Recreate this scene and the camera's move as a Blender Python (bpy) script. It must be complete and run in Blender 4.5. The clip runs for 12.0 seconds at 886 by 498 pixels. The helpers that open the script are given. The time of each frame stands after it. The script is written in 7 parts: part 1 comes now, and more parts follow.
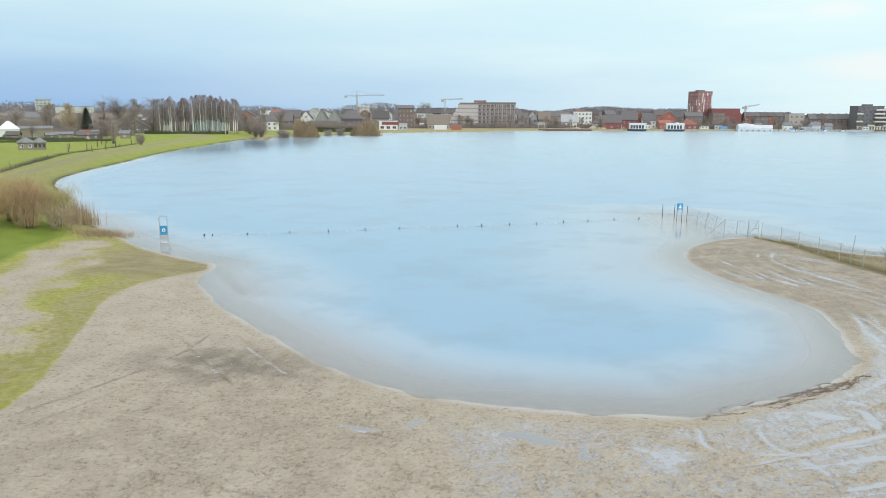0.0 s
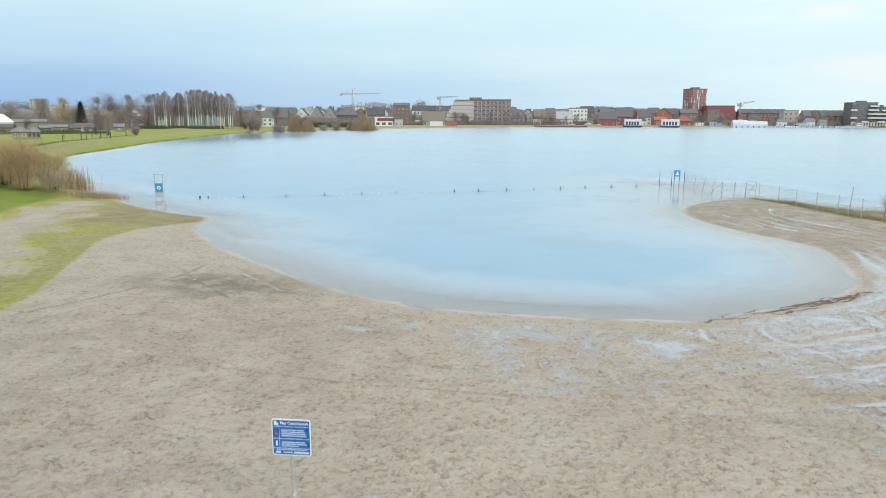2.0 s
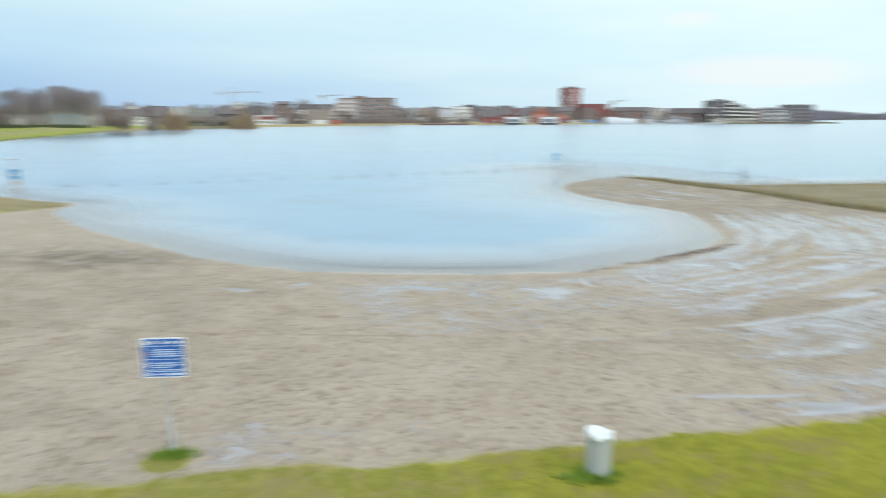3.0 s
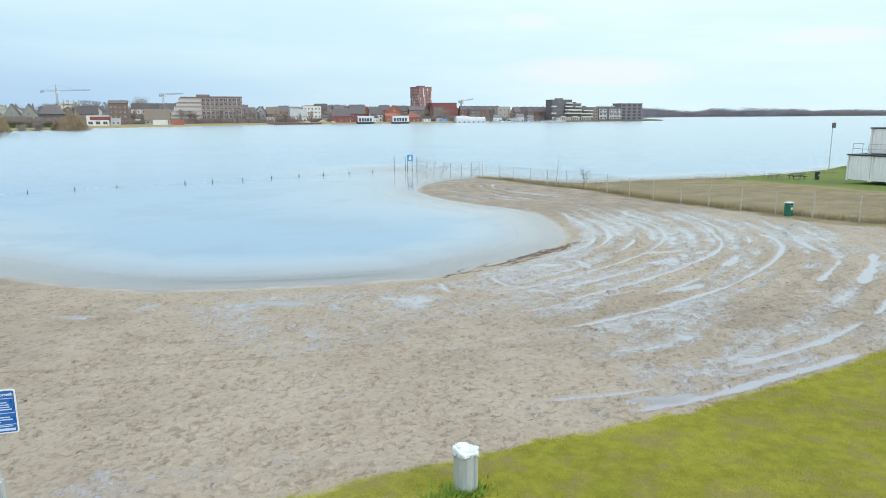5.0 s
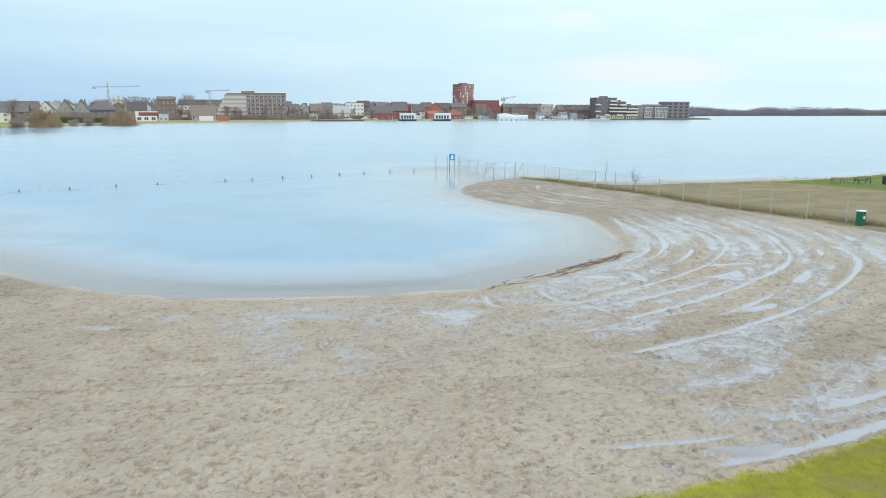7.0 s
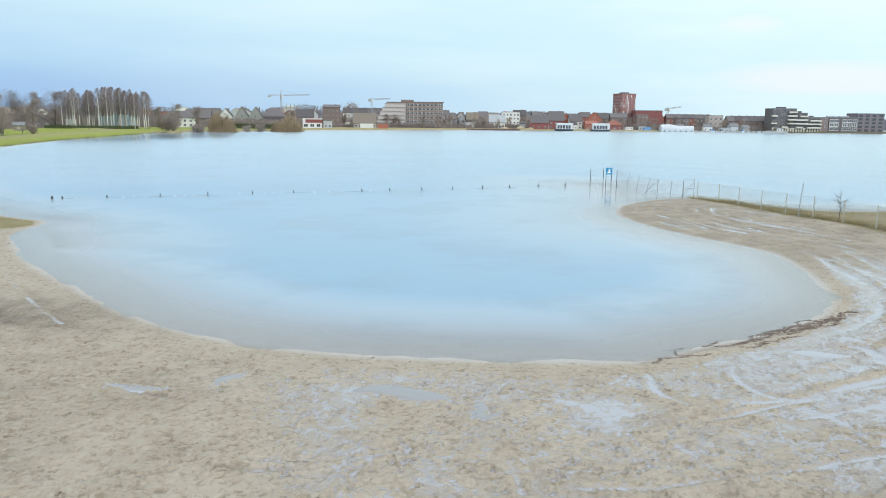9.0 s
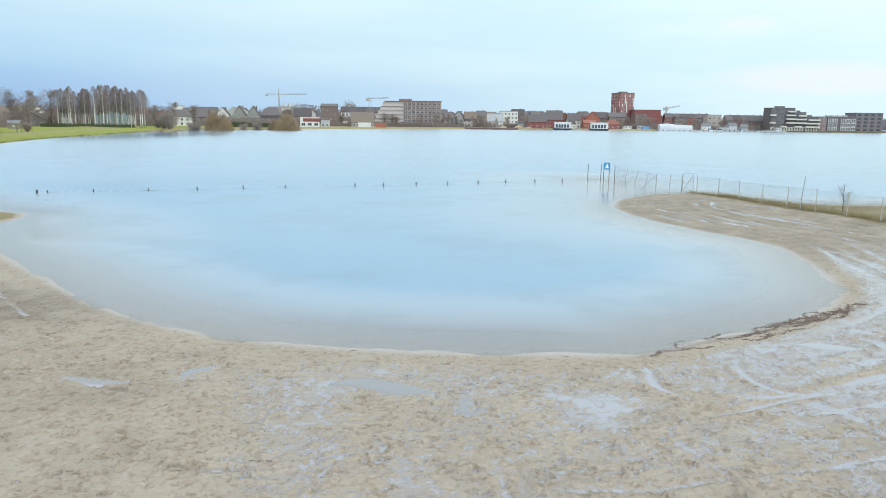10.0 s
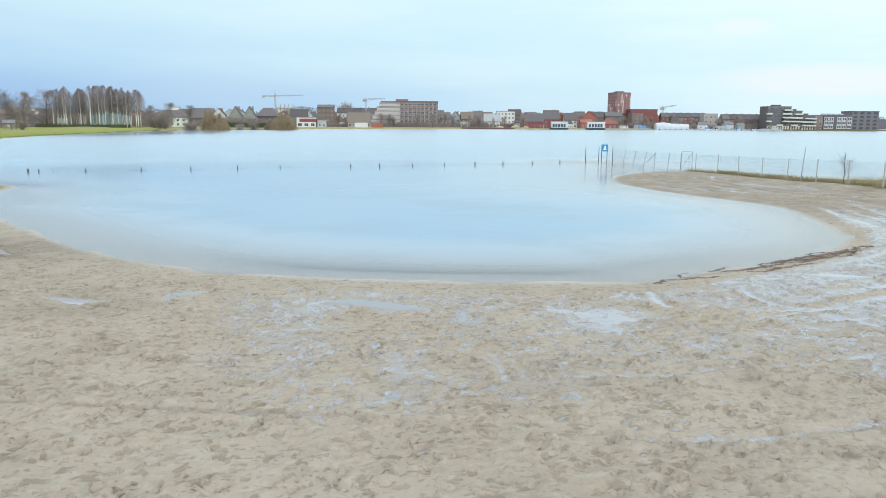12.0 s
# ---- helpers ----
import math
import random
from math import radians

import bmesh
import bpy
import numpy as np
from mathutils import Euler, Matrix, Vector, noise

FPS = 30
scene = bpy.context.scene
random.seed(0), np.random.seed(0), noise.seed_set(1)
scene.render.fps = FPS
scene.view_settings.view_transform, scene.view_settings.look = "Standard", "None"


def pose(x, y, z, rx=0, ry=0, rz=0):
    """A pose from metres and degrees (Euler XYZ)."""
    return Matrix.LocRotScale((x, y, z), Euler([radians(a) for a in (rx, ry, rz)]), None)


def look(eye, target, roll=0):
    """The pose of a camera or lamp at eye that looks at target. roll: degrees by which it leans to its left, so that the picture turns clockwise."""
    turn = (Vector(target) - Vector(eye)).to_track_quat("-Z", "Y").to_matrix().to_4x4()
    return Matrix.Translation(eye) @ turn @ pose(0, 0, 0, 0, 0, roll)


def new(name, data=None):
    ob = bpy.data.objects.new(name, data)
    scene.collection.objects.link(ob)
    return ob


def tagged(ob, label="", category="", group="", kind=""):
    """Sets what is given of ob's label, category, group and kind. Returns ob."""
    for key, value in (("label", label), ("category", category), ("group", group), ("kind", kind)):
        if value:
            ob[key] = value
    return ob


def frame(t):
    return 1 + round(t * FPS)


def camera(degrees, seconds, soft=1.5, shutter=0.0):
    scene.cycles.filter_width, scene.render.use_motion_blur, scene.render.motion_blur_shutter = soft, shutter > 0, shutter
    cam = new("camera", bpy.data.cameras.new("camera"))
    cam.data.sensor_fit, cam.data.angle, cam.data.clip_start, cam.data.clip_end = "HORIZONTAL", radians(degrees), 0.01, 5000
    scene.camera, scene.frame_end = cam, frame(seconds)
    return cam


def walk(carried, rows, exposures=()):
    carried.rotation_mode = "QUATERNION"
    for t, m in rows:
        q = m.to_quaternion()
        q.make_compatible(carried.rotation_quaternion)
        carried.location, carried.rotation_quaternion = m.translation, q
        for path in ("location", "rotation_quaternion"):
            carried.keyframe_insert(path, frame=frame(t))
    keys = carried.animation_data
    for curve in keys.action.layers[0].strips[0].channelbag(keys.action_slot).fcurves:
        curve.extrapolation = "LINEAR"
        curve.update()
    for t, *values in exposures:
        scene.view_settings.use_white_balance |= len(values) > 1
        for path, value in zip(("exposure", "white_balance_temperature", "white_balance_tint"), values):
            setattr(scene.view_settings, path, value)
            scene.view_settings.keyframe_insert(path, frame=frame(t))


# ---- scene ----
cam = camera(64.4, 12.0, soft=0.5, shutter=0.3)
PATH = [
    (0, (0.441, -0.027, 14.131), (0.307, 1.931, 13.746), 0.3),
    (0.5, (0.368, -0.114, 13.438), (0.237, 1.845, 13.055), 0.3),
    (1, (0.345, -0.253, 12.118), (0.218, 1.706, 11.736), 0.3),
    (1.5, (0.345, -0.417, 10.769), (0.22, 1.543, 10.391), 0.3),
    (2, (0.329, -0.577, 9.478), (0.207, 1.383, 9.101), 0.2),
    (2.5, (0.331, -0.643, 8.23), (0.213, 1.318, 7.858), 0.2),
    (2.8, (0.362, -0.641, 7.58), (0.244, 1.321, 7.215), 0.1),
    (3, (0.467, -0.628, 7.44), (0.659, 1.327, 7.066), 0.0),
    (3.1, (0.522, -0.574, 7.42), (1.025, 1.325, 7.042), -0.1),
    (3.2, (0.54, -0.551, 7.411), (1.344, 1.24, 7.03), -0.2),
    (3.4, (0.54, -0.53, 7.43), (1.62, 1.11, 7.05), -0.2),
    (3.7, (0.52, -0.52, 7.5), (1.64, 1.1, 7.12), -0.2),
    (4.3, (0.47, -0.51, 7.68), (1.25, 1.29, 7.3), -0.2),
    (4.8, (0.435, -0.51, 7.847), (1.022, 1.364, 7.465), -0.2),
    (5, (0.443, -0.484, 7.927), (1.03, 1.39, 7.548), -0.2),
    (5.5, (0.48, -0.338, 7.988), (0.953, 1.568, 7.61), 0.1),
    (6, (0.499, -0.284, 8.037), (0.971, 1.621, 7.653), 0.1),
    (6.5, (0.616, 0.322, 8.072), (1.092, 2.225, 7.683), 0.1),
    (7, (0.914, 1.787, 8.036), (1.392, 3.69, 7.65), 0.1),
    (7.2, (1.05, 2.551, 8.0), (1.458, 4.471, 7.614), 0.2),
    (7.3, (1.13, 2.986, 7.957), (1.438, 4.925, 7.574), 0.3),
    (7.4, (1.251, 3.422, 7.949), (1.409, 5.379, 7.567), 0.3),
    (7.5, (1.48, 3.858, 7.962), (1.546, 5.82, 7.583), 0.3),
    (7.7, (1.701, 4.812, 7.971), (1.749, 6.776, 7.596), 0.4),
    (9.3, (3.185, 10.279, 7.713), (3.244, 12.246, 7.353), 0.7),
    (9.5, (3.301, 10.553, 7.603), (3.36, 12.52, 7.245), 0.7),
    (10, (3.403, 10.995, 7.13), (3.465, 12.961, 6.767), 0.7),
    (10.5, (3.46, 11.192, 6.474), (3.523, 13.158, 6.114), 0.6),
    (11, (3.483, 11.272, 5.543), (3.548, 13.238, 5.183), 0.6),
    (11.5, (3.493, 11.316, 4.793), (3.559, 13.282, 4.433), 0.5),
    (12, (3.486, 11.309, 4.698), (3.555, 13.276, 4.344), 0.4),
]
walk(cam, [(t, look(eye, target, roll)) for t, eye, target, roll in PATH],
     [(0, 0, 6500, 10), (2.5, 0, 6420, 10), (4.8, 0, 6250, 10), (12, 0, 6250, 10)])

# ---- world and sun ----
SUN_AZ, SUN_EL = radians(140.0), radians(33.0)
world = bpy.data.worlds.new("overcast_sky")
scene.world = world
world.use_nodes = True
wt = world.node_tree
wt.nodes.clear()


def wnode(kind, **values):
    n = wt.nodes.new(kind)
    for key, value in values.items():
        n.inputs[key].default_value = value
    return n


w_out, w_bg = wnode("ShaderNodeOutputWorld"), wnode("ShaderNodeBackground", Strength=1.0)
w_co = wnode("ShaderNodeTexCoord")
w_sky = wnode("ShaderNodeTexSky")
w_sky.sky_type, w_sky.sun_disc = "NISHITA", False
w_sky.sun_elevation, w_sky.sun_rotation = SUN_EL, SUN_AZ
w_sky.air_density, w_sky.dust_density, w_sky.ozone_density = 1.0, 2.0, 1.5
w_scale = wnode("ShaderNodeMix")
w_scale.data_type, w_scale.blend_type = "RGBA", "MULTIPLY"
w_scale.inputs[0].default_value = 1.0
w_scale.inputs[7].default_value = (0.085, 0.085, 0.085, 1)
# cloud layers: wide flat banks, thinner and brighter higher up
w_sep = wnode("ShaderNodeSeparateXYZ")
w_ramp = wnode("ShaderNodeValToRGB")
w_ramp.color_ramp.interpolation = "EASE"
els = w_ramp.color_ramp.elements
els[0].position, els[0].color = 0.0, (0.34, 0.56, 0.86, 1)
els[1].position, els[1].color = 1.0, (1.44, 1.5, 1.54, 1)
for at, colour in ((0.03, (0.37, 0.59, 0.87, 1)), (0.085, (0.53, 0.77, 0.94, 1)), (0.17, (0.70, 0.92, 0.98, 1)), (0.45, (1.16, 1.37, 1.48, 1))):
    e = els.new(at)
    e.color = colour
w_map = wnode("ShaderNodeMapping")
w_map.inputs["Scale"].default_value = (1.3, 1.3, 9.0)
w_noise = wnode("ShaderNodeTexNoise", Scale=2.2, Detail=5.0, Roughness=0.55)
w_cr = wnode("ShaderNodeValToRGB")
w_cr.color_ramp.elements[0].position, w_cr.color_ramp.elements[0].color = 0.36, (0.97, 0.98, 1.0, 1)
w_cr.color_ramp.elements[1].position, w_cr.color_ramp.elements[1].color = 0.66, (1.10, 1.04, 1.01, 1)
w_mul = wnode("ShaderNodeMix")
w_mul.data_type, w_mul.blend_type = "RGBA", "MULTIPLY"
w_mul.inputs[0].default_value = 1.0
# the thin cloud on the sun's side is whiter
w_dot = wt.nodes.new("ShaderNodeVectorMath")
w_dot.operation = "DOT_PRODUCT"
w_dot.inputs[1].default_value = (0.90, 0.42, 0.2)
w_side = wnode("ShaderNodeMapRange")
w_side.inputs[1].default_value, w_side.inputs[2].default_value = -0.05, 0.85
w_side.inputs[3].default_value, w_side.inputs[4].default_value = 0.0, 0.95
w_pale = wnode("ShaderNodeMix")
w_pale.data_type = "RGBA"
w_pale.inputs[7].default_value = (0.85, 1.07, 1.08, 1)
w_mix = wnode("ShaderNodeMix")
w_mix.data_type = "RGBA"
w_mix.inputs[0].default_value = 0.9
wl = wt.links.new
wl(w_co.outputs["Generated"], w_sep.inputs[0])
wl(w_sep.outputs[2], w_ramp.inputs[0])
wl(w_co.outputs["Generated"], w_map.inputs[0])
wl(w_map.outputs[0], w_noise.inputs["Vector"])
wl(w_noise.outputs[0], w_cr.inputs[0])
wl(w_co.outputs["Generated"], w_dot.inputs[0])
wl(w_dot.outputs["Value"], w_side.inputs[0])
wl(w_side.outputs[0], w_pale.inputs[0])
wl(w_ramp.outputs[0], w_pale.inputs[6])
wl(w_pale.outputs[2], w_mul.inputs[6])
wl(w_cr.outputs[0], w_mul.inputs[7])
wl(w_sky.outputs[0], w_scale.inputs[6])
wl(w_scale.outputs[2], w_mix.inputs[6])
wl(w_mul.outputs[2], w_mix.inputs[7])
# a few thin warm-white clouds low over the far shore: side / ahead, rise, and their half widths


def wmath(op, a, b):
    n = wt.nodes.new("ShaderNodeMath")
    n.operation = op
    for slot, value in zip(n.inputs, (a, b)):
        if hasattr(value, "is_output"):
            wl(value, slot)
        else:
            slot.default_value = value
    return n.outputs[0]


w_ahead = wmath("MAXIMUM", w_sep.outputs[1], 0.05)
w_across = wmath("DIVIDE", w_sep.outputs[0], w_ahead)
w_wob = wmath("MULTIPLY", wmath("SUBTRACT", w_noise.outputs[0], 0.5), 4.5)
w_sum = None
for side, rise_, half_w, half_h in ((0.449, 0.121, 0.05, 0.012), (0.57, 0.052, 0.16, 0.02), (1.0, 0.09, 0.16, 0.013)):
    ex = wmath("POWER", wmath("ABSOLUTE", wmath("DIVIDE", wmath("SUBTRACT", w_across, side), half_w), 0), 2)
    ez = wmath("POWER", wmath("ABSOLUTE", wmath("DIVIDE", wmath("SUBTRACT", w_sep.outputs[2], rise_), half_h), 0), 2)
    puff = wmath("MAXIMUM", wmath("SUBTRACT", 1.25, wmath("ADD", wmath("ADD", ex, ez), w_wob)), 0.0)
    puff = wmath("MINIMUM", wmath("MULTIPLY", puff, 0.42), 0.5)
    w_sum = puff if w_sum is None else wmath("MAXIMUM", w_sum, puff)
w_cloud = wnode("ShaderNodeMix")
w_cloud.data_type = "RGBA"
w_cloud.inputs[7].default_value = (1.0, 0.96, 0.94, 1)
wl(w_sum, w_cloud.inputs[0])
wl(w_mix.outputs[2], w_cloud.inputs[6])
wl(w_cloud.outputs[2], w_bg.inputs[0])
wl(w_bg.outputs[0], w_out.inputs[0])

sun_data = bpy.data.lights.new("sun", "SUN")
sun_data.energy, sun_data.angle, sun_data.color = 1.5, radians(40), (1.0, 0.96, 0.9)
sun = new("sun", sun_data)
sun.matrix_world = look((0, 0, 60), (-math.sin(SUN_AZ) * 60, -math.cos(SUN_AZ) * 60, 60 - 60 * math.tan(SUN_EL)))
scene.view_settings.exposure = 0.0


# ---- materials ----
class Nodes:
    """A node material under construction."""

    def __init__(self, name):
        self.m = bpy.data.materials.new(name)
        self.m.use_nodes = True
        self.t = self.m.node_tree
        self.t.nodes.clear()
        self.out = self.t.nodes.new("ShaderNodeOutputMaterial")
        self.pos = self.t.nodes.new("ShaderNodeNewGeometry").outputs["Position"]

    def add(self, kind, **values):
        n = self.t.nodes.new(kind)
        for key, value in values.items():
            key = key.replace("_", " ")
            if hasattr(value, "is_output"):
                self.t.links.new(value, n.inputs[key])
            else:
                n.inputs[key].default_value = value
        return n

    def link(self, a, b):
        self.t.links.new(a, b)

    def put(self, socket, value):
        if hasattr(value, "is_output"):
            self.t.links.new(value, socket)
        else:
            socket.default_value = value

    def noise(self, scale, detail=4.0, rough=0.55, vec=None, stretch=None):
        v = vec if vec is not None else self.pos
        if stretch:
            mp = self.add("ShaderNodeMapping")
            mp.inputs["Scale"].default_value = stretch
            self.link(v, mp.inputs[0])
            v = mp.outputs[0]
        return self.add("ShaderNodeTexNoise", Vector=v, Scale=scale, Detail=detail, Roughness=rough).outputs[0]

    def math(self, op, a, b=0.5, clamp=False):
        n = self.t.nodes.new("ShaderNodeMath")
        n.operation, n.use_clamp = op, clamp
        self.put(n.inputs[0], a)
        self.put(n.inputs[1], b)
        return n.outputs[0]

    def step(self, v, lo, hi, a=0.0, b=1.0):
        n = self.t.nodes.new("ShaderNodeMapRange")
        n.interpolation_type = "SMOOTHSTEP"
        self.put(n.inputs[0], v)
        for i, x in enumerate((lo, hi, a, b)):
            self.put(n.inputs[i + 1], x)
        return n.outputs[0]

    def mix(self, f, a, b, blend="MIX"):
        n = self.t.nodes.new("ShaderNodeMix")
        n.data_type, n.blend_type = "RGBA", blend
        for s, v in ((n.inputs[0], f), (n.inputs[6], a), (n.inputs[7], b)):
            self.put(s, (*v, 1) if isinstance(v, tuple) and len(v) == 3 else v)
        return n.outputs[2]

    def attr(self, name):
        n = self.t.nodes.new("ShaderNodeAttribute")
        n.attribute_name = name
        return n.outputs["Fac"]

    def bump(self, height, strength, distance):
        return self.add("ShaderNodeBump", Height=height, Strength=strength, Distance=distance).outputs[0]

    def surface(self, shader):
        self.link(shader, self.out.inputs[0])
        return self.m


def coat(name, a, b, scale=3.0, rough=0.7, bump=0.3, depth=0.01, metal=0.0, fine=6.0, stretch=None, vary=0.0, dirt=None):
    """Paint, wood, brick, metal or bark: two tones at two scales with a fine relief. vary: how far pieces differ."""
    k = Nodes(name)
    local = k.t.nodes.new("ShaderNodeTexCoord").outputs["Object"]
    n1, n2 = k.noise(scale, 5, 0.6, local, stretch), k.noise(scale * fine, 3, 0.6, local, stretch)
    f = k.step(k.math("ADD", k.math("MULTIPLY", n1, 0.65), k.math("MULTIPLY", n2, 0.35)), 0.34, 0.66)
    colour = k.mix(f, a, b)
    if vary:
        info = k.t.nodes.new("ShaderNodeObjectInfo")
        hsv = k.t.nodes.new("ShaderNodeHueSaturation")
        k.link(k.step(info.outputs["Random"], 0, 1, 1 - vary, 1 + vary), hsv.inputs["Value"])
        k.link(colour, hsv.inputs["Color"])
        colour = hsv.outputs[0]
    if dirt:
        colour = k.mix(k.step(k.noise(scale * 0.35, 6, 0.7, local, (1, 1, 0.35)), 0.52, 0.72, 0.0, 0.6), colour, dirt)
    p = k.add("ShaderNodeBsdfPrincipled", Base_Color=colour, Roughness=k.step(n2, 0.3, 0.7, max(rough - 0.12, 0.03), min(rough + 0.1, 1.0)), Metallic=metal)
    if bump:
        k.link(k.bump(f, bump, depth), p.inputs["Normal"])
    return k.surface(p.outputs[0])


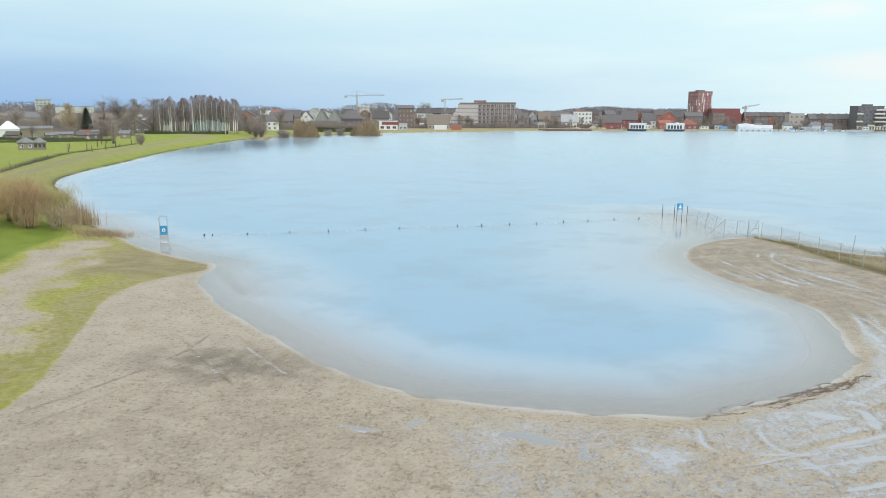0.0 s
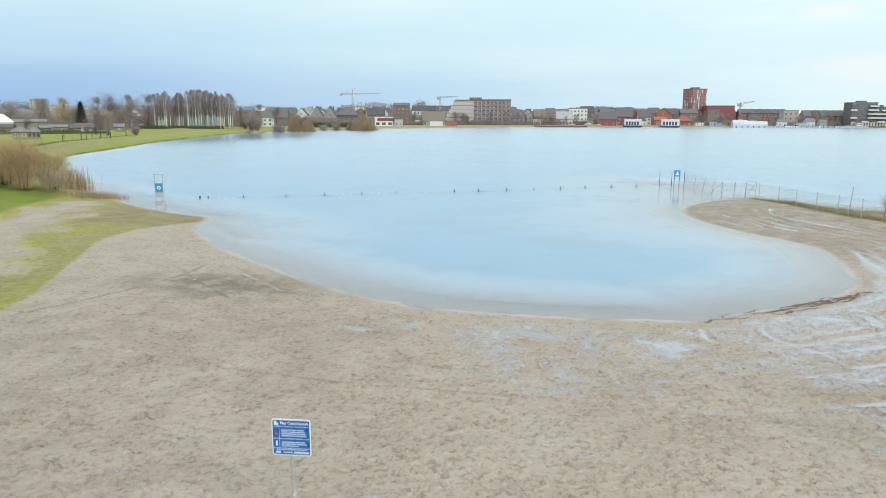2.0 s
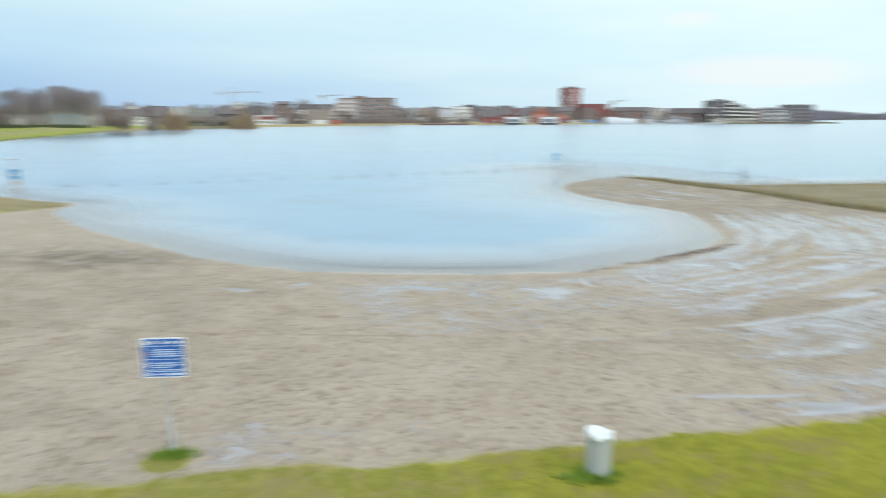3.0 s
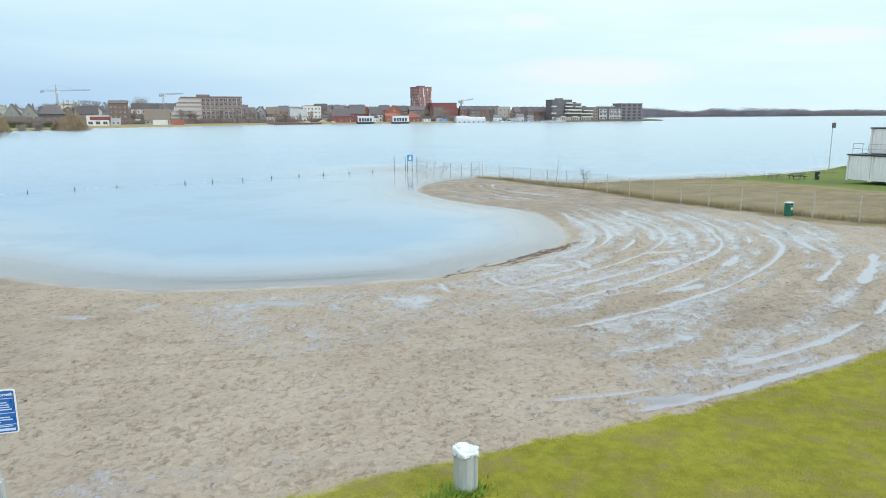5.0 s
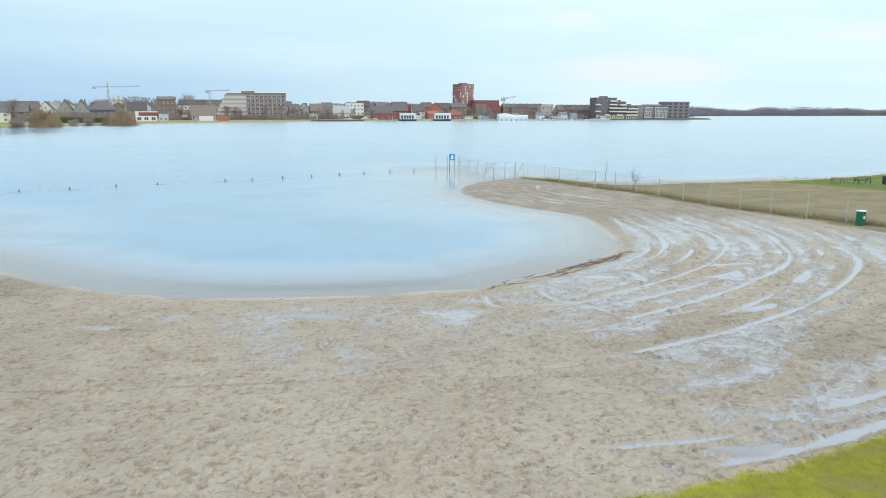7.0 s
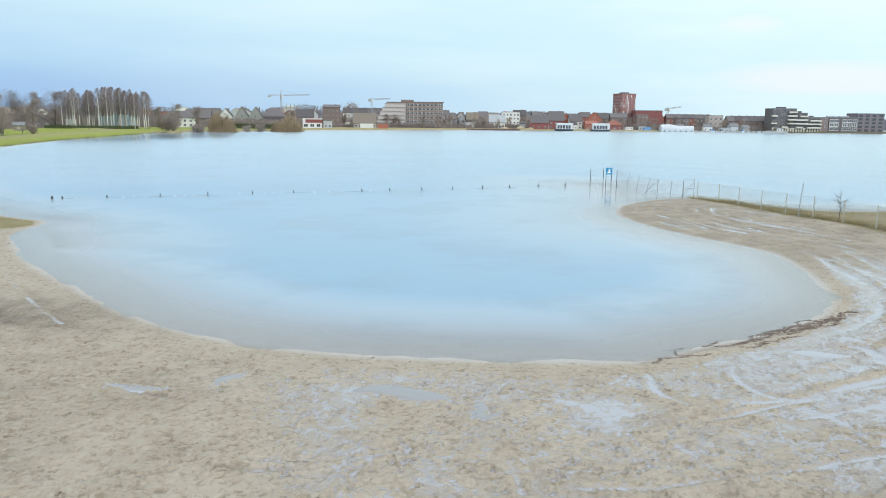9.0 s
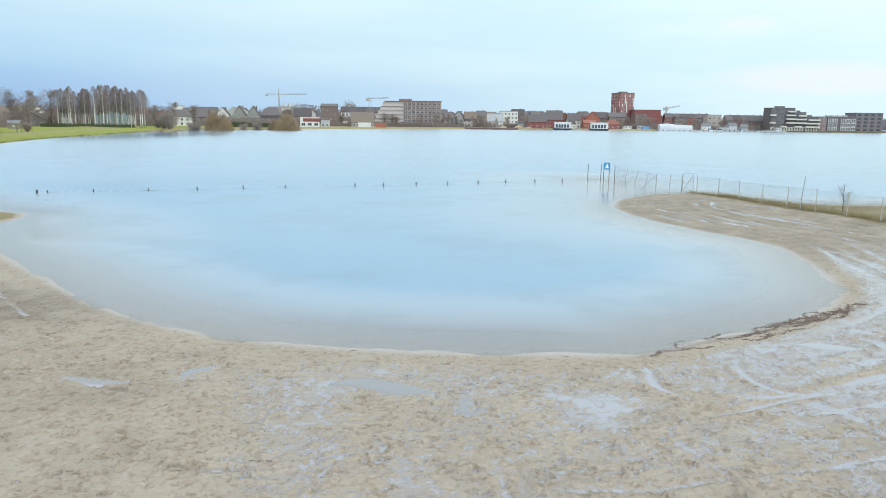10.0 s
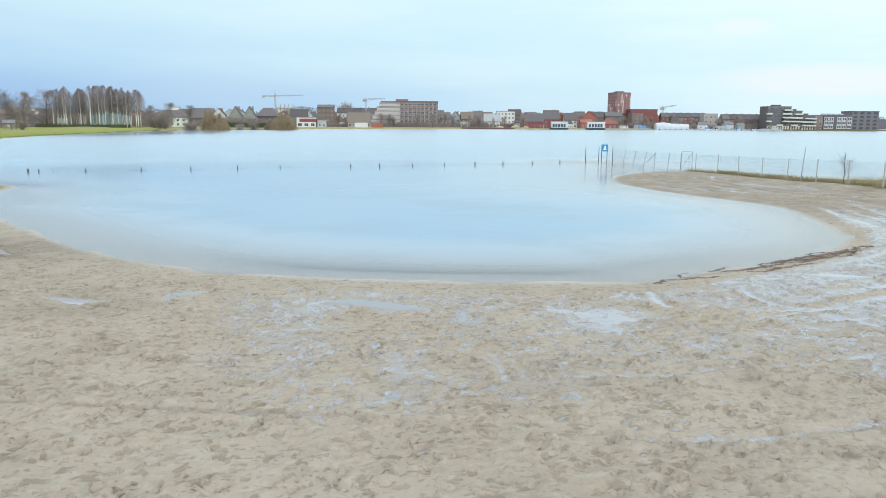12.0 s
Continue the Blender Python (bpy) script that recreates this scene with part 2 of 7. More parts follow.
M = dict(
    brick_red=coat("brick_red", (0.3, 0.125, 0.1), (0.23, 0.1, 0.085), 0.8, 0.9, vary=0.15),
    tower_brick=coat("tower_brick", (0.36, 0.155, 0.14), (0.28, 0.125, 0.115), 0.8, 0.9),
    olive_render=coat("olive_render", (0.33, 0.335, 0.30), (0.26, 0.265, 0.24), 0.7, 0.9),
    cream=coat("cream_panel", (0.66, 0.62, 0.52), (0.56, 0.53, 0.45), 0.9, 0.75, dirt=(0.4, 0.37, 0.3)),
    brick_brown=coat("brick_brown", (0.265, 0.195, 0.175), (0.19, 0.145, 0.132), 0.8, 0.9, vary=0.2),
    brick_dark=coat("brick_dark", (0.20, 0.172, 0.175), (0.14, 0.122, 0.127), 0.8, 0.9, vary=0.2),
    flats_dark=coat("flats_brick", (0.165, 0.15, 0.152), (0.12, 0.11, 0.113), 0.8, 0.9),
    brick_buff=coat("brick_buff", (0.43, 0.375, 0.345), (0.35, 0.305, 0.28), 0.8, 0.9, vary=0.15),
    red_paint=coat("red_paint", (0.27, 0.085, 0.08), (0.21, 0.07, 0.068), 0.5, 0.6, vary=0.1),
    orange_paint=coat("orange_paint", (0.4, 0.14, 0.09), (0.32, 0.12, 0.085), 0.5, 0.7),
    white_wall=coat("white_wall", (0.74, 0.74, 0.72), (0.64, 0.64, 0.62), 0.6, 0.8, dirt=(0.5, 0.49, 0.45)),
    grey_wall=coat("grey_wall", (0.468, 0.481, 0.494), (0.364, 0.377, 0.390), 0.6, 0.85, vary=0.15),
    concrete=coat("concrete", (0.46, 0.45, 0.43), (0.36, 0.35, 0.33), 1.2, 0.9, dirt=(0.25, 0.24, 0.22)),
    band=coat("pale_band", (0.56, 0.52, 0.50), (0.47, 0.435, 0.42), 0.7, 0.8),
    glass=coat("window_glass", (0.07, 0.08, 0.09), (0.1, 0.11, 0.12), 0.5, 0.18, bump=0),
    blue_glass=coat("blue_glass", (0.52, 0.66, 0.78), (0.60, 0.72, 0.82), 0.3, 0.45, bump=0),
    tiles_dark=coat("roof_tiles_dark", (0.145, 0.13, 0.132), (0.10, 0.09, 0.092), 1.5, 0.75, vary=0.25),
    tiles_red=coat("roof_tiles_red", (0.341, 0.132, 0.093), (0.232, 0.101, 0.078), 1.5, 0.8, vary=0.2),
    thatch=coat("thatch", (0.27, 0.225, 0.185), (0.19, 0.16, 0.13), 2.0, 0.95, vary=0.1),
    roof_felt=coat("roof_felt", (0.232, 0.232, 0.240), (0.155, 0.155, 0.163), 0.6, 0.9),
    frame_white=coat("white_frame", (0.75, 0.75, 0.74), (0.66, 0.66, 0.65), 4.0, 0.5, bump=0),
    steel=coat("galvanised_steel", (0.5, 0.51, 0.52), (0.4, 0.41, 0.42), 9.0, 0.5, 0.1, 0.002, 0.25),
    post_grey=coat("weathered_post", (0.42, 0.44, 0.455), (0.31, 0.325, 0.34), 6.0, 0.7, 0.2, 0.004, 0.1),
    post_pale=coat("pale_fence_post", (0.52, 0.50, 0.45), (0.42, 0.40, 0.36), 6.0, 0.8, 0.2, 0.004),
    post_dark=coat("wet_wooden_post", (0.12, 0.115, 0.11), (0.07, 0.068, 0.065), 8.0, 0.75, 0.4, 0.01),
    crane=coat("crane_steel", (0.40, 0.38, 0.38), (0.33, 0.31, 0.32), 0.5, 0.6, 0),
    wire=coat("galvanised_wire", (0.42, 0.43, 0.44), (0.32, 0.33, 0.34), 5.0, 0.5, 0, metal=0.5),
    container=coat("container_white", (0.84, 0.84, 0.83), (0.76, 0.76, 0.75), 0.9, 0.55, 0.1, 0.004, dirt=(0.48, 0.46, 0.42)),
    dark_trim=coat("dark_trim", (0.045, 0.047, 0.05), (0.03, 0.03, 0.032), 3.0, 0.6, 0),
    sign_blue=coat("sign_blue", (0.018, 0.11, 0.42), (0.025, 0.135, 0.47), 2.0, 0.35, 0),
    sign_cyan=coat("sign_light_blue", (0.04, 0.24, 0.46), (0.05, 0.28, 0.5), 2.0, 0.35, 0),
    sign_white=coat("sign_white", (0.82, 0.83, 0.84), (0.76, 0.77, 0.78), 5.0, 0.4, 0),
    sign_pale=coat("sign_print", (0.60, 0.70, 0.86), (0.55, 0.66, 0.82), 5.0, 0.4, 0),
    warn_red=coat("warning_red", (0.6, 0.12, 0.09), (0.5, 0.1, 0.08), 5.0, 0.4, 0),
    bin_grey=coat("zinc_bin", (0.50, 0.525, 0.53), (0.40, 0.425, 0.43), 4.0, 0.6, 0.12, 0.004, 0.2, stretch=(2.5, 2.5, 0.35), dirt=(0.33, 0.34, 0.32)),
    bag=coat("plastic_bag", (0.80, 0.83, 0.84), (0.70, 0.75, 0.78), 8.0, 0.35, 0.3, 0.01),
    green_paint=coat("green_paint", (0.015, 0.15, 0.085), (0.012, 0.115, 0.065), 3.0, 0.5, 0.05),
    dark_green=coat("dark_green_wood", (0.03, 0.065, 0.045), (0.022, 0.048, 0.034), 5.0, 0.6, 0.1),
    planks=coat("grey_planks", (0.30, 0.26, 0.20), (0.20, 0.175, 0.14), 6.0, 0.85, 0.3, 0.004, stretch=(0.3, 3, 3)),
    bark_grey=coat("bark_grey", (0.13, 0.105, 0.095), (0.08, 0.066, 0.06), 3.0, 0.95, 0.5, 0.02),
    bark_birch=coat("bark_birch", (0.74, 0.71, 0.68), (0.56, 0.53, 0.50), 2.5, 0.8, 0.3, 0.01, stretch=(1, 1, 0.6), vary=0.15),
    twig_birch=coat("twigs_birch", (0.34, 0.285, 0.285), (0.26, 0.215, 0.22), 0.6, 0.95, 0, vary=0.15),
    twig_brown=coat("twigs_brown", (0.32, 0.26, 0.225), (0.235, 0.195, 0.17), 0.6, 0.95, 0, vary=0.25),
    twig_willow=coat("twigs_willow", (0.50, 0.40, 0.27), (0.40, 0.32, 0.21), 0.6, 0.95, 0, vary=0.2),
    twig_dome=coat("twigs_dome", (0.37, 0.275, 0.16), (0.25, 0.185, 0.115), 0.5, 0.95, 0, vary=0.1),
    twig_rust=coat("twigs_rust", (0.50, 0.345, 0.185), (0.38, 0.265, 0.15), 0.8, 0.95, 0, vary=0.15),
    twig_olive=coat("twigs_olive", (0.50, 0.43, 0.19), (0.40, 0.34, 0.16), 0.7, 0.95, 0),
    needles=coat("needles", (0.022, 0.04, 0.025), (0.015, 0.028, 0.02), 1.0, 0.95, 0),
    hedge=coat("hedge_leaves", (0.080, 0.099, 0.045), (0.056, 0.067, 0.032), 1.0, 0.95, 0, vary=0.2),
    # distance haze is mixed into this wood's pale bluish tones
    hazed_far_wood=coat("hazed_far_wood", (0.255, 0.24, 0.265), (0.195, 0.182, 0.21), 0.03, 1.0, 0, fine=4),
    mid_wood=coat("mid_wood", (0.27, 0.225, 0.21), (0.195, 0.165, 0.155), 0.05, 1.0, 0, fine=4),
    reed=coat("reed", (0.42, 0.32, 0.2), (0.32, 0.24, 0.14), 2.0, 0.9, 0),
    straw=coat("dry_grass", (0.37, 0.30, 0.14), (0.28, 0.23, 0.11), 1.0, 0.95, 0),
    blade=coat("grass_blades", (0.46, 0.45, 0.025), (0.32, 0.31, 0.03), 0.55, 0.8, 0, fine=9.0, dirt=(0.40, 0.32, 0.12)),
    weed=coat("weed_leaves", (0.20, 0.31, 0.03), (0.15, 0.25, 0.025), 3.0, 0.7, 0),
    debris=coat("wrack", (0.12, 0.085, 0.07), (0.19, 0.14, 0.115), 4.0, 0.9, 0),
    tarp_blue=coat("blue_tarpaulin", (0.12, 0.28, 0.52), (0.10, 0.24, 0.45), 1.0, 0.5),
    sandheap=coat("heaped_sand", (0.46, 0.37, 0.24), (0.38, 0.3, 0.2), 0.5, 0.95, 0.5, 0.1),
    hull=coat("dark_hull", (0.05, 0.055, 0.065), (0.035, 0.04, 0.05), 0.6, 0.5),
    rust=coat("rusty_steel", (0.17, 0.09, 0.08), (0.12, 0.07, 0.065), 0.5, 0.8),
    film=coat("wrapping_film", (0.62, 0.64, 0.66), (0.50, 0.52, 0.54), 0.7, 0.35, 0.5, 0.15),
    float_white=coat("pale_float", (0.6, 0.6, 0.58), (0.45, 0.45, 0.43), 8.0, 0.5, 0),
)
# ---- plan: shores, beach, lawns ----
def smooth_line(pts, step, closed=False):
    """Points along a smooth curve through pts."""
    p = np.array(pts, float)
    n = len(p)
    out = []
    for i in range(n if closed else n - 1):
        if closed:
            a, b, c, d = p[i - 1], p[i], p[(i + 1) % n], p[(i + 2) % n]
        else:
            a, b, c, d = p[max(i - 1, 0)], p[i], p[i + 1], p[min(i + 2, n - 1)]
        m = max(2, min(14, int(np.linalg.norm(c - b) / step)))
        t = np.linspace(0, 1, m, endpoint=False)[:, None]
        out.append(0.5 * (2 * b + (c - a) * t + (2 * a - 5 * b + 4 * c - d) * t**2 + (3 * b - 3 * c + d - a) * t**3))
    if not closed:
        out.append(p[-1:])
    return np.concatenate(out)


BAY = [(-41, 75.2), (-35, 69.2), (-29.5, 65.0), (-25.0, 62), (-23.7, 55.7), (-18.3, 47.5), (-13.6, 42.3), (-9.0, 37.5), (-5.2, 34.6), (-1.5, 32.9), (3.0, 32.0),
       (7.0, 31.8), (10.0, 31.8), (12.4, 33.1), (14.5, 34.1), (16.7, 35.4), (18.7, 36.8), (20.3, 38.5), (21.9, 41.1), (23.0, 44.3), (23.8, 47.8), (24.3, 51.0), (23.5, 53.7), (22.2, 56.3), (21.0, 59.3), (20.0, 62.8), (19.4, 67.4),
       (20.3, 71.8), (22.5, 76.3), (26.8, 80.5), (31, 81.9)]
EAST = [(33.6, 78.5), (36, 75), (40, 72.2), (46.6, 72.3), (61, 72.6), (76, 76), (100, 86), (150, 107), (240, 150), (500, 300), (1000, 480), (1700, 760)]
NORTH = [(1700, 1040), (1000, 1080), (720, 1040), (530, 880), (440, 640), (383, 592), (290, 588), (204, 572), (109, 554), (70, 546), (31, 535), (12, 522), (-8, 500), (-42, 474), (-69, 453)]
WEST = [(-72, 430), (-88, 406), (-103, 393), (-114, 366), (-108, 338), (-120, 338), (-113, 262), (-107, 222), (-99, 186), (-94, 160), (-88.5, 141), (-82.5, 129), (-73.5, 116.5), (-54, 89.5), (-47.5, 82)]
LAKE = smooth_line(BAY + EAST + NORTH + WEST, 1.6, True)
BEACH = smooth_line([(-24, 61.5), (-26.3, 57.7), (-27.8, 54.4), (-28.1, 49.8), (-25.7, 42.1), (-24, 37), (-22, 31), (-20.5, 22), (-14, 12.6), (-8.7, 11.2), (-4.5, 12.1), (0.3, 12.2),
                     (4.3, 12.8), (8.4, 13.1), (11, 13.4), (14.9, 14.0), (19.4, 15.1), (24.1, 16.9), (30, 21.5), (37.8, 27.0), (40.9, 30.6), (40.4, 33.2), (38.7, 35.6), (38.0, 38.5), (37.5, 41.5), (37.0, 45), (36.4, 48.5), (35.7, 52.2), (34.9, 56),
                     (34.1, 60.5), (33.3, 66), (32.6, 71.5), (32.1, 76), (31.0, 81.8), (30.2, 83)], 2.0)
BEACH = np.concatenate([BEACH, np.array([(20, 84), (-20, 70)])])


def signed(px, py, poly):
    """Distance to the outline of poly, negative inside."""
    best, inside = np.full(px.shape, 1e18), np.zeros(px.shape, bool)
    q = np.roll(poly, -1, 0)
    for (ax, ay), (bx, by) in zip(poly, q):
        dx, dy = bx - ax, by - ay
        t = np.clip(((px - ax) * dx + (py - ay) * dy) / (dx * dx + dy * dy + 1e-12), 0, 1)
        best = np.minimum(best, (px - ax - t * dx) ** 2 + (py - ay - t * dy) ** 2)
        if dy:
            inside ^= ((ay > py) != (by > py)) & (px < dx * (py - ay) / dy + ax)
    d = np.sqrt(best)
    return np.where(inside, -d, d)


def to_line(px, py, pts):
    best = np.full(px.shape, 1e18)
    for (ax, ay), (bx, by) in zip(pts[:-1], pts[1:]):
        dx, dy = bx - ax, by - ay
        t = np.clip(((px - ax) * dx + (py - ay) * dy) / (dx * dx + dy * dy + 1e-12), 0, 1)
        best = np.minimum(best, (px - ax - t * dx) ** 2 + (py - ay - t * dy) ** 2)
    return np.sqrt(best)


def sstep(v, lo, hi):
    t = np.clip((v - lo) / (hi - lo), 0, 1)
    return t * t * (3 - 2 * t)


GRID = np.random.RandomState(7).rand(8, 64, 64)


def value_noise(px, py, size, layer=0):
    """Smooth noise from 0 to 1 with features of that size in metres."""
    u, v = px / size + 100.37 * layer, py / size + 57.11 * layer
    i, j = np.floor(u).astype(int), np.floor(v).astype(int)
    f, g = u - i, v - j
    f, g = f * f * (3 - 2 * f), g * g * (3 - 2 * g)
    n = GRID[layer % 8]
    a, b, c, d = n[i % 64, j % 64], n[(i + 1) % 64, j % 64], n[i % 64, (j + 1) % 64], n[(i + 1) % 64, (j + 1) % 64]
    return (a * (1 - f) + b * f) * (1 - g) + (c * (1 - f) + d * f) * g


DYKE = smooth_line([(-52, 74), (-68, 100), (-86.5, 119), (-94, 136), (-98.5, 148), (-103.5, 163), (-110.5, 184), (-115.5, 207), (-120.5, 231), (-129, 275), (-140, 340), (-165, 372)], 8)


def land(px, py, relief=True):
    """Height of the ground, and its distance from the lake's edge."""
    px, py = np.asarray(px, float), np.asarray(py, float)
    d = signed(px, py, LAKE)
    beach = 0.038 * np.minimum(d, 18) + 0.02 * np.clip(d - 18, 0, 12)
    up = np.clip(beach, 0, 0.95) * (1 + 0.0 * px)
    far = np.hypot(px, py - 30) > 95
    west = sstep(-px, 38, 60)
    bank = np.clip(d * 0.28, 0, 0.9)
    up = np.where(far, np.maximum(up, bank), np.maximum(up, bank * west))
    up = up + 0.55 * west * np.exp(-((to_line(px, py, DYKE) / 6.0) ** 2)) * sstep(d, 1, 7)
    q = np.clip(-d, 0, 14)
    bed = -0.09 * q - 0.017 * q * q - 0.03 * np.clip(-d - 14, 0, 30)
    bar = to_line(px, py, np.array([(21, 66), (24.5, 84), (25, 98)]))
    bed = np.maximum(bed, -0.12 - 0.09 * bar)
    left = to_line(px, py, np.array([(-34, 70), (-24, 60), (-19, 52)]))
    bed = np.maximum(bed, -0.05 - 0.17 * left)
    bed = np.where(np.hypot(px, py - 40) > 75, np.minimum(bed, -0.7 + 0.25 * np.maximum(d, -8)), bed)
    z = np.where(d > 0, up, bed)
    if relief:
        rough = sstep(d, 0.3, 3.0)
        z = z + rough * (value_noise(px, py, 3.7, 3) - 0.5) * 0.10
        z = z + np.exp(-((d / 1.3) ** 2)) * ((value_noise(px, py, 2.1, 6) - 0.5) * 0.034 + (value_noise(px, py, 0.7, 2) - 0.5) * 0.018)
    return z, d


def ground_at(x, y):
    """Height of the ground without its small lumps."""
    return float(land(np.array([x]), np.array([y]), False)[0][0])


def spread(parts):
    """Grid lines: stretches of (from, to, step)."""
    out = [np.arange(a, b - 1e-6, s) for a, b, s in parts]
    return np.concatenate(out + [np.array([parts[-1][1]])])


def growing(start, end, step, rate):
    out, x, s = [], start, step
    while x < end:
        x, s = x + s, s * rate
        out.append(x)
    return np.array(out)


GX = np.concatenate([-growing(150, 4200, 4.5, 1.045)[::-1], spread([(-150, -60, 0.9), (-60, -32, 0.7), (-32, -14, 0.2), (-14, 26, 0.066), (26, 38, 0.12), (38, 46, 0.25), (46, 90, 0.9), (90, 420, 4.5)]), growing(420, 4200, 5.0, 1.12)])
GY = np.concatenate([-growing(2, 900, 1.0, 1.35)[::-1], spread([(-2, 9, 0.8), (9, 12.4, 0.2), (12.4, 34, 0.062), (34, 47, 0.11), (47, 66, 0.24), (66, 100, 0.45), (100, 170, 1.0), (170, 280, 2.0), (280, 640, 4.2)]), growing(640, 4600, 5.0, 1.12)])
PX, PY = [g.ravel() for g in np.meshgrid(GX, GY)]
PZ, PD = land(PX, PY)


def sheet(name, px, py, pz, nx, ny, keep=None):
    """A mesh over the grid; keep: which cells stay."""
    i, j = np.meshgrid(np.arange(nx - 1), np.arange(ny - 1))
    a = (j * nx + i).ravel()
    quads = np.stack([a, a + 1, a + 1 + nx, a + nx], 1)
    if keep is not None:
        quads = quads[keep(quads)]
    used, index = np.unique(quads, return_inverse=True)
    quads = index.reshape(-1, 4)
    me = bpy.data.meshes.new(name)
    me.vertices.add(len(used))
    me.vertices.foreach_set("co", np.stack([px[used], py[used], pz[used]], 1).astype(np.float32).ravel())
    me.loops.add(len(quads) * 4)
    me.loops.foreach_set("vertex_index", quads.astype(np.int32).ravel())
    me.polygons.add(len(quads))
    me.polygons.foreach_set("loop_start", np.arange(0, len(quads) * 4, 4, dtype=np.int32))
    me.polygons.foreach_set("use_smooth", np.ones(len(quads), bool))
    me.update(calc_edges=True)
    return me, used


def give(me, name, values):
    me.attributes.new(name, "FLOAT", "POINT").data.foreach_set("value", np.asarray(values, np.float32))


# ground cover
def fringe(x, y):
    """How far the turf's edge wanders."""
    return ((value_noise(x, y, 2.3, 5) - 0.5) * 0.5 + (value_noise(x, y, 0.7, 6) - 0.5) * 0.35) * np.where((x > 24) | (x < -18), 0.5, 1.0)


ragged = fringe(PX, PY)
BD = signed(PX, PY, BEACH)
sand = 1 - sstep(BD + ragged, -0.4, 0.5)
sand = np.where(PD < 0.6, 1.0, sand)
sand = np.where((np.hypot(PX, PY - 30) > 75) & (PD > 0.15), 0.0, sand)
worn = 1 - sstep(to_line(PX, PY, smooth_line([(-42.5, 69), (-40.5, 62.5), (-36.6, 52.3), (-32.6, 43.5), (-29, 36)], 3)) + (value_noise(PX, PY, 3, 5) - 0.5) * 4, 1.3, 4.6)
sand = np.maximum(sand, worn * (0.62 + 0.25 * value_noise(PX, PY, 1.5, 2)) * (PX < -24))
tuft = np.exp(-(((PX + 3.75) / 0.8) ** 2 + ((PY - 12.7) / 0.75) ** 2))
sand = sand * (1 - sstep(tuft + ragged * 0.25, 0.5, 0.8))
lush = np.where((PX > -24) & (PY < 40), 0.40 + 0.15 * sstep(PX, -2, 7), 0.0)
rim = sstep(BD, 0.0, 5.0)
lush = np.where(PX < -24, 0.25 + 0.75 * sstep(signed(PX, PY, np.array([(-140, 20), (-35, 20), (-38, 45), (-43, 60), (-45, 67), (-45.5, 74.5), (-50, 80), (-140, 90)])), 1.5, -2.5), lush)
strip = 1 - sstep(to_line(PX, PY, smooth_line([(-31.5, 56), (-32, 48), (-29.5, 41), (-27, 34)], 3)), 0.5, 2.2)
lush = np.maximum(lush, strip * 0.45)
lush = np.where(np.hypot(PX, PY - 30) > 95, 0.8, lush)
dry = np.where((PX > 30) & (PY > 26) & (BD > -3) & (PX < 130), sstep(PX * 0.3 + PY - 41, 0, 6), 0.0)
fresh = sstep(PX + ragged, 55.5, 59) * sstep(PY - 0.15 * (PX - 60) + ragged, 46.5, 50)
dry = dry * (1 - 0.95 * fresh)
lush = np.maximum(lush, 0.85 * fresh)
dry = np.maximum(dry, (1 - sstep(np.abs(PX + 30), 4, 10)) * (1 - sstep(np.abs(PY - 64), 5, 10)) * 0.8)
dry = np.where((PY > 440) & (PX > -112) & (PX < 95), 0.9, dry)
dry = np.where((PY > 520) & (PX >= 95), 0.8, dry)
dry = np.where((PY > 325) & (PY < 480) & (PX < -55) & (PX > -122) & (PD < 14), 0.85, dry)
meadow = fresh
dike_d = to_line(PX, PY, DYKE)
dry = np.maximum(dry, 0.5 * (1 - sstep(dike_d, 3, 10)) * (PX < -50) * sstep(PY, 95, 112))
track = 0.75 * (1 - sstep(dike_d, 0.9, 2.2)) * (PY > 92)
field_road = 1 - sstep(to_line(PX, PY, np.array([(-230, 197), (-149, 188), (-122, 182)])), 0.8, 1.6)
track = np.maximum(track, field_road)
ditch = (1 - sstep(np.abs(to_line(PX, PY, smooth_line([(-80, 106), (-93, 120), (-99.5, 131), (-104.5, 143), (-110.5, 157), (-116.5, 172), (-124.5, 193), (-130.5, 213), (-134, 239), (-141, 275)], 4)) + (value_noise(PX, PY, 3.5, 4) - 0.5) * 1.6), 1.0, 2.4)) * (PX < -60)
mud = 0.75 * ((PY > 560) & (PX > 300)) + np.exp(-(((PD - 0.35) / 0.55) ** 2)) * (PX < -46) * (PY < 420) * (0.4 + 0.6 * sstep(value_noise(PX, PY, 6, 2), 0.3, 0.6))
silt_and_dim = np.exp(-(((PX + 14) / 5.5) ** 2 + ((PY - 36.5) / 3.2) ** 2))
silt_and_dim = np.maximum(0.85 * silt_and_dim, np.maximum(0.38 * sstep(PY, 42, 50) * (PX > 10) * (PX < 45), 0.3 * np.exp(-(((PX - 17) / 10) ** 2 + ((PY - 20.5) / 4.5) ** 2))))
# near left and right sand darkened in colour to stand in for lens falloff
corner_dim = 0.2 * (1 - sstep(PX, -7, 1)) * (1 - sstep(PY, 29, 34)) + 0.2 * sstep(PX, 9, 15) * (1 - sstep(PY, 20, 24))
silt_and_dim = np.maximum(silt_and_dim, corner_dim)
wet = 0.08 + 0.42 * sstep(PX, -9, 3) + 0.25 * sstep(PX, 8, 18)
wet = wet * (1 - sstep(PD, 17, 23)) + 0.5 * (1 - sstep(PD, 0.2, 1.4)) - 0.12 * np.exp(-(((PX - 20) / 10) ** 2 + ((PY - 31) / 7) ** 2))
wet = np.maximum(wet, 0.72 * np.exp(-(((BD + 0.7) / 0.7) ** 2)) * (PX > 6) * (PX < 30) * (PY < 25))
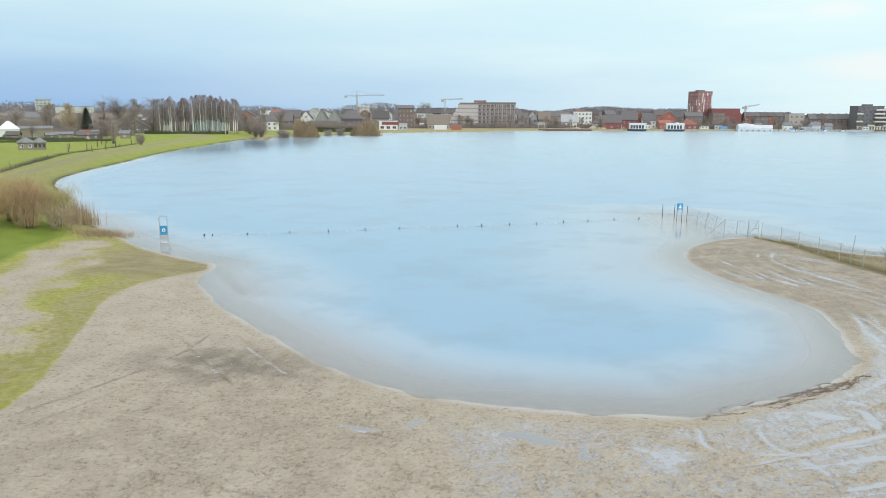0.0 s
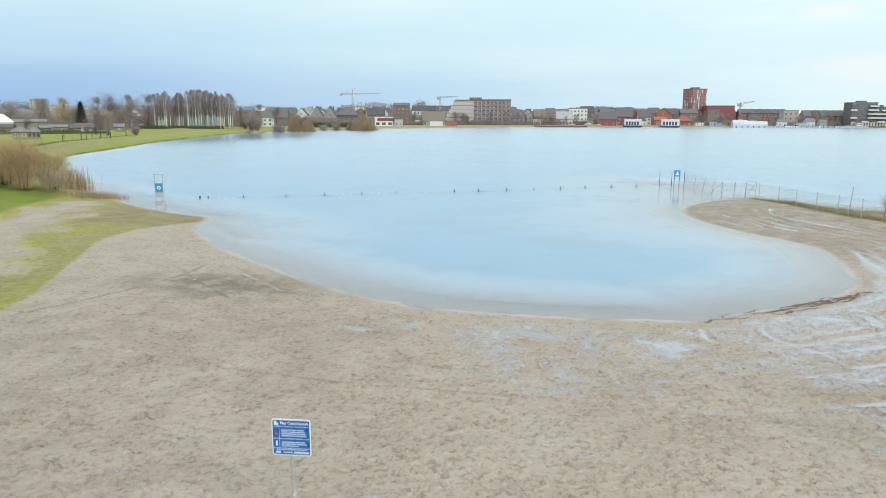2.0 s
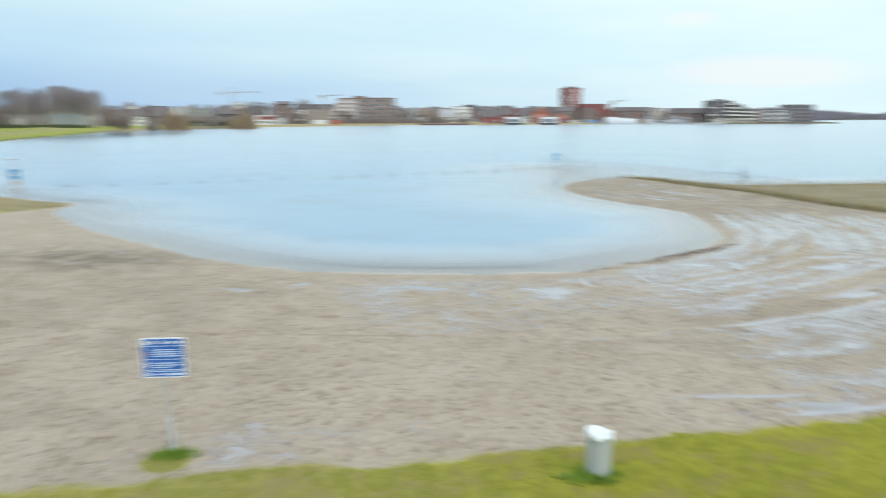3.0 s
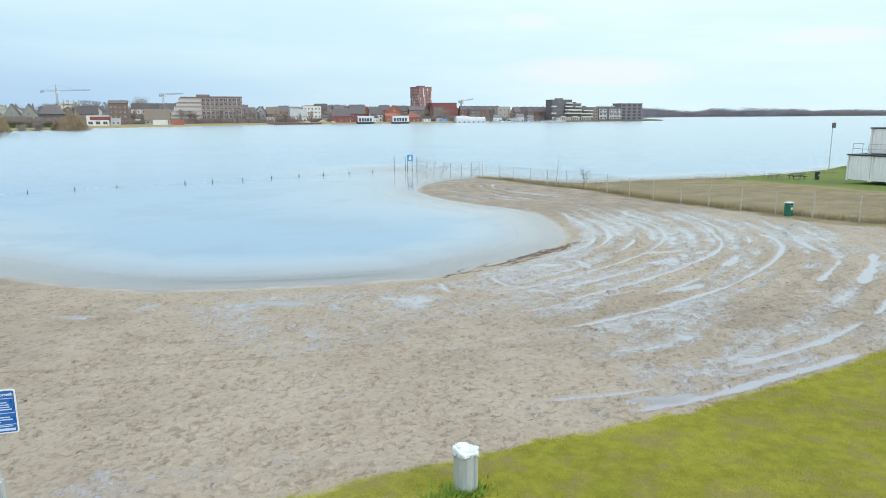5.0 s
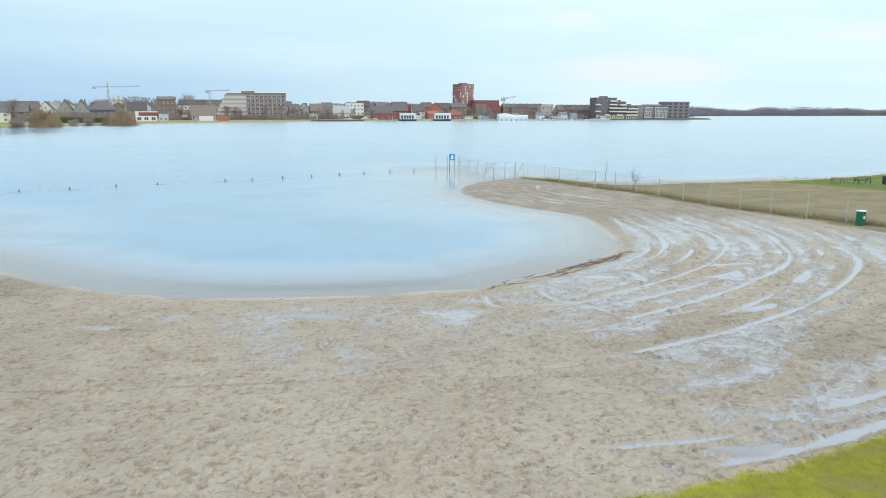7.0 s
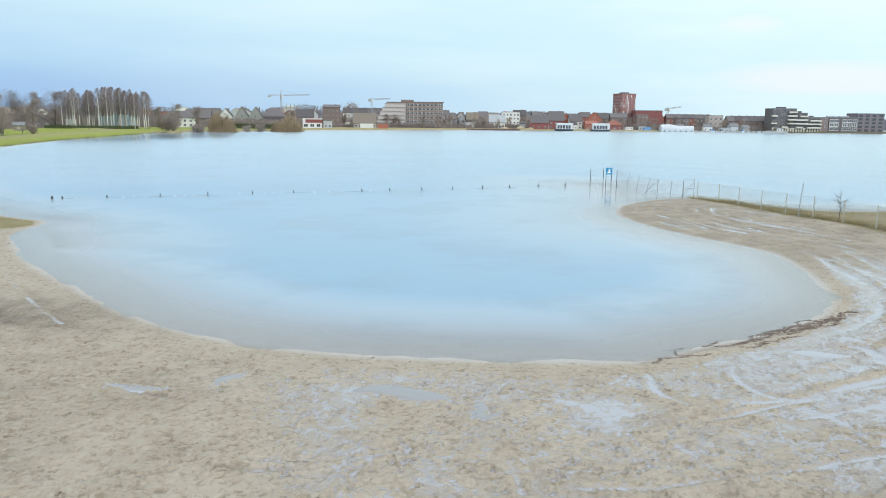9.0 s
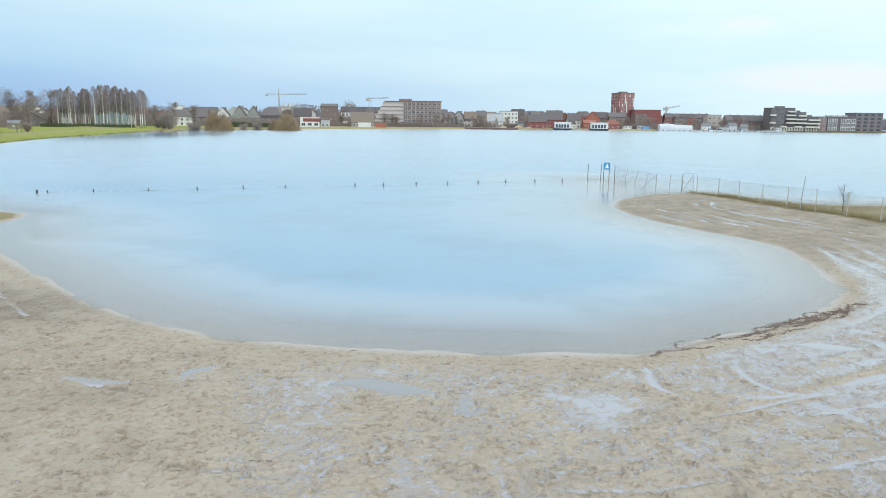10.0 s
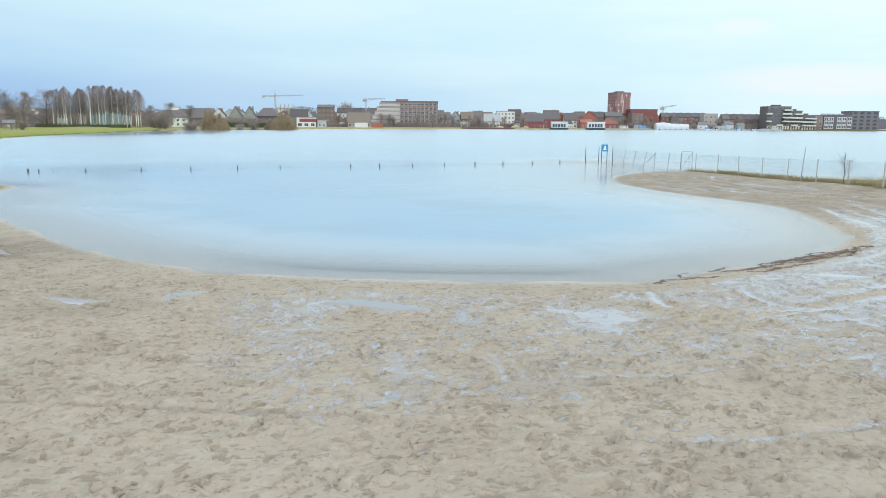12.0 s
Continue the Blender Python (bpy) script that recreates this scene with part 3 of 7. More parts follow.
wet = wet * (1 - 0.5 * silt_and_dim)
wet = wet + 0.55 * np.exp(-(((PD - 1.6) / 1.3) ** 2)) * sstep(PX, 4, 12) * (PY < 46)
wet = np.maximum(wet, 0.95 * np.exp(-(((BD + 0.75) / 0.5) ** 2)) * sstep(PX, 8, 18) * (PY < 27))
wet = wet * (1 - 0.75 * sstep(PY, 44, 50)) * (1 - 0.5 * sstep(BD, -4.5, -1.5) * (PX > 24))
wet = wet - 0.7 * (1 - sstep(PX, -9, -2)) * sstep(PD, 0.5, 1.5)
wet = wet + 0.16 * np.exp(-(((PX - 4) / 5) ** 2 + ((PY - 26) / 4.5) ** 2))
wet = wet - 0.5 * (1 - sstep(PX, 5, 11)) * (1 - sstep(PY, 18.5, 22)) * sstep(-BD, 1.5, 3.0)
wet = np.where(PD < -0.1, 0.0, wet)
PZ = PZ - 0.35 * ditch

# standing water: curved wheel ruts round the bay, the hollow along the lawn, and shallow puddles: line, width, breaks
RUTS = (
    ([(26.4, 49.5), (26.35, 46.8), (25.5, 42.4), (24.2, 39.2), (22.0, 36.4), (19.9, 34.7)], 0.34, 0.2), ([(26.1, 39.8), (25.0, 37.5), (23.0, 35.2), (21.4, 33.7)], 0.3, 0.7),
    ([(29.2, 45.1), (29.0, 42.2), (28.1, 39.2), (26.8, 36.9), (24.7, 34.6), (22.5, 32.7), (20.2, 31.3), (18.8, 30.6), (15.9, 29.2), (14.3, 28.5)], 0.36, 0.25),
    ([(32.1, 41.7), (31.5, 39.2), (30.0, 36.2), (28.4, 33.6), (26.7, 31.8), (24.9, 30.5), (21.8, 28.6), (18.8, 27.0), (16.0, 25.8), (13.6, 24.9)], 0.36, 0.2),
    ([(31.8, 36.4), (30.9, 34.4), (29.4, 32.5), (27.6, 30.9), (24.9, 28.7), (22.8, 27.3), (19.5, 25.4), (17.5, 24.5), (15.5, 24.0)], 0.6, 0.7),
    ([(32.6, 35.3), (31.5, 32.9), (30.2, 30.8), (28.0, 28.8), (25.3, 26.8), (22.0, 24.8), (19.3, 23.6), (16.3, 22.4), (14.0, 21.8), (11.8, 21.2)], 0.42, 0.25), ([(12.2, 21.3), (10.3, 20.8), (8.7, 20.4), (7.2, 20.3), (6.4, 20.4)], 0.26, 0.3),
    ([(33.0, 33.1), (31.3, 29.8), (30.4, 27.5), (29.7, 26.5), (27.5, 24.9), (25.1, 23.3)], 0.5, 0.6), ([(34.5, 32.7), (32.3, 28.8), (31.6, 26.8)], 0.25, 0.5), ([(32.6, 27.1), (30.8, 25.5), (28.4, 23.7), (26.8, 22.5)], 0.75, 0.3),
    ([(27.6, 24.6), (27.1, 23.7), (26.3, 22.4)], 0.3, 0.3), ([(25.6, 20.1), (24.3, 19.2), (22.5, 18.2)], 0.5, 0.2), ([(21.6, 17.8), (19.6, 17.0), (18.2, 16.5), (16.5, 16.1), (15.5, 15.9), (14.2, 15.6)], 0.36, 0.15),
    ([(24.0, 17.6), (19.8, 15.5), (18.0, 15.1), (16.6, 14.75), (15.2, 14.5), (14.1, 14.3), (12.8, 14.0), (11.1, 13.85), (9.8, 13.7)], 0.55, 0.45), ([(12.0, 15.0), (10.7, 14.9), (9.9, 14.9), (9.1, 15.0), (7.9, 15.0)], 0.2, 0.9),
    ([(11.3, 27.9), (13.6, 28.2), (17.2, 29.3)], 0.3, 0.3), ([(14.6, 33.1), (16.7, 33.4), (18.4, 32.9), (18.0, 30.5)], 0.5, 0.5), ([(21.0, 29.8), (18.6, 28.6), (16.0, 27.7), (12.6, 26.6)], 0.3, 0.4),
    ([(9.8, 31.4), (10.0, 30.4), (9.8, 29.0), (10.1, 28.3), (10.8, 27.3)], 0.4, 0.3), ([(13.1, 31.4), (12.6, 29.9), (12.8, 28.6), (13.4, 28.1), (14.3, 28.2), (15.8, 28.9)], 0.36, 0.25),
    ([(10.0, 26.6), (11.3, 27.0), (12.7, 27.7), (14.3, 28.2)], 0.22, 0.4), ([(18.2, 25.6), (15.2, 24.9), (12.6, 24.2), (11.4, 23.8), (9.6, 23.5), (7.6, 23.1), (5.6, 23.2)], 0.2, 0.45),
    ([(12.7, 27.8), (13.4, 27.2), (13.9, 26.1)], 0.2, 0.4), ([(4.9, 24.6), (5.0, 23.7), (5.0, 22.8)], 0.12, 0.4), ([(5.1, 28.7), (5.6, 29.7), (7.5, 29.9)], 0.24, 0.4), ([(24.0, 60.5), (23.4, 63.8), (22.6, 68)], 0.35, 0.7),
    ([(27.2, 58), (26.6, 62), (25.6, 66.5)], 0.25, 0.6), ([(-26, 57.2), (-21.1, 49.0), (-17.8, 44.4), (-14.9, 40.6), (-12.4, 37.5), (-10.4, 35.3)], 0.24, 0.5), ([(23.6, 40.2), (22.2, 37.8), (19.8, 35.7), (16.5, 33.9)], 0.5, 0.5),
)
PUDDLES = (
    ([(1.1, 28.95), (1.9, 29.1), (2.85, 28.6), (3.75, 28.4)], 0.75, 0.0), ([(-3.1, 29.3), (-2.9, 29.9), (-2.5, 30.3)], 0.7, 0.2), ([(4.6, 28.3), (4.5, 26.9), (5.3, 27.4)], 0.24, 0.4), ([(2.9, 27.9), (3.1, 26.9), (3.2, 25.4), (3.0, 24.2), (3.2, 23.2)], 0.10, 0.9),
    ([(1.6, 24.0), (1.1, 23.5), (0.8, 23.0)], 0.5, 0.4), ([(3.3, 22.6), (3.0, 21.9)], 0.2, 0.4), ([(5.9, 22.3), (6.1, 21.6)], 0.3, 0.3), ([(6.2, 23.6), (7.0, 23.5)], 0.5, 0.5), ([(9.3, 23.8), (10.1, 23.7)], 0.4, 0.3), ([(10.4, 22.5), (11.0, 22.2)], 0.3, 0.4),
    ([(10.0, 21.1), (10.2, 20.8)], 0.3, 0.3), ([(7.2, 20.7), (7.6, 20.4)], 0.3, 0.3), ([(-6.2, 29.2), (-5.2, 28.9), (-4.0, 28.8)], 0.3, 0.5), ([(21.0, 30.6), (22.0, 30.2), (23.2, 30.9)], 0.7, 0.4), ([(22.4, 32.4), (23.6, 32.6), (25.4, 32.4)], 0.6, 0.5),
    ([(18.6, 24.9), (19.6, 24.7), (21.0, 25.4)], 0.6, 0.4), ([(14.2, 21.5), (15.0, 21.1), (16.0, 20.7)], 0.55, 0.5), ([(23.0, 20.6), (23.5, 20.5)], 0.5, 0.1), ([(23.4, 22.4), (24.1, 22.0)], 0.4, 0.3), ([(24.2, 26.8), (25.2, 26.0)], 0.5, 0.4),
    ([(10.2, 14.3), (11.0, 14.1), (11.8, 14.2)], 0.6, 0.4), ([(15.4, 32.6), (16.4, 32.2), (17.4, 32.0)], 0.6, 0.5), ([(18.0, 34.2), (19.0, 33.6)], 0.6, 0.5), ([(16.2, 26.9), (17.4, 27.1)], 0.5, 0.5), ([(12.2, 30.6), (13.4, 31.2)], 0.6, 0.5),
    ([(21.6, 72.5), (22.3, 74.2)], 0.5, 0.2), ([(26.5, 70.0), (27.4, 70.2)], 0.3, 0.1), ([(29.2, 60.4), (30.0, 60.6)], 0.4, 0.1), ([(13.4, 15.0), (14.2, 15.0)], 0.3, 0.4))


def ribbon(px, py, pts, width, seed, breaks):
    """Metres inside a ragged strip of that width along pts; negative outside."""
    line = smooth_line(pts, 0.25)
    seg = np.r_[0, np.cumsum(np.hypot(*np.diff(line, axis=0).T))]
    s = np.arange(0, seg[-1], 0.2)
    lx, ly = np.interp(s, seg, line[:, 0]), np.interp(s, seg, line[:, 1])
    u = s + 37.0 * seed
    w = width * (0.55 + 0.95 * value_noise(u, u * 0, 1.7, seed)) * sstep(s, -0.4, 1.0) * sstep(seg[-1] - s, -0.4, 1.0) - breaks * width * 1.4 * sstep(value_noise(u, u * 0 + 4, 2.3, seed + 2), 0.35, 0.8)
    near = np.flatnonzero((px > lx.min() - 2) & (px < lx.max() + 2) & (py > ly.min() - 2) & (py < ly.max() + 2))
    reach = np.full(px.shape, -1.0)
    best = np.full(len(near), -1.0)
    for x, y, ww in zip(lx, ly, w):
        best = np.maximum(best, ww * 0.5 - np.hypot(px[near] - x, py[near] - y))
    reach[near] = best
    return reach


wander = (value_noise(PX, PY, 0.6, 3) - 0.5) * 0.16 + (value_noise(PX, PY, 0.25, 1) - 0.5) * 0.10
rut, puddle = np.full(PX.shape, -1.0), np.full(PX.shape, -1.0)
for i, (pts, width, gaps) in enumerate(RUTS):
    rut = np.maximum(rut, ribbon(PX, PY, pts, width * 0.74, 11 + i, gaps))
for i, (pts, width, gaps) in enumerate(PUDDLES):
    puddle = np.maximum(puddle, ribbon(PX, PY, pts, width * 1.15, 31 + i, gaps) + 0.8 * wander)
rut = rut + 0.35 * wander

# dry wheel marks and small scarps on the west side
GROOVES = (([(-21.5, 27), (-19.5, 31.5), (-17.5, 37), (-17.2, 42)], 0.10), ([(-19.9, 26.5), (-18.2, 31), (-16.4, 36.5)], 0.08), ([(-5.5, 28.85), (-4.7, 28.45), (-3.5, 28.0)], 0.14), ([(-5.1, 32.1), (-4.4, 31.8), (-3.7, 31.7)], 0.12), ([(-1.9, 24.15), (-0.8, 23.95), (0.9, 24.0)], 0.08),
           ([(-10, 23.2), (-4, 22.0), (3, 21.2)], 0.06), ([(-18.8, 40.8), (-15.4, 36.5), (-12.7, 33.5)], 0.1),
           ([(9.9, 31.4), (12.4, 32.8), (14.4, 33.7), (16.7, 34.9), (18.8, 36.2), (20.6, 37.3), (22.3, 39.0)], 0.14))
groove = np.full(PX.shape, -1.0)
for i, (pts, width) in enumerate(GROOVES):
    groove = np.maximum(groove, ribbon(PX, PY, pts, width * 2, 70 + i, 0.25) + 0.5 * wander)

# trampled sand: lumps, and the dents of many feet
firm = sand * sstep(PD, 0.25, 2.2) * (np.hypot(PX, PY - 35) < 70)
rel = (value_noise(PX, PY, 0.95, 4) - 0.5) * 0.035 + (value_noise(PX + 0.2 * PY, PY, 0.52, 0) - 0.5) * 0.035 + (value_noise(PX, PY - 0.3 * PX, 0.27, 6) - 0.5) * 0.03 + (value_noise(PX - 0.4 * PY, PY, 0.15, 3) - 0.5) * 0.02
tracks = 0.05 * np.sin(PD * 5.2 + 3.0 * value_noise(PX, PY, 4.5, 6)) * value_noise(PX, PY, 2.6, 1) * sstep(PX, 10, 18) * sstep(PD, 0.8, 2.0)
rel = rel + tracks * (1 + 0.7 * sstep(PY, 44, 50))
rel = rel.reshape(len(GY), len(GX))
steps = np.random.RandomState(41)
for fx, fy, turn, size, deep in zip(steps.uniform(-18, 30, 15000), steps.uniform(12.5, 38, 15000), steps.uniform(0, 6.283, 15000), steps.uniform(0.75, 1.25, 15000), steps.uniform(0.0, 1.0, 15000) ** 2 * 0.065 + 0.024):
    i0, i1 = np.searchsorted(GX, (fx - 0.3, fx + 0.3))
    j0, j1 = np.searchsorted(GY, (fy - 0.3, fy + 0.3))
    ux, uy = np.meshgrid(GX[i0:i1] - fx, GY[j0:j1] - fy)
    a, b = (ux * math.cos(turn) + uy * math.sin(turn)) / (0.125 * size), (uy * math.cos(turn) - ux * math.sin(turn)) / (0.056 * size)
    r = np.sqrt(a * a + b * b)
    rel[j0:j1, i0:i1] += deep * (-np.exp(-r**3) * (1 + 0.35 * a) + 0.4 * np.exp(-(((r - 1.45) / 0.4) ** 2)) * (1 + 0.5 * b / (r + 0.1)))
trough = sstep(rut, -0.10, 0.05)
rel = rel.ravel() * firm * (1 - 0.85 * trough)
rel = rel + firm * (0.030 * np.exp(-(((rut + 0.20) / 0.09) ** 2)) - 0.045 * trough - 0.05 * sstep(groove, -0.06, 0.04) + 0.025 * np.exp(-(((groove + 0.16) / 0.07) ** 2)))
# the level to which seepage fills the hollows
bx, by = PX + (value_noise(PX, PY, 1.4, 2) - 0.5) * 1.6, PY + (value_noise(PX, PY, 1.2, 7) - 0.5) * 1.6
soak = wet + (value_noise(bx, by, 6.5, 2) - 0.5) * 0.9 + (value_noise(bx, by, 2.4, 5) - 0.5) * 0.7
# on the east side the wet runs in long streaks that follow the wheels round the bay
around = 20.0 * np.arctan2(PY - 45, PX - 6)
streaky = wet + (value_noise(around / 5.0, PD + 0.5 * (bx - PX), 1.1, 4) - 0.5) * 1.1 + (value_noise(around / 3.0, PD, 0.5, 7) - 0.5) * 0.6 + (value_noise(PX, PY, 5.0, 2) - 0.5) * 0.7
east = sstep(PX, 9, 15)
soak = soak * (1 - east) + streaky * east
runnel = np.maximum(1 - np.abs(value_noise(bx, by * 0.6, 2.3, 1) - 0.5) / 0.045, 1 - np.abs(value_noise(bx * 0.6, by, 1.7, 6) - 0.5) / 0.035)
level = -0.080 + (0.058 - 0.010 * east) * sstep(soak, 0.2, 1.0) + 0.04 * np.clip(runnel, 0, 1) * sstep(soak, 0.35, 0.7)
level = np.maximum(level, np.where(puddle > -0.15, -0.03 + 0.06 * sstep(puddle, -0.1, 0.12), -1))
level = np.maximum(level, np.where(rut > -0.05, -0.035, -1))
fill = np.where(firm > 0.5, level - rel, -0.1)
PZ = PZ + np.maximum(rel, np.where(firm > 0.5, level, -1.0))
pool = np.maximum(rut, puddle - 0.02) - (1 - firm) * 0.5


def on_sand(x, y):
    """Height of the trampled surface at places inside the plan."""
    i, j = np.searchsorted(GX, x), np.searchsorted(GY, y)
    return PZ[j * len(GX) + i]


ground_mesh, used = sheet("ground", PX, PY, PZ, len(GX), len(GY))
for key, values in dict(sand=sand, lush=lush, dry=dry, wet=wet, track=track, silt_dim=silt_and_dim, ditch=ditch, west=(PX < -22) * 1.0, mud=mud, fill=fill, rel=rel, pool=pool, groove=groove, meadow=meadow, clear=sstep(puddle, -0.12, 0.0) * (1 - east), soak=soak * firm, under=1 - sstep(PD, -0.4, 0.8)).items():
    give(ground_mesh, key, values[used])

k = Nodes("beach_and_meadow")
warp = k.add("ShaderNodeTexNoise", Vector=k.pos, Scale=1.3, Detail=2.0)
wv = k.t.nodes.new("ShaderNodeVectorMath")
wv.operation = "MULTIPLY_ADD"
k.link(warp.outputs["Color"], wv.inputs[0])
wv.inputs[1].default_value = (0.14, 0.14, 0.0)
k.link(k.pos, wv.inputs[2])
bent = wv.outputs[0]
n_fine = k.noise(20.0, 4, 0.65)
n_wide = k.noise(0.16, 5, 0.6)
n_mid = k.noise(0.55, 5, 0.6)
n_speck = k.noise(5.2, 3, 0.5, bent)
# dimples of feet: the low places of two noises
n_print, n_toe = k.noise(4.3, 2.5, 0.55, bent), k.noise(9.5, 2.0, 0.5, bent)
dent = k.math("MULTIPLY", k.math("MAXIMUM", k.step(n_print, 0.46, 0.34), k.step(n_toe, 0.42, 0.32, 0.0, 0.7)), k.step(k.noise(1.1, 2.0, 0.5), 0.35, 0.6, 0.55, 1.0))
n_vein = k.noise(0.95, 4.0, 0.62, bent)
rel = k.attr("rel")
fill = k.math("ADD", k.attr("fill"), k.math("MULTIPLY", k.math("SUBTRACT", n_speck, 0.5), 0.06))
on_beach = k.step(k.attr("sand"), 0.6, 0.95)
pool = k.math("ADD", k.attr("pool"), k.math("MULTIPLY", k.math("SUBTRACT", n_speck, 0.5), 0.22))
standing = k.math("MULTIPLY", k.math("MAXIMUM", k.step(fill, -0.004, 0.008), k.step(pool, -0.015, 0.015)), on_beach)
# a thin film of water over soaked sand, broken by the lumps
film = k.math("ADD", k.attr("soak"), k.math("ADD", k.math("MULTIPLY", k.math("SUBTRACT", n_mid, 0.5), 0.8), k.math("ADD", k.math("MULTIPLY", k.math("SUBTRACT", n_speck, 0.5), 0.7), k.math("MULTIPLY", rel, -7.0))))
vein = k.math("MULTIPLY", k.math("MULTIPLY", k.step(k.math("ABSOLUTE", k.math("SUBTRACT", n_vein, 0.5)), 0.036, 0.012), k.step(k.math("ADD", k.attr("soak"), k.math("MULTIPLY", k.math("SUBTRACT", n_speck, 0.5), 1.2)), 0.3, 0.6)), on_beach)
standing = k.math("MAXIMUM", standing, k.math("MULTIPLY", vein, 0.7))
wetness = k.math("MULTIPLY", k.math("MAXIMUM", k.math("MAXIMUM", k.math("MAXIMUM", k.step(film, 0.34, 0.92), vein), k.step(pool, -0.11, 0.0, 0.0, 0.7)), k.step(fill, -0.035, 0.0)), on_beach)
dryness = k.math("SUBTRACT", 1.0, k.math("MAXIMUM", standing, k.math("MULTIPLY", wetness, 0.7)), True)
# dry crests pale; hollows, dents and grooves browned in the colour
c_sand = k.mix(k.step(n_wide, 0.35, 0.65), (0.352, 0.294, 0.227), (0.394, 0.334, 0.263))
c_sand = k.mix(k.step(n_mid, 0.4, 0.75, 0.0, 0.5), c_sand, (0.28, 0.228, 0.172))
c_sand = k.mix(k.step(n_speck, 0.36, 0.47, 0.35, 0.0), c_sand, (0.45, 0.405, 0.345))
c_sand = k.mix(k.step(n_fine, 0.4, 0.7, 0.0, 0.3), c_sand, (0.44, 0.395, 0.33))
# silt browning, along with the lens falloff painted into the near sand
c_sand = k.mix(k.math("MULTIPLY", k.attr("silt_dim"), k.step(n_mid, 0.3, 0.62, 0.25, 1.0)), c_sand, (0.145, 0.122, 0.098))
# hollow and dent brown: part moisture, part relief shade painted into the colour
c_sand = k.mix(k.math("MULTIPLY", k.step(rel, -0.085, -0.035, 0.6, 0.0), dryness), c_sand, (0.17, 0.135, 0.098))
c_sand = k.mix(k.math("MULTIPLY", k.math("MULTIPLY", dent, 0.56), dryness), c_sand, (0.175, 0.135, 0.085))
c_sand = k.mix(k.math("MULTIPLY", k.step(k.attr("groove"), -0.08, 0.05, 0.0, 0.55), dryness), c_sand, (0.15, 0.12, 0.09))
c_sand = k.mix(k.math("MULTIPLY", wetness, 0.66), c_sand, (0.305, 0.278, 0.272))
# pale lavender of the ruts is sky reflection put into colour; puddles darker
c_sand = k.mix(standing, c_sand, k.mix(k.attr("clear"), (0.37, 0.368, 0.395), (0.28, 0.272, 0.275)))
c_sand = k.mix(k.step(k.attr("under"), 0.0, 1.0), c_sand, (0.45, 0.425, 0.405))
g_big, g_small, g_tiny = k.noise(0.35, 5, 0.6), k.noise(2.6, 5, 0.65), k.noise(26.0, 3, 0.6)
g_patch = k.noise(1.1, 6, 0.7, bent)
c_dull = k.mix(k.step(g_small, 0.35, 0.68), (0.33, 0.30, 0.085), (0.45, 0.395, 0.19))
c_dull = k.mix(k.step(g_patch, 0.50, 0.66, 0.0, 0.8), c_dull, (0.44, 0.375, 0.24))
c_dull = k.mix(k.step(g_patch, 0.46, 0.32, 0.0, 0.6), c_dull, (0.30, 0.32, 0.05))
c_green = k.mix(k.step(k.math("ADD", k.math("MULTIPLY", g_big, 0.5), k.math("MULTIPLY", g_small, 0.5)), 0.36, 0.62), (0.25, 0.265, 0.014), (0.44, 0.42, 0.035))
c_field = k.mix(k.step(g_big, 0.35, 0.65), (0.17, 0.245, 0.025), (0.235, 0.30, 0.04))
c_green = k.mix(k.step(g_patch, 0.48, 0.64, 0.0, 0.75), c_green, (0.36, 0.285, 0.10))
c_green = k.mix(k.attr("west"), c_green, k.mix(k.step(g_small, 0.35, 0.65), (0.33, 0.335, 0.05), (0.45, 0.43, 0.12)))
c_grass = k.mix(k.step(k.attr("lush"), 0.25, 0.55), c_dull, c_green)
c_grass = k.mix(k.step(k.attr("lush"), 0.6, 0.95), c_grass, c_field)
c_grass = k.mix(k.math("MULTIPLY", k.attr("meadow"), 0.7), c_grass, k.mix(k.step(g_small, 0.35, 0.65), (0.12, 0.215, 0.055), (0.18, 0.275, 0.075)))
c_dry = k.mix(k.step(k.noise(0.4, 6, 0.65, stretch=(0.85, 1.15, 1)), 0.36, 0.64), (0.285, 0.225, 0.135), (0.41, 0.33, 0.21))
c_dry = k.mix(k.step(k.noise(0.9, 5, 0.65), 0.54, 0.68, 0.0, 0.45), c_dry, (0.26, 0.25, 0.09))
c_dry = k.mix(k.step(k.noise(0.22, 6, 0.7, stretch=(0.6, 1.6, 1)), 0.58, 0.68, 0.0, 0.7), c_dry, (0.45, 0.40, 0.31))
c_grass = k.mix(k.math("MULTIPLY", k.attr("dry"), k.step(g_small, 0.2, 0.5, 0.7, 1.0)), c_grass, c_dry)
c_grass = k.mix(k.step(g_tiny, 0.35, 0.68, 0.0, 0.3), c_grass, (0.14, 0.14, 0.02))
c_grass = k.mix(k.step(k.noise(60.0, 2, 0.5), 0.55, 0.7, 0.0, 0.4), c_grass, (0.48, 0.42, 0.19))
c_grass = k.mix(k.math("MULTIPLY", k.attr("track"), k.step(g_small, 0.3, 0.6, 0.5, 1.0)), c_grass, (0.265, 0.245, 0.135))
c_grass = k.mix(k.attr("ditch"), c_grass, (0.055, 0.05, 0.025))
c_grass = k.mix(k.attr("mud"), c_grass, (0.075, 0.065, 0.04))
edge = k.step(k.math("ADD", k.attr("sand"), k.math("ADD", k.math("MULTIPLY", k.math("SUBTRACT", g_small, 0.5), 0.7), k.math("MULTIPLY", k.math("SUBTRACT", g_tiny, 0.5), 0.8))), 0.32, 0.7)
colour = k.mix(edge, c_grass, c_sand)
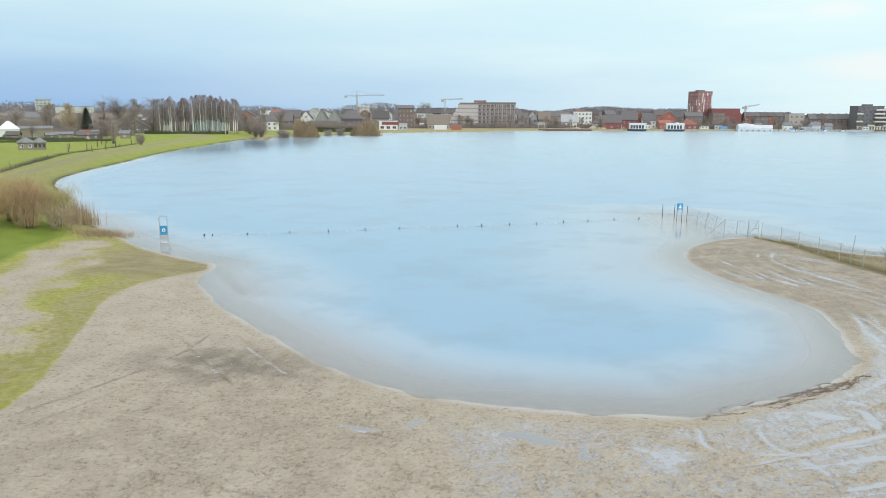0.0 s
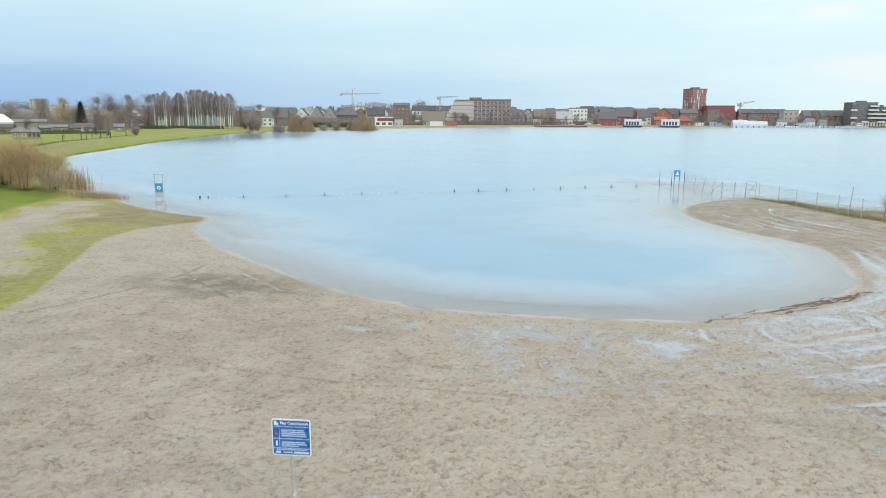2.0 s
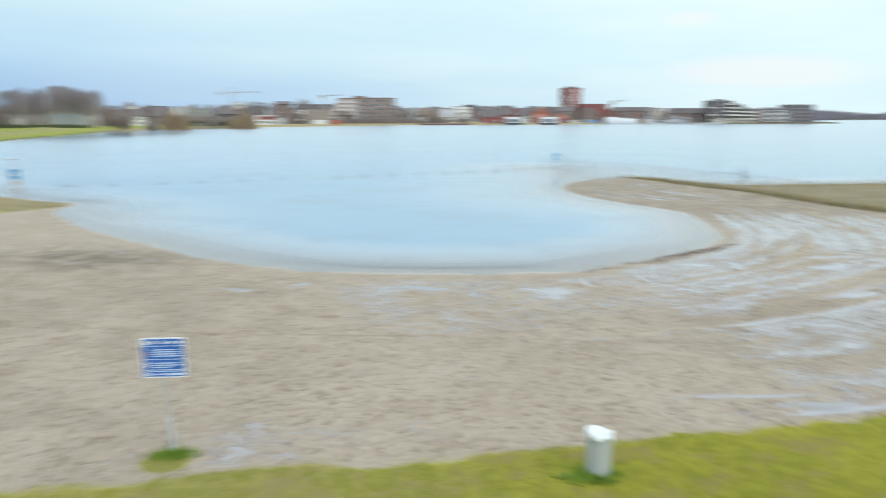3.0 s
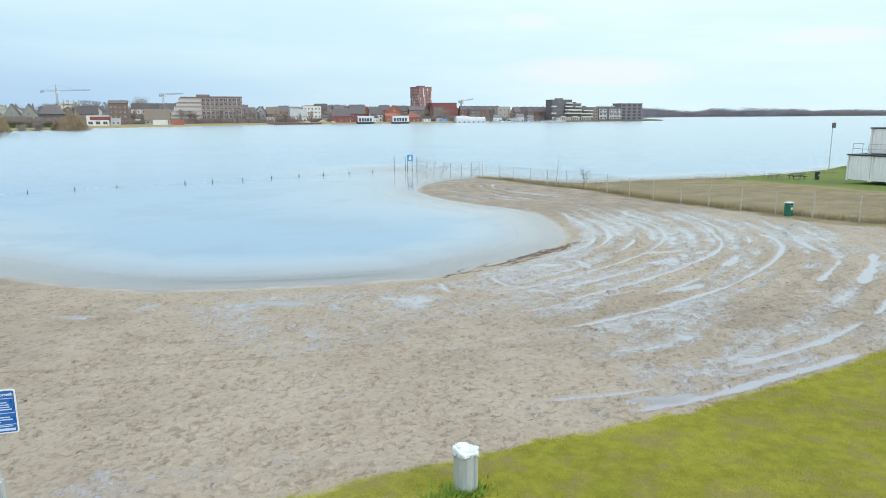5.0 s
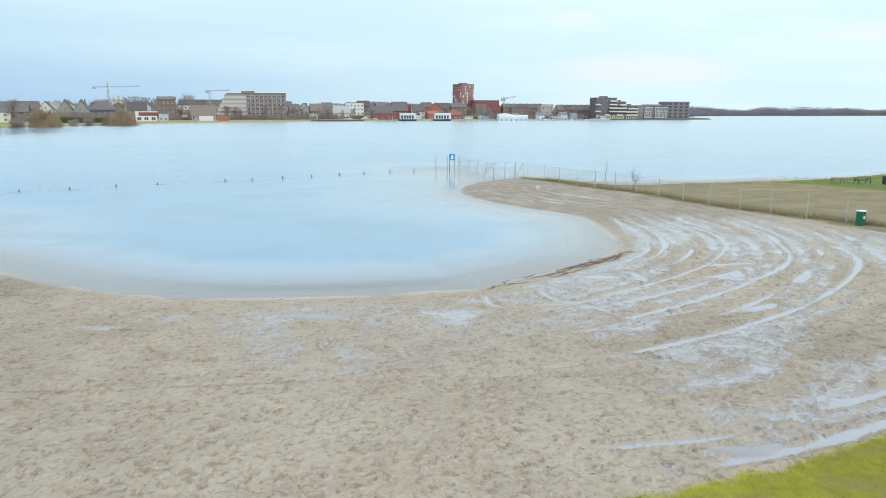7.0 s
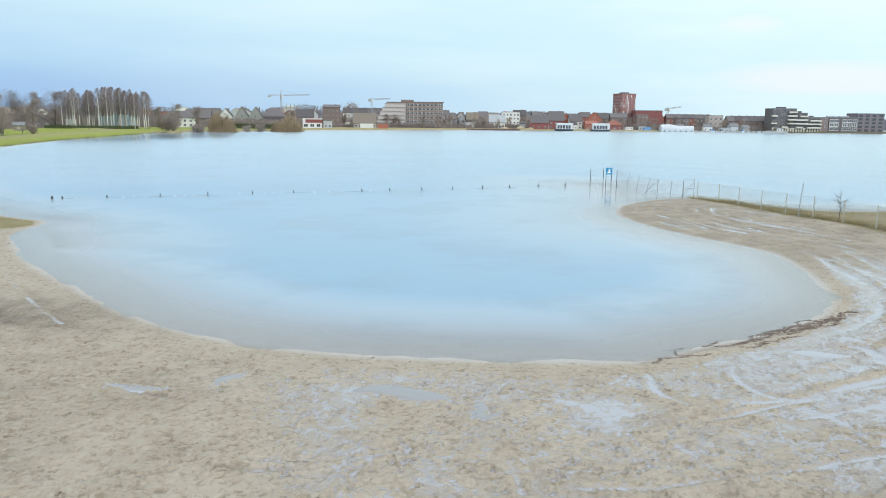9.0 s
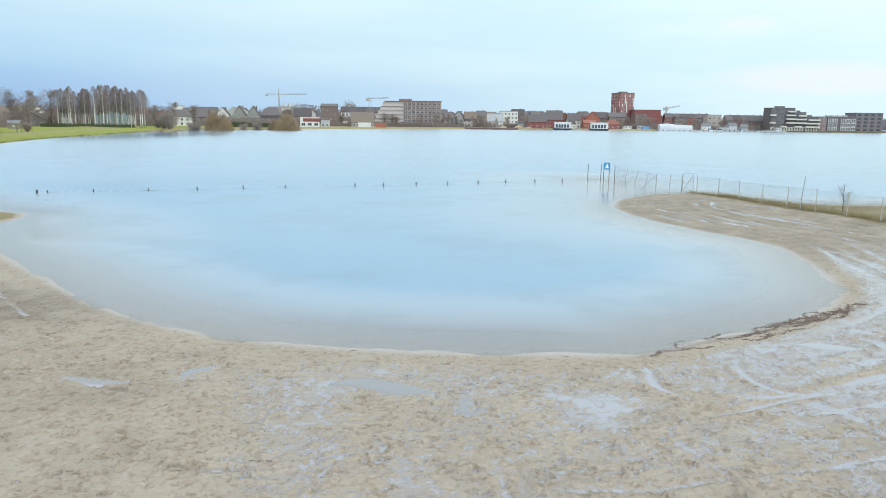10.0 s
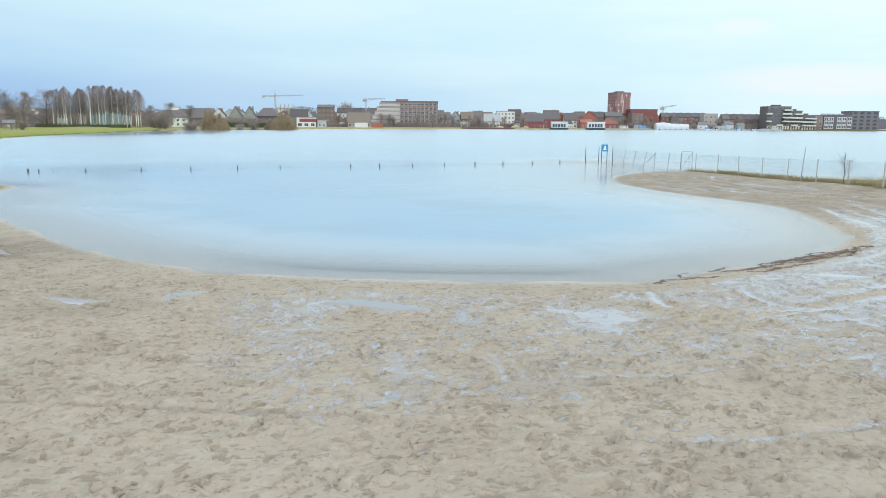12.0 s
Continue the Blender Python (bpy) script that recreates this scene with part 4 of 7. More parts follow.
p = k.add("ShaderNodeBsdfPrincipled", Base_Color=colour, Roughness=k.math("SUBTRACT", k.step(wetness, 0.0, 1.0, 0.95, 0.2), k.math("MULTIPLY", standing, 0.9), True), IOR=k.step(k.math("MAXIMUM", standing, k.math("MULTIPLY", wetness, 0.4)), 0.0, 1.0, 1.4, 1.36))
flatten = k.math("MULTIPLY", k.step(fill, -0.035, -0.005, 1.0, 0.0), k.step(pool, -0.10, -0.03, 1.0, 0.0))
relief = k.math("SUBTRACT", k.math("ADD", k.math("MULTIPLY", n_print, 0.20), k.math("ADD", k.math("MULTIPLY", n_toe, 0.07), k.math("MULTIPLY", n_fine, 0.03))), k.math("MULTIPLY", k.math("MULTIPLY", dent, dryness), 0.06))
relief = k.math("MULTIPLY", relief, k.step(wetness, 0.2, 1.0, 1.0, 0.55))
relief = k.math("ADD", k.math("MULTIPLY", k.math("SUBTRACT", relief, 0.14), flatten), k.math("SUBTRACT", 0.5, k.math("MULTIPLY", k.math("SUBTRACT", 1.0, flatten), 0.03)))
relief = k.mix(edge, k.math("ADD", k.math("MULTIPLY", g_tiny, 0.5), k.math("MULTIPLY", g_small, 0.6)), relief)
k.link(k.bump(relief, 1.0, 0.22), p.inputs["Normal"])
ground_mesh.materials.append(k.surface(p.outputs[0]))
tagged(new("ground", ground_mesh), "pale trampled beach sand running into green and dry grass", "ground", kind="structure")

# water: clear over the shallow sand, blue-grey where it deepens
water_z = np.zeros(len(PX))
water_mesh, used = sheet("water", PX, PY, water_z, len(GX), len(GY), keep=lambda q: PD[q].min(1) < 1.5)
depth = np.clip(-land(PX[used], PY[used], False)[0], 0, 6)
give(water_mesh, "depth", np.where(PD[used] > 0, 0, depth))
calm = np.exp(-((np.hypot(PX[used] + 108, (PY[used] - 290) * 0.55) / 42) ** 2)) + 0.8 * (1 - sstep(np.hypot(PX[used] * 0.9, PY[used] - 52), 30, 60))
give(water_mesh, "calm", np.clip(calm, 0, 1))
k = Nodes("lake_water")
ripple = k.math("ADD", k.math("MULTIPLY", k.noise(1.7, 3, 0.6, stretch=(0.6, 1.0, 1.0)), 0.6), k.math("MULTIPLY", k.noise(7.0, 2, 0.5), 0.2))
gust = k.step(k.noise(0.03, 4, 0.6, stretch=(0.6, 1.0, 1.0)), 0.35, 0.65, 0.6, 1.0)
chop = k.math("MULTIPLY", gust, k.step(k.attr("calm"), 0.0, 1.0, 1.0, 0.12))
wave = k.bump(k.math("MULTIPLY", ripple, chop), 0.4, 0.08)
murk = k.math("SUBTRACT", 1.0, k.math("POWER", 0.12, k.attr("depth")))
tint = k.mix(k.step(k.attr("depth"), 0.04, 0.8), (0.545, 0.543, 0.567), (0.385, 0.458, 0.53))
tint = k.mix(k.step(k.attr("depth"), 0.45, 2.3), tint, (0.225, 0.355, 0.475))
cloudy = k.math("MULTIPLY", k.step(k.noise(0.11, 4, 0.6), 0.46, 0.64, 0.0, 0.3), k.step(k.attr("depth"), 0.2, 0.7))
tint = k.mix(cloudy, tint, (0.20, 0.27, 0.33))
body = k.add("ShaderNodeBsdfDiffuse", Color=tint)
clear = k.add("ShaderNodeBsdfTransparent", Color=(0.97, 0.98, 0.985, 1))
inner = k.t.nodes.new("ShaderNodeMixShader")
k.put(inner.inputs[0], murk)
k.link(clear.outputs[0], inner.inputs[1])
k.link(body.outputs[0], inner.inputs[2])
shine = k.add("ShaderNodeBsdfGlossy", Color=(1, 1, 1, 1), Roughness=k.step(k.attr("calm"), 0.0, 1.0, 0.24, 0.10), Normal=wave)
fres = k.add("ShaderNodeFresnel", IOR=1.36, Normal=wave)
top = k.t.nodes.new("ShaderNodeMixShader")
k.put(top.inputs[0], k.math("MULTIPLY", fres.outputs[0], k.step(k.attr("calm"), 0.0, 1.0, 0.76, 0.9)))
k.link(inner.outputs[0], top.inputs[1])
k.link(shine.outputs[0], top.inputs[2])
water_mesh.materials.append(k.surface(top.outputs[0]))
water = tagged(new("water", water_mesh), "calm pale blue lake water, clear over the shallow sand", "lake", kind="structure")
# ---- tools for things ----
class Build:
    """Vertices and faces of one mesh."""

    def __init__(self):
        self.v, self.f = [], []

    def quad(self, a, b, c, d):
        n = len(self.v)
        self.v += [a, b, c, d]
        self.f.append((n, n + 1, n + 2, n + 3))

    def tri(self, a, b, c):
        n = len(self.v)
        self.v += [a, b, c]
        self.f.append((n, n + 1, n + 2))

    def box(self, x0, x1, y0, y1, z0, z1, ch=0.0):
        """A box; ch: how far its upright edges and top rim are chamfered."""
        if ch <= 0:
            n = len(self.v)
            self.v += [(x, y, z) for z in (z0, z1) for x, y in ((x0, y0), (x1, y0), (x1, y1), (x0, y1))]
            self.f += [tuple(n + i for i in q) for q in ((3, 2, 1, 0), (4, 5, 6, 7), (0, 1, 5, 4), (1, 2, 6, 5), (2, 3, 7, 6), (3, 0, 4, 7))]
            return
        ring = [(x0 + ch, y0), (x1 - ch, y0), (x1, y0 + ch), (x1, y1 - ch), (x1 - ch, y1), (x0 + ch, y1), (x0, y1 - ch), (x0, y0 + ch)]
        cx, cy = (x0 + x1) / 2, (y0 + y1) / 2
        inner = [(x - math.copysign(ch, x - cx), y - math.copysign(ch, y - cy)) for x, y in ring]
        self.loft([[(x, y, z0) for x, y in ring], [(x, y, z1 - ch) for x, y in ring], [(x, y, z1) for x, y in inner]])

    def loft(self, rings, close=True):
        n, k = len(self.v), len(rings[0])
        for r in rings:
            self.v += [tuple(p) for p in r]
        for j in range(len(rings) - 1):
            for i in range(k):
                a, b = n + j * k + i, n + j * k + (i + 1) % k
                self.f.append((a, b, b + k, a + k))
        if close:
            self.f.append(tuple(n + i for i in reversed(range(k))))
            self.f.append(tuple(n + (len(rings) - 1) * k + i for i in range(k)))

    def tube(self, pts, radii, sides=6):
        """A bar along pts, tapering with radii."""
        pts = [Vector(p) for p in pts]
        if not isinstance(radii, (list, tuple)):
            radii = [radii] * len(pts)
        rings = []
        for i, p in enumerate(pts):
            d = (pts[min(i + 1, len(pts) - 1)] - pts[max(i - 1, 0)]).normalized()
            u = d.cross(Vector((0, 0, 1)) if abs(d.z) < 0.9 else Vector((1, 0, 0))).normalized()
            w = d.cross(u)
            rings.append([p + (u * math.cos(a) + w * math.sin(a)) * radii[i] for a in [2 * math.pi * s / sides for s in range(sides)]])
        self.loft(rings)

    def prism(self, outline, y0, y1):
        """An outline in x and z, drawn out along y."""
        self.loft([[(x, y0, z) for x, z in outline], [(x, y1, z) for x, z in outline]])

    def plate(self, outline, z0, z1):
        """An outline in x and y, drawn out upwards."""
        self.loft([[(x, y, z0) for x, y in outline], [(x, y, z1) for x, y in outline]])

    def mesh(self, name, material, smooth=False):
        me = bpy.data.meshes.new(name)
        me.from_pydata([tuple(p) for p in self.v], [], self.f)
        if smooth:
            me.polygons.foreach_set("use_smooth", [True] * len(me.polygons))
        me.materials.append(material)
        me.update()
        return me


def part(name, shape, material, parent, label="", at=None, smooth=False):
    """One mesh object under a thing or a part. shape: a Build or a ready mesh."""
    me = shape if isinstance(shape, bpy.types.Mesh) else shape.mesh(name, material, smooth)
    ob = new(name, me)
    ob.parent = parent
    if at is not None:
        ob.matrix_basis = at
    return tagged(ob, label)


def thing(name, x, y, z=None, turn=0.0, label="", category="", group="", kind=""):
    """The empty base of a thing, standing on the ground."""
    ob = new(name)
    ob.empty_display_size = 0.2
    ob.matrix_basis = pose(x, y, ground_at(x, y) if z is None else z, 0, 0, turn)
    return tagged(ob, label, category, group, kind)


def lone(name, shape, material, x, y, z=None, turn=0.0, label="", category="", group="", kind="", smooth=False):
    """A thing of one mesh."""
    ob = new(name, shape.mesh(name, material, smooth))
    ob.matrix_basis = pose(x, y, ground_at(x, y) if z is None else z, 0, 0, turn)
    return tagged(ob, label, category, group, kind)


WINDOWS = {}


def window_meshes(w, h, frame="frame_white"):
    key = (round(w, 2), round(h, 2), frame)
    if key not in WINDOWS:
        f, p = Build(), Build()
        b = 0.09
        for x0, x1, z0, z1 in ((-w / 2, w / 2, 0, b), (-w / 2, w / 2, h - b, h), (-w / 2, -w / 2 + b, b, h - b), (w / 2 - b, w / 2, b, h - b), (-b / 2, b / 2, b, h - b)):
            f.box(x0, x1, -0.07, 0.02, z0, z1)
        p.box(-w / 2 + b, w / 2 - b, -0.03, 0.0, b, h - b)
        WINDOWS[key] = (f.mesh("window", M[frame]), p.mesh("pane", M["glass"]))
    return WINDOWS[key]


def windows(root, width, z0, floors, cols, fh, ww, wh, depth=0.0, sides=(0,), frame="frame_white", skip=0.0, rng=None):
    """Rows of windows on the front (0), left (1) and right (2) walls of a house as wide and deep as given."""
    frame_me, pane_me = window_meshes(ww, wh, frame)
    for side in sides:
        span = width if side == 0 else depth
        n = cols if side == 0 else max(1, int(cols * depth / width))
        for r in range(floors):
            for c in range(n):
                if skip and rng.random() < skip:
                    continue
                u = -span / 2 + span * (c + 0.5) / n
                z = z0 + r * fh
                at = pose(u, 0, z) if side == 0 else pose(-width / 2, depth / 2 - u, z, 0, 0, -90) if side == 1 else pose(width / 2, depth / 2 + u, z, 0, 0, 90)
                win = part("window", frame_me, None, root, at=at)
                part("pane", pane_me, None, win)


def house(x, y, w, d, eave, rise, wall, roof, style="gable", turn=0.0, floors=2, cols=3, label="", chimney=True, win=(1.3, 1.4), sides=(0,), frame="frame_white", name="house", group="houses along the far shore", z=None, door=True):
    """A house; its front stands at (x, y) and looks towards -y before the turn."""
    root = thing(name, x, y, z, turn, label, "house", group)
    b = Build()
    if style == "front_gable":
        b.prism([(-w / 2, -0.6), (w / 2, -0.6), (w / 2, eave), (0, eave + rise), (-w / 2, eave)], 0, d)
    elif style == "gable":
        b.loft([[(sx, yy, zz) for yy, zz in ((0, -0.6), (d, -0.6), (d, eave), (d / 2, eave + rise), (0, eave))] for sx in (-w / 2, w / 2)])
    else:
        b.box(-w / 2, w / 2, 0, d, -0.6, eave)
    part("wall", b, M[wall], root)
    r, o, th = Build(), 0.4, 0.25
    if style == "front_gable":
        k_ = rise / (w / 2)
        for s in (-1, 1):
            e, zz = s * (w / 2 + o), eave - o * k_
            r.prism([(0, eave + rise + 0.02), (e, zz + 0.02), (e, zz + th), (0, eave + rise + th)][:: 1 if s < 0 else -1], -o, d + o)
    elif style == "gable":
        k_ = rise / (d / 2)
        for s in (-1, 1):
            e, zz = d / 2 + s * (d / 2 + o), eave - o * k_
            pr = [(d / 2, eave + rise + 0.02), (e, zz + 0.02), (e, zz + th), (d / 2, eave + rise + th)]
            r.loft([[(sx, yy, zz2) for yy, zz2 in pr] for sx in (-w / 2 - o, w / 2 + o)])
    elif style == "hip":
        i = min(w, d) * 0.42
        r.loft([[(-w / 2 - o, -o, eave), (w / 2 + o, -o, eave), (w / 2 + o, d + o, eave), (-w / 2 - o, d + o, eave)],
                [(-w / 2 - o, -o, eave + 0.2), (w / 2 + o, -o, eave + 0.2), (w / 2 + o, d + o, eave + 0.2), (-w / 2 - o, d + o, eave + 0.2)],
                [(-w / 2 + i, i, eave + rise), (w / 2 - i, i, eave + rise), (w / 2 - i, d - i, eave + rise), (-w / 2 + i, d - i, eave + rise)]])
    else:
        for x0, x1, y0, y1 in ((-w / 2 - 0.1, w / 2 + 0.1, -0.1, 0.25), (-w / 2 - 0.1, w / 2 + 0.1, d - 0.25, d + 0.1), (-w / 2 - 0.1, -w / 2 + 0.25, 0.25, d - 0.25), (w / 2 - 0.25, w / 2 + 0.1, 0.25, d - 0.25)):
            r.box(x0, x1, y0, y1, eave + 0.002, eave + 0.35)
        r.box(-w / 2 + 0.25, w / 2 - 0.25, 0.25, d - 0.25, eave + 0.002, eave + 0.1)
    roof_ob = part("roof", r, M[roof], root)
    if chimney and style != "flat":
        c = Build()
        cx = w * 0.22
        top = eave + rise + (0.7 if style == "gable" else 0.3)
        c.box(cx - 0.4, cx + 0.4, d / 2 - 0.3, d / 2 + 0.3, eave + rise * 0.4, top)
        part("chimney", c, M["brick_brown"], roof_ob)
    fh = (eave - 0.4) / max(floors, 1)
    if floors and cols:
        windows(root, w, 0.75, floors, cols, fh, min(win[0], w / cols * 0.75), min(win[1], fh * 0.62), d, sides, frame)
    if style == "front_gable" and rise > 2.5:
        windows(root, w, eave + 0.3, 1, 1, 3, 1.2, 1.3, d, (0,), frame)
    return root


def rand(seed):
    return random.Random(seed)


def bare_tree(height, crown, seed, bark, twig, trunk_r=0.16, twigs=420, low=0.3, droop=0.0, width=0.07, stems=1, lean=0.05, reach=1.0):
    """Meshes of a leafless tree: trunk with limbs, and a crown of fine twigs."""
    rng = rand(seed)
    t, c = Build(), Build()
    tips = []
    for s in range(stems):
        a0 = rng.uniform(0, 6.28)
        off = 0 if stems == 1 else rng.uniform(0.1, 0.3) * crown
        pts, top = [], height * (1 if stems == 1 else rng.uniform(0.75, 1.0))
        tilt = lean if stems == 1 else rng.uniform(0.1, 0.35)
        for i in range(6):
            f = i / 5
            pts.append((math.cos(a0) * (off + tilt * top * f * f) + rng.uniform(-1, 1) * 0.02 * top * f, math.sin(a0) * (off + tilt * top * f * f) + rng.uniform(-1, 1) * 0.02 * top * f, top * f - 0.15))
        t.tube(pts, [trunk_r * (1.25 if i == 0 else 1) * (1 - 0.87 * i / 5) for i in range(6)], 6)
        for i in range(int(15 / stems) + 4):
            f = rng.uniform(low, 0.97)
            j = min(4, int(f * 5))
            base = Vector(pts[j]).lerp(Vector(pts[j + 1]), f * 5 - j)
            g = (f - low) / (1 - low)
            span = crown * reach * (0.35 + 0.65 * math.sin(math.pi * min(1, g * 0.85 + 0.12))) * rng.uniform(0.6, 1.0)
            az = rng.uniform(0, 6.28)
            rise_ = rng.uniform(0.3, 0.9) * (1 - droop)
            mid = base + Vector((math.cos(az) * span * 0.5, math.sin(az) * span * 0.5, span * rise_ * 0.6))
            end = base + Vector((math.cos(az) * span, math.sin(az) * span, span * (rise_ - droop * 0.5)))
            r0 = trunk_r * (0.42 - 0.3 * f)
            t.tube([base, mid, end], [max(r0, 0.02), max(r0 * 0.6, 0.015), 0.01], 4)
            tips += [(mid, span), (end, span), (base.lerp(mid, 0.6), span)]
        tips.append((Vector(pts[-1]), crown * 0.5))
    for i in range(twigs):
        p, span = tips[rng.randrange(len(tips))]
        p = p + Vector([max(-0.5, min(0.42, rng.gauss(0, 0.3))) * span for _ in range(3)])
        if p.z < 0.3:
            p.z = rng.uniform(0.1, 0.8)
        d = Vector((rng.uniform(-1, 1), rng.uniform(-1, 1), rng.uniform(0.0, 1.3) - 1.6 * droop)).normalized() * rng.uniform(0.25, 0.55) * max(span, 1.0)
        s = d.cross(Vector((rng.uniform(-1, 1), rng.uniform(-1, 1), 0.3))).normalized() * width * rng.uniform(0.6, 1.3)
        c.tri(p - s, p + s, p + d)
        d2 = d.lerp(Vector((d.y, -d.x, d.z)), 0.45) * 0.7
        c.tri(p + d * 0.3 - s * 0.6, p + d * 0.3 + s * 0.6, p + d * 0.3 + d2)
    return t.mesh("trunk", M[bark], True), c.mesh("crown", M[twig])


def birch(height, seed):
    """Meshes of a slim leafless birch with a tall hazy crown."""
    rng = rand(seed)
    t, c = Build(), Build()
    pts = [(rng.uniform(-1, 1) * 0.25 * i / 6, rng.uniform(-1, 1) * 0.25 * i / 6, height * i / 6 - 0.1) for i in range(7)]
    t.tube(pts, [0.34, 0.30, 0.27, 0.23, 0.18, 0.12, 0.03], 6)
    for i in range(14):
        f = rng.uniform(0.3, 0.9)
        a = rng.uniform(0, 6.28)
        r = 2.6 * (1 - f) ** 0.5 * rng.uniform(0.5, 1.0) + 0.3
        z = height * f
        t.tube([(0, 0, z), (math.cos(a) * r * 0.6, math.sin(a) * r * 0.6, z + r * 0.8), (math.cos(a) * r, math.sin(a) * r, z + r * 1.5)], [0.06, 0.04, 0.012], 4)
    for i in range(2700):
        f = 0.36 + 0.64 * rng.random() ** 0.85
        r = 3.5 * min(1.0, 2.6 * (1 - f) / 0.64) ** 0.7 * min(1.0, 0.25 + (f - 0.36) / 0.22) * math.sqrt(rng.random()) + 0.05
        a = rng.uniform(0, 6.28)
        p = Vector((math.cos(a) * r, math.sin(a) * r, height * f))
        d = Vector((math.cos(a) * rng.uniform(0, 0.7), math.sin(a) * rng.uniform(0, 0.7), rng.uniform(-0.3, 1.1))) * rng.uniform(0.6, 1.3)
        s = Vector((-math.sin(a) + rng.gauss(0, 0.5), math.cos(a) + rng.gauss(0, 0.5), 0)).normalized() * rng.uniform(0.03, 0.06)
        c.tri(p - s, p + s, p + d)
    return t.mesh("trunk", M["bark_birch"], True), c.mesh("crown", M["twig_birch"])


def willow(height, width, seed):
    """Meshes of a leafless weeping willow: short trunk, arching limbs, and a dome of hanging twigs."""
    rng = rand(seed)
    t, c = Build(), Build()
    t.tube([(0, 0, -0.2), (0.2, 0.1, height * 0.2), (0.1, 0.3, height * 0.42)], [0.6, 0.5, 0.4], 8)
    R = width / 2
    for i in range(16):
        a, r = i * 2.4, R * rng.uniform(0.25, 0.8)
        top = height * (0.96 - 0.45 * (r / R) ** 2)
        t.tube([(0.1, 0.3, height * 0.35), (math.cos(a) * r * 0.4, math.sin(a) * r * 0.4, top * 0.8), (math.cos(a) * r, math.sin(a) * r, top)], [0.26, 0.16, 0.05], 5)
    lumps = [(rng.uniform(0, 6.28), rng.uniform(0.2, 0.85) * R, rng.uniform(0.62, 1.08)) for _ in range(13)]
    for i in range(7000):
        a0, r0, k_ = lumps[rng.randrange(13)]
        x, y = math.cos(a0) * r0 + rng.gauss(0, 0.22) * R, math.sin(a0) * r0 + rng.gauss(0, 0.22) * R
        r = math.hypot(x, y)
        if r > R * 1.02:
            continue
        top = height * k_ * (1 - 0.5 * (r / R) ** 2.2) * rng.uniform(0.45, 1.0)
        fall = min(top - 0.2, height * rng.uniform(0.12, 0.4))
        p, q = Vector((x, y, top)), Vector((x * 1.06 + rng.gauss(0, 0.25), y * 1.06 + rng.gauss(0, 0.25), top - fall))
        s_ = Vector((rng.uniform(-1, 1), rng.uniform(-1, 1), 0)).normalized() * rng.uniform(0.018, 0.045)
        c.tri(p - s_, p + s_, q)
        if rng.random() < 0.45:
            c.tri(p - s_, p + s_, p + Vector((rng.gauss(0, 0.5), rng.gauss(0, 0.5), rng.uniform(0.2, 1.1))))
    return t.mesh("trunk", M["bark_grey"], True), c.mesh("crown", M["twig_dome"])


def plant(meshes, x, y, turn, scale, label, name="tree", group="", z=None, category="tree"):
    root = thing(name, x, y, z, turn, label, category, group)
    root.scale = (scale, scale, scale)
    part("trunk", meshes[0], None, root)
    part("crown", meshes[1], None, root)
    return root


def thicket(line, height, depth, count, seed, size, flat=1.1, swell=0.35):
    """A mesh of many small leafless clumps along a line: a far wood, a hedge or scrub."""
    rng = rand(seed)
    pts = [Vector((*p, 0)) for p in line]
    lens = [(b - a).length for a, b in zip(pts[:-1], pts[1:])]
    total = sum(lens)
    waves = [(rng.uniform(0.5, 2.2) / (height * 2.2), rng.uniform(0, 6.28)) for _ in range(4)]
    b = Build()
    for _ in range(count):
        s = rng.uniform(0, total)
        here = s
        k_ = 0
        while k_ < len(lens) - 1 and s > lens[k_]:
            s -= lens[k_]
            k_ += 1
        p = pts[k_].lerp(pts[k_ + 1], s / lens[k_])
        side = (pts[k_ + 1] - pts[k_]).normalized()
        p = p + Vector((-side.y, side.x, 0)) * rng.uniform(0, depth)
        tall = height * (1 - swell + swell * (0.5 + 0.5 * sum(math.sin(here * w * 6.28 / 6 + q) for w, q in waves) / 2))
        zz = 0.9 * tall * rng.random() ** flat
        c = Vector((p.x, p.y, zz))
        for _ in range(9):
            o = Vector((rng.gauss(0, 0.5), rng.gauss(0, 0.3), rng.gauss(-0.05, 0.16))) * size
            d = Vector((rng.uniform(-0.6, 0.6), rng.uniform(-0.4, 0.4), rng.uniform(0.0, 1.0))) * size * 0.42
            e = Vector((rng.uniform(-1, 1), rng.uniform(-1, 1) * 0.5, rng.uniform(-0.4, 0.4))) * size * 0.16
            q = c + o
            if q.z > 0.0:
                b.tri(q - e, q + e, q + d)
    # dense undergrowth: ragged upright sprays along the middle of the strip
    here = 0.0
    for a, c, ln in zip(pts[:-1], pts[1:], lens):
        side = (c - a).normalized()
        across = Vector((-side.y, side.x, 0))
        u = 0.0
        while u < ln:
            step = size * rng.uniform(0.35, 0.8)
            tall = height * (1 - swell + swell * (0.5 + 0.5 * sum(math.sin((here + u) * w * 6.28 / 6 + q) for w, q in waves) / 2))
            for f in (0.25, 0.6):
                p = a + side * u + across * (depth * f + rng.uniform(-0.1, 0.1) * depth)
                h1, h2 = tall * rng.uniform(0.42, 0.66), tall * rng.uniform(0.42, 0.66)
                q = p + side * step * 1.6
                b.quad(p, q, (q.x, q.y, h1), (p.x, p.y, h2))
                b.tri((p.x, p.y, h2), (q.x, q.y, h1), ((p.x + q.x) / 2, (p.y + q.y) / 2, max(h1, h2) + tall * rng.uniform(0.04, 0.16)))
            u += step
        here += ln
    return b


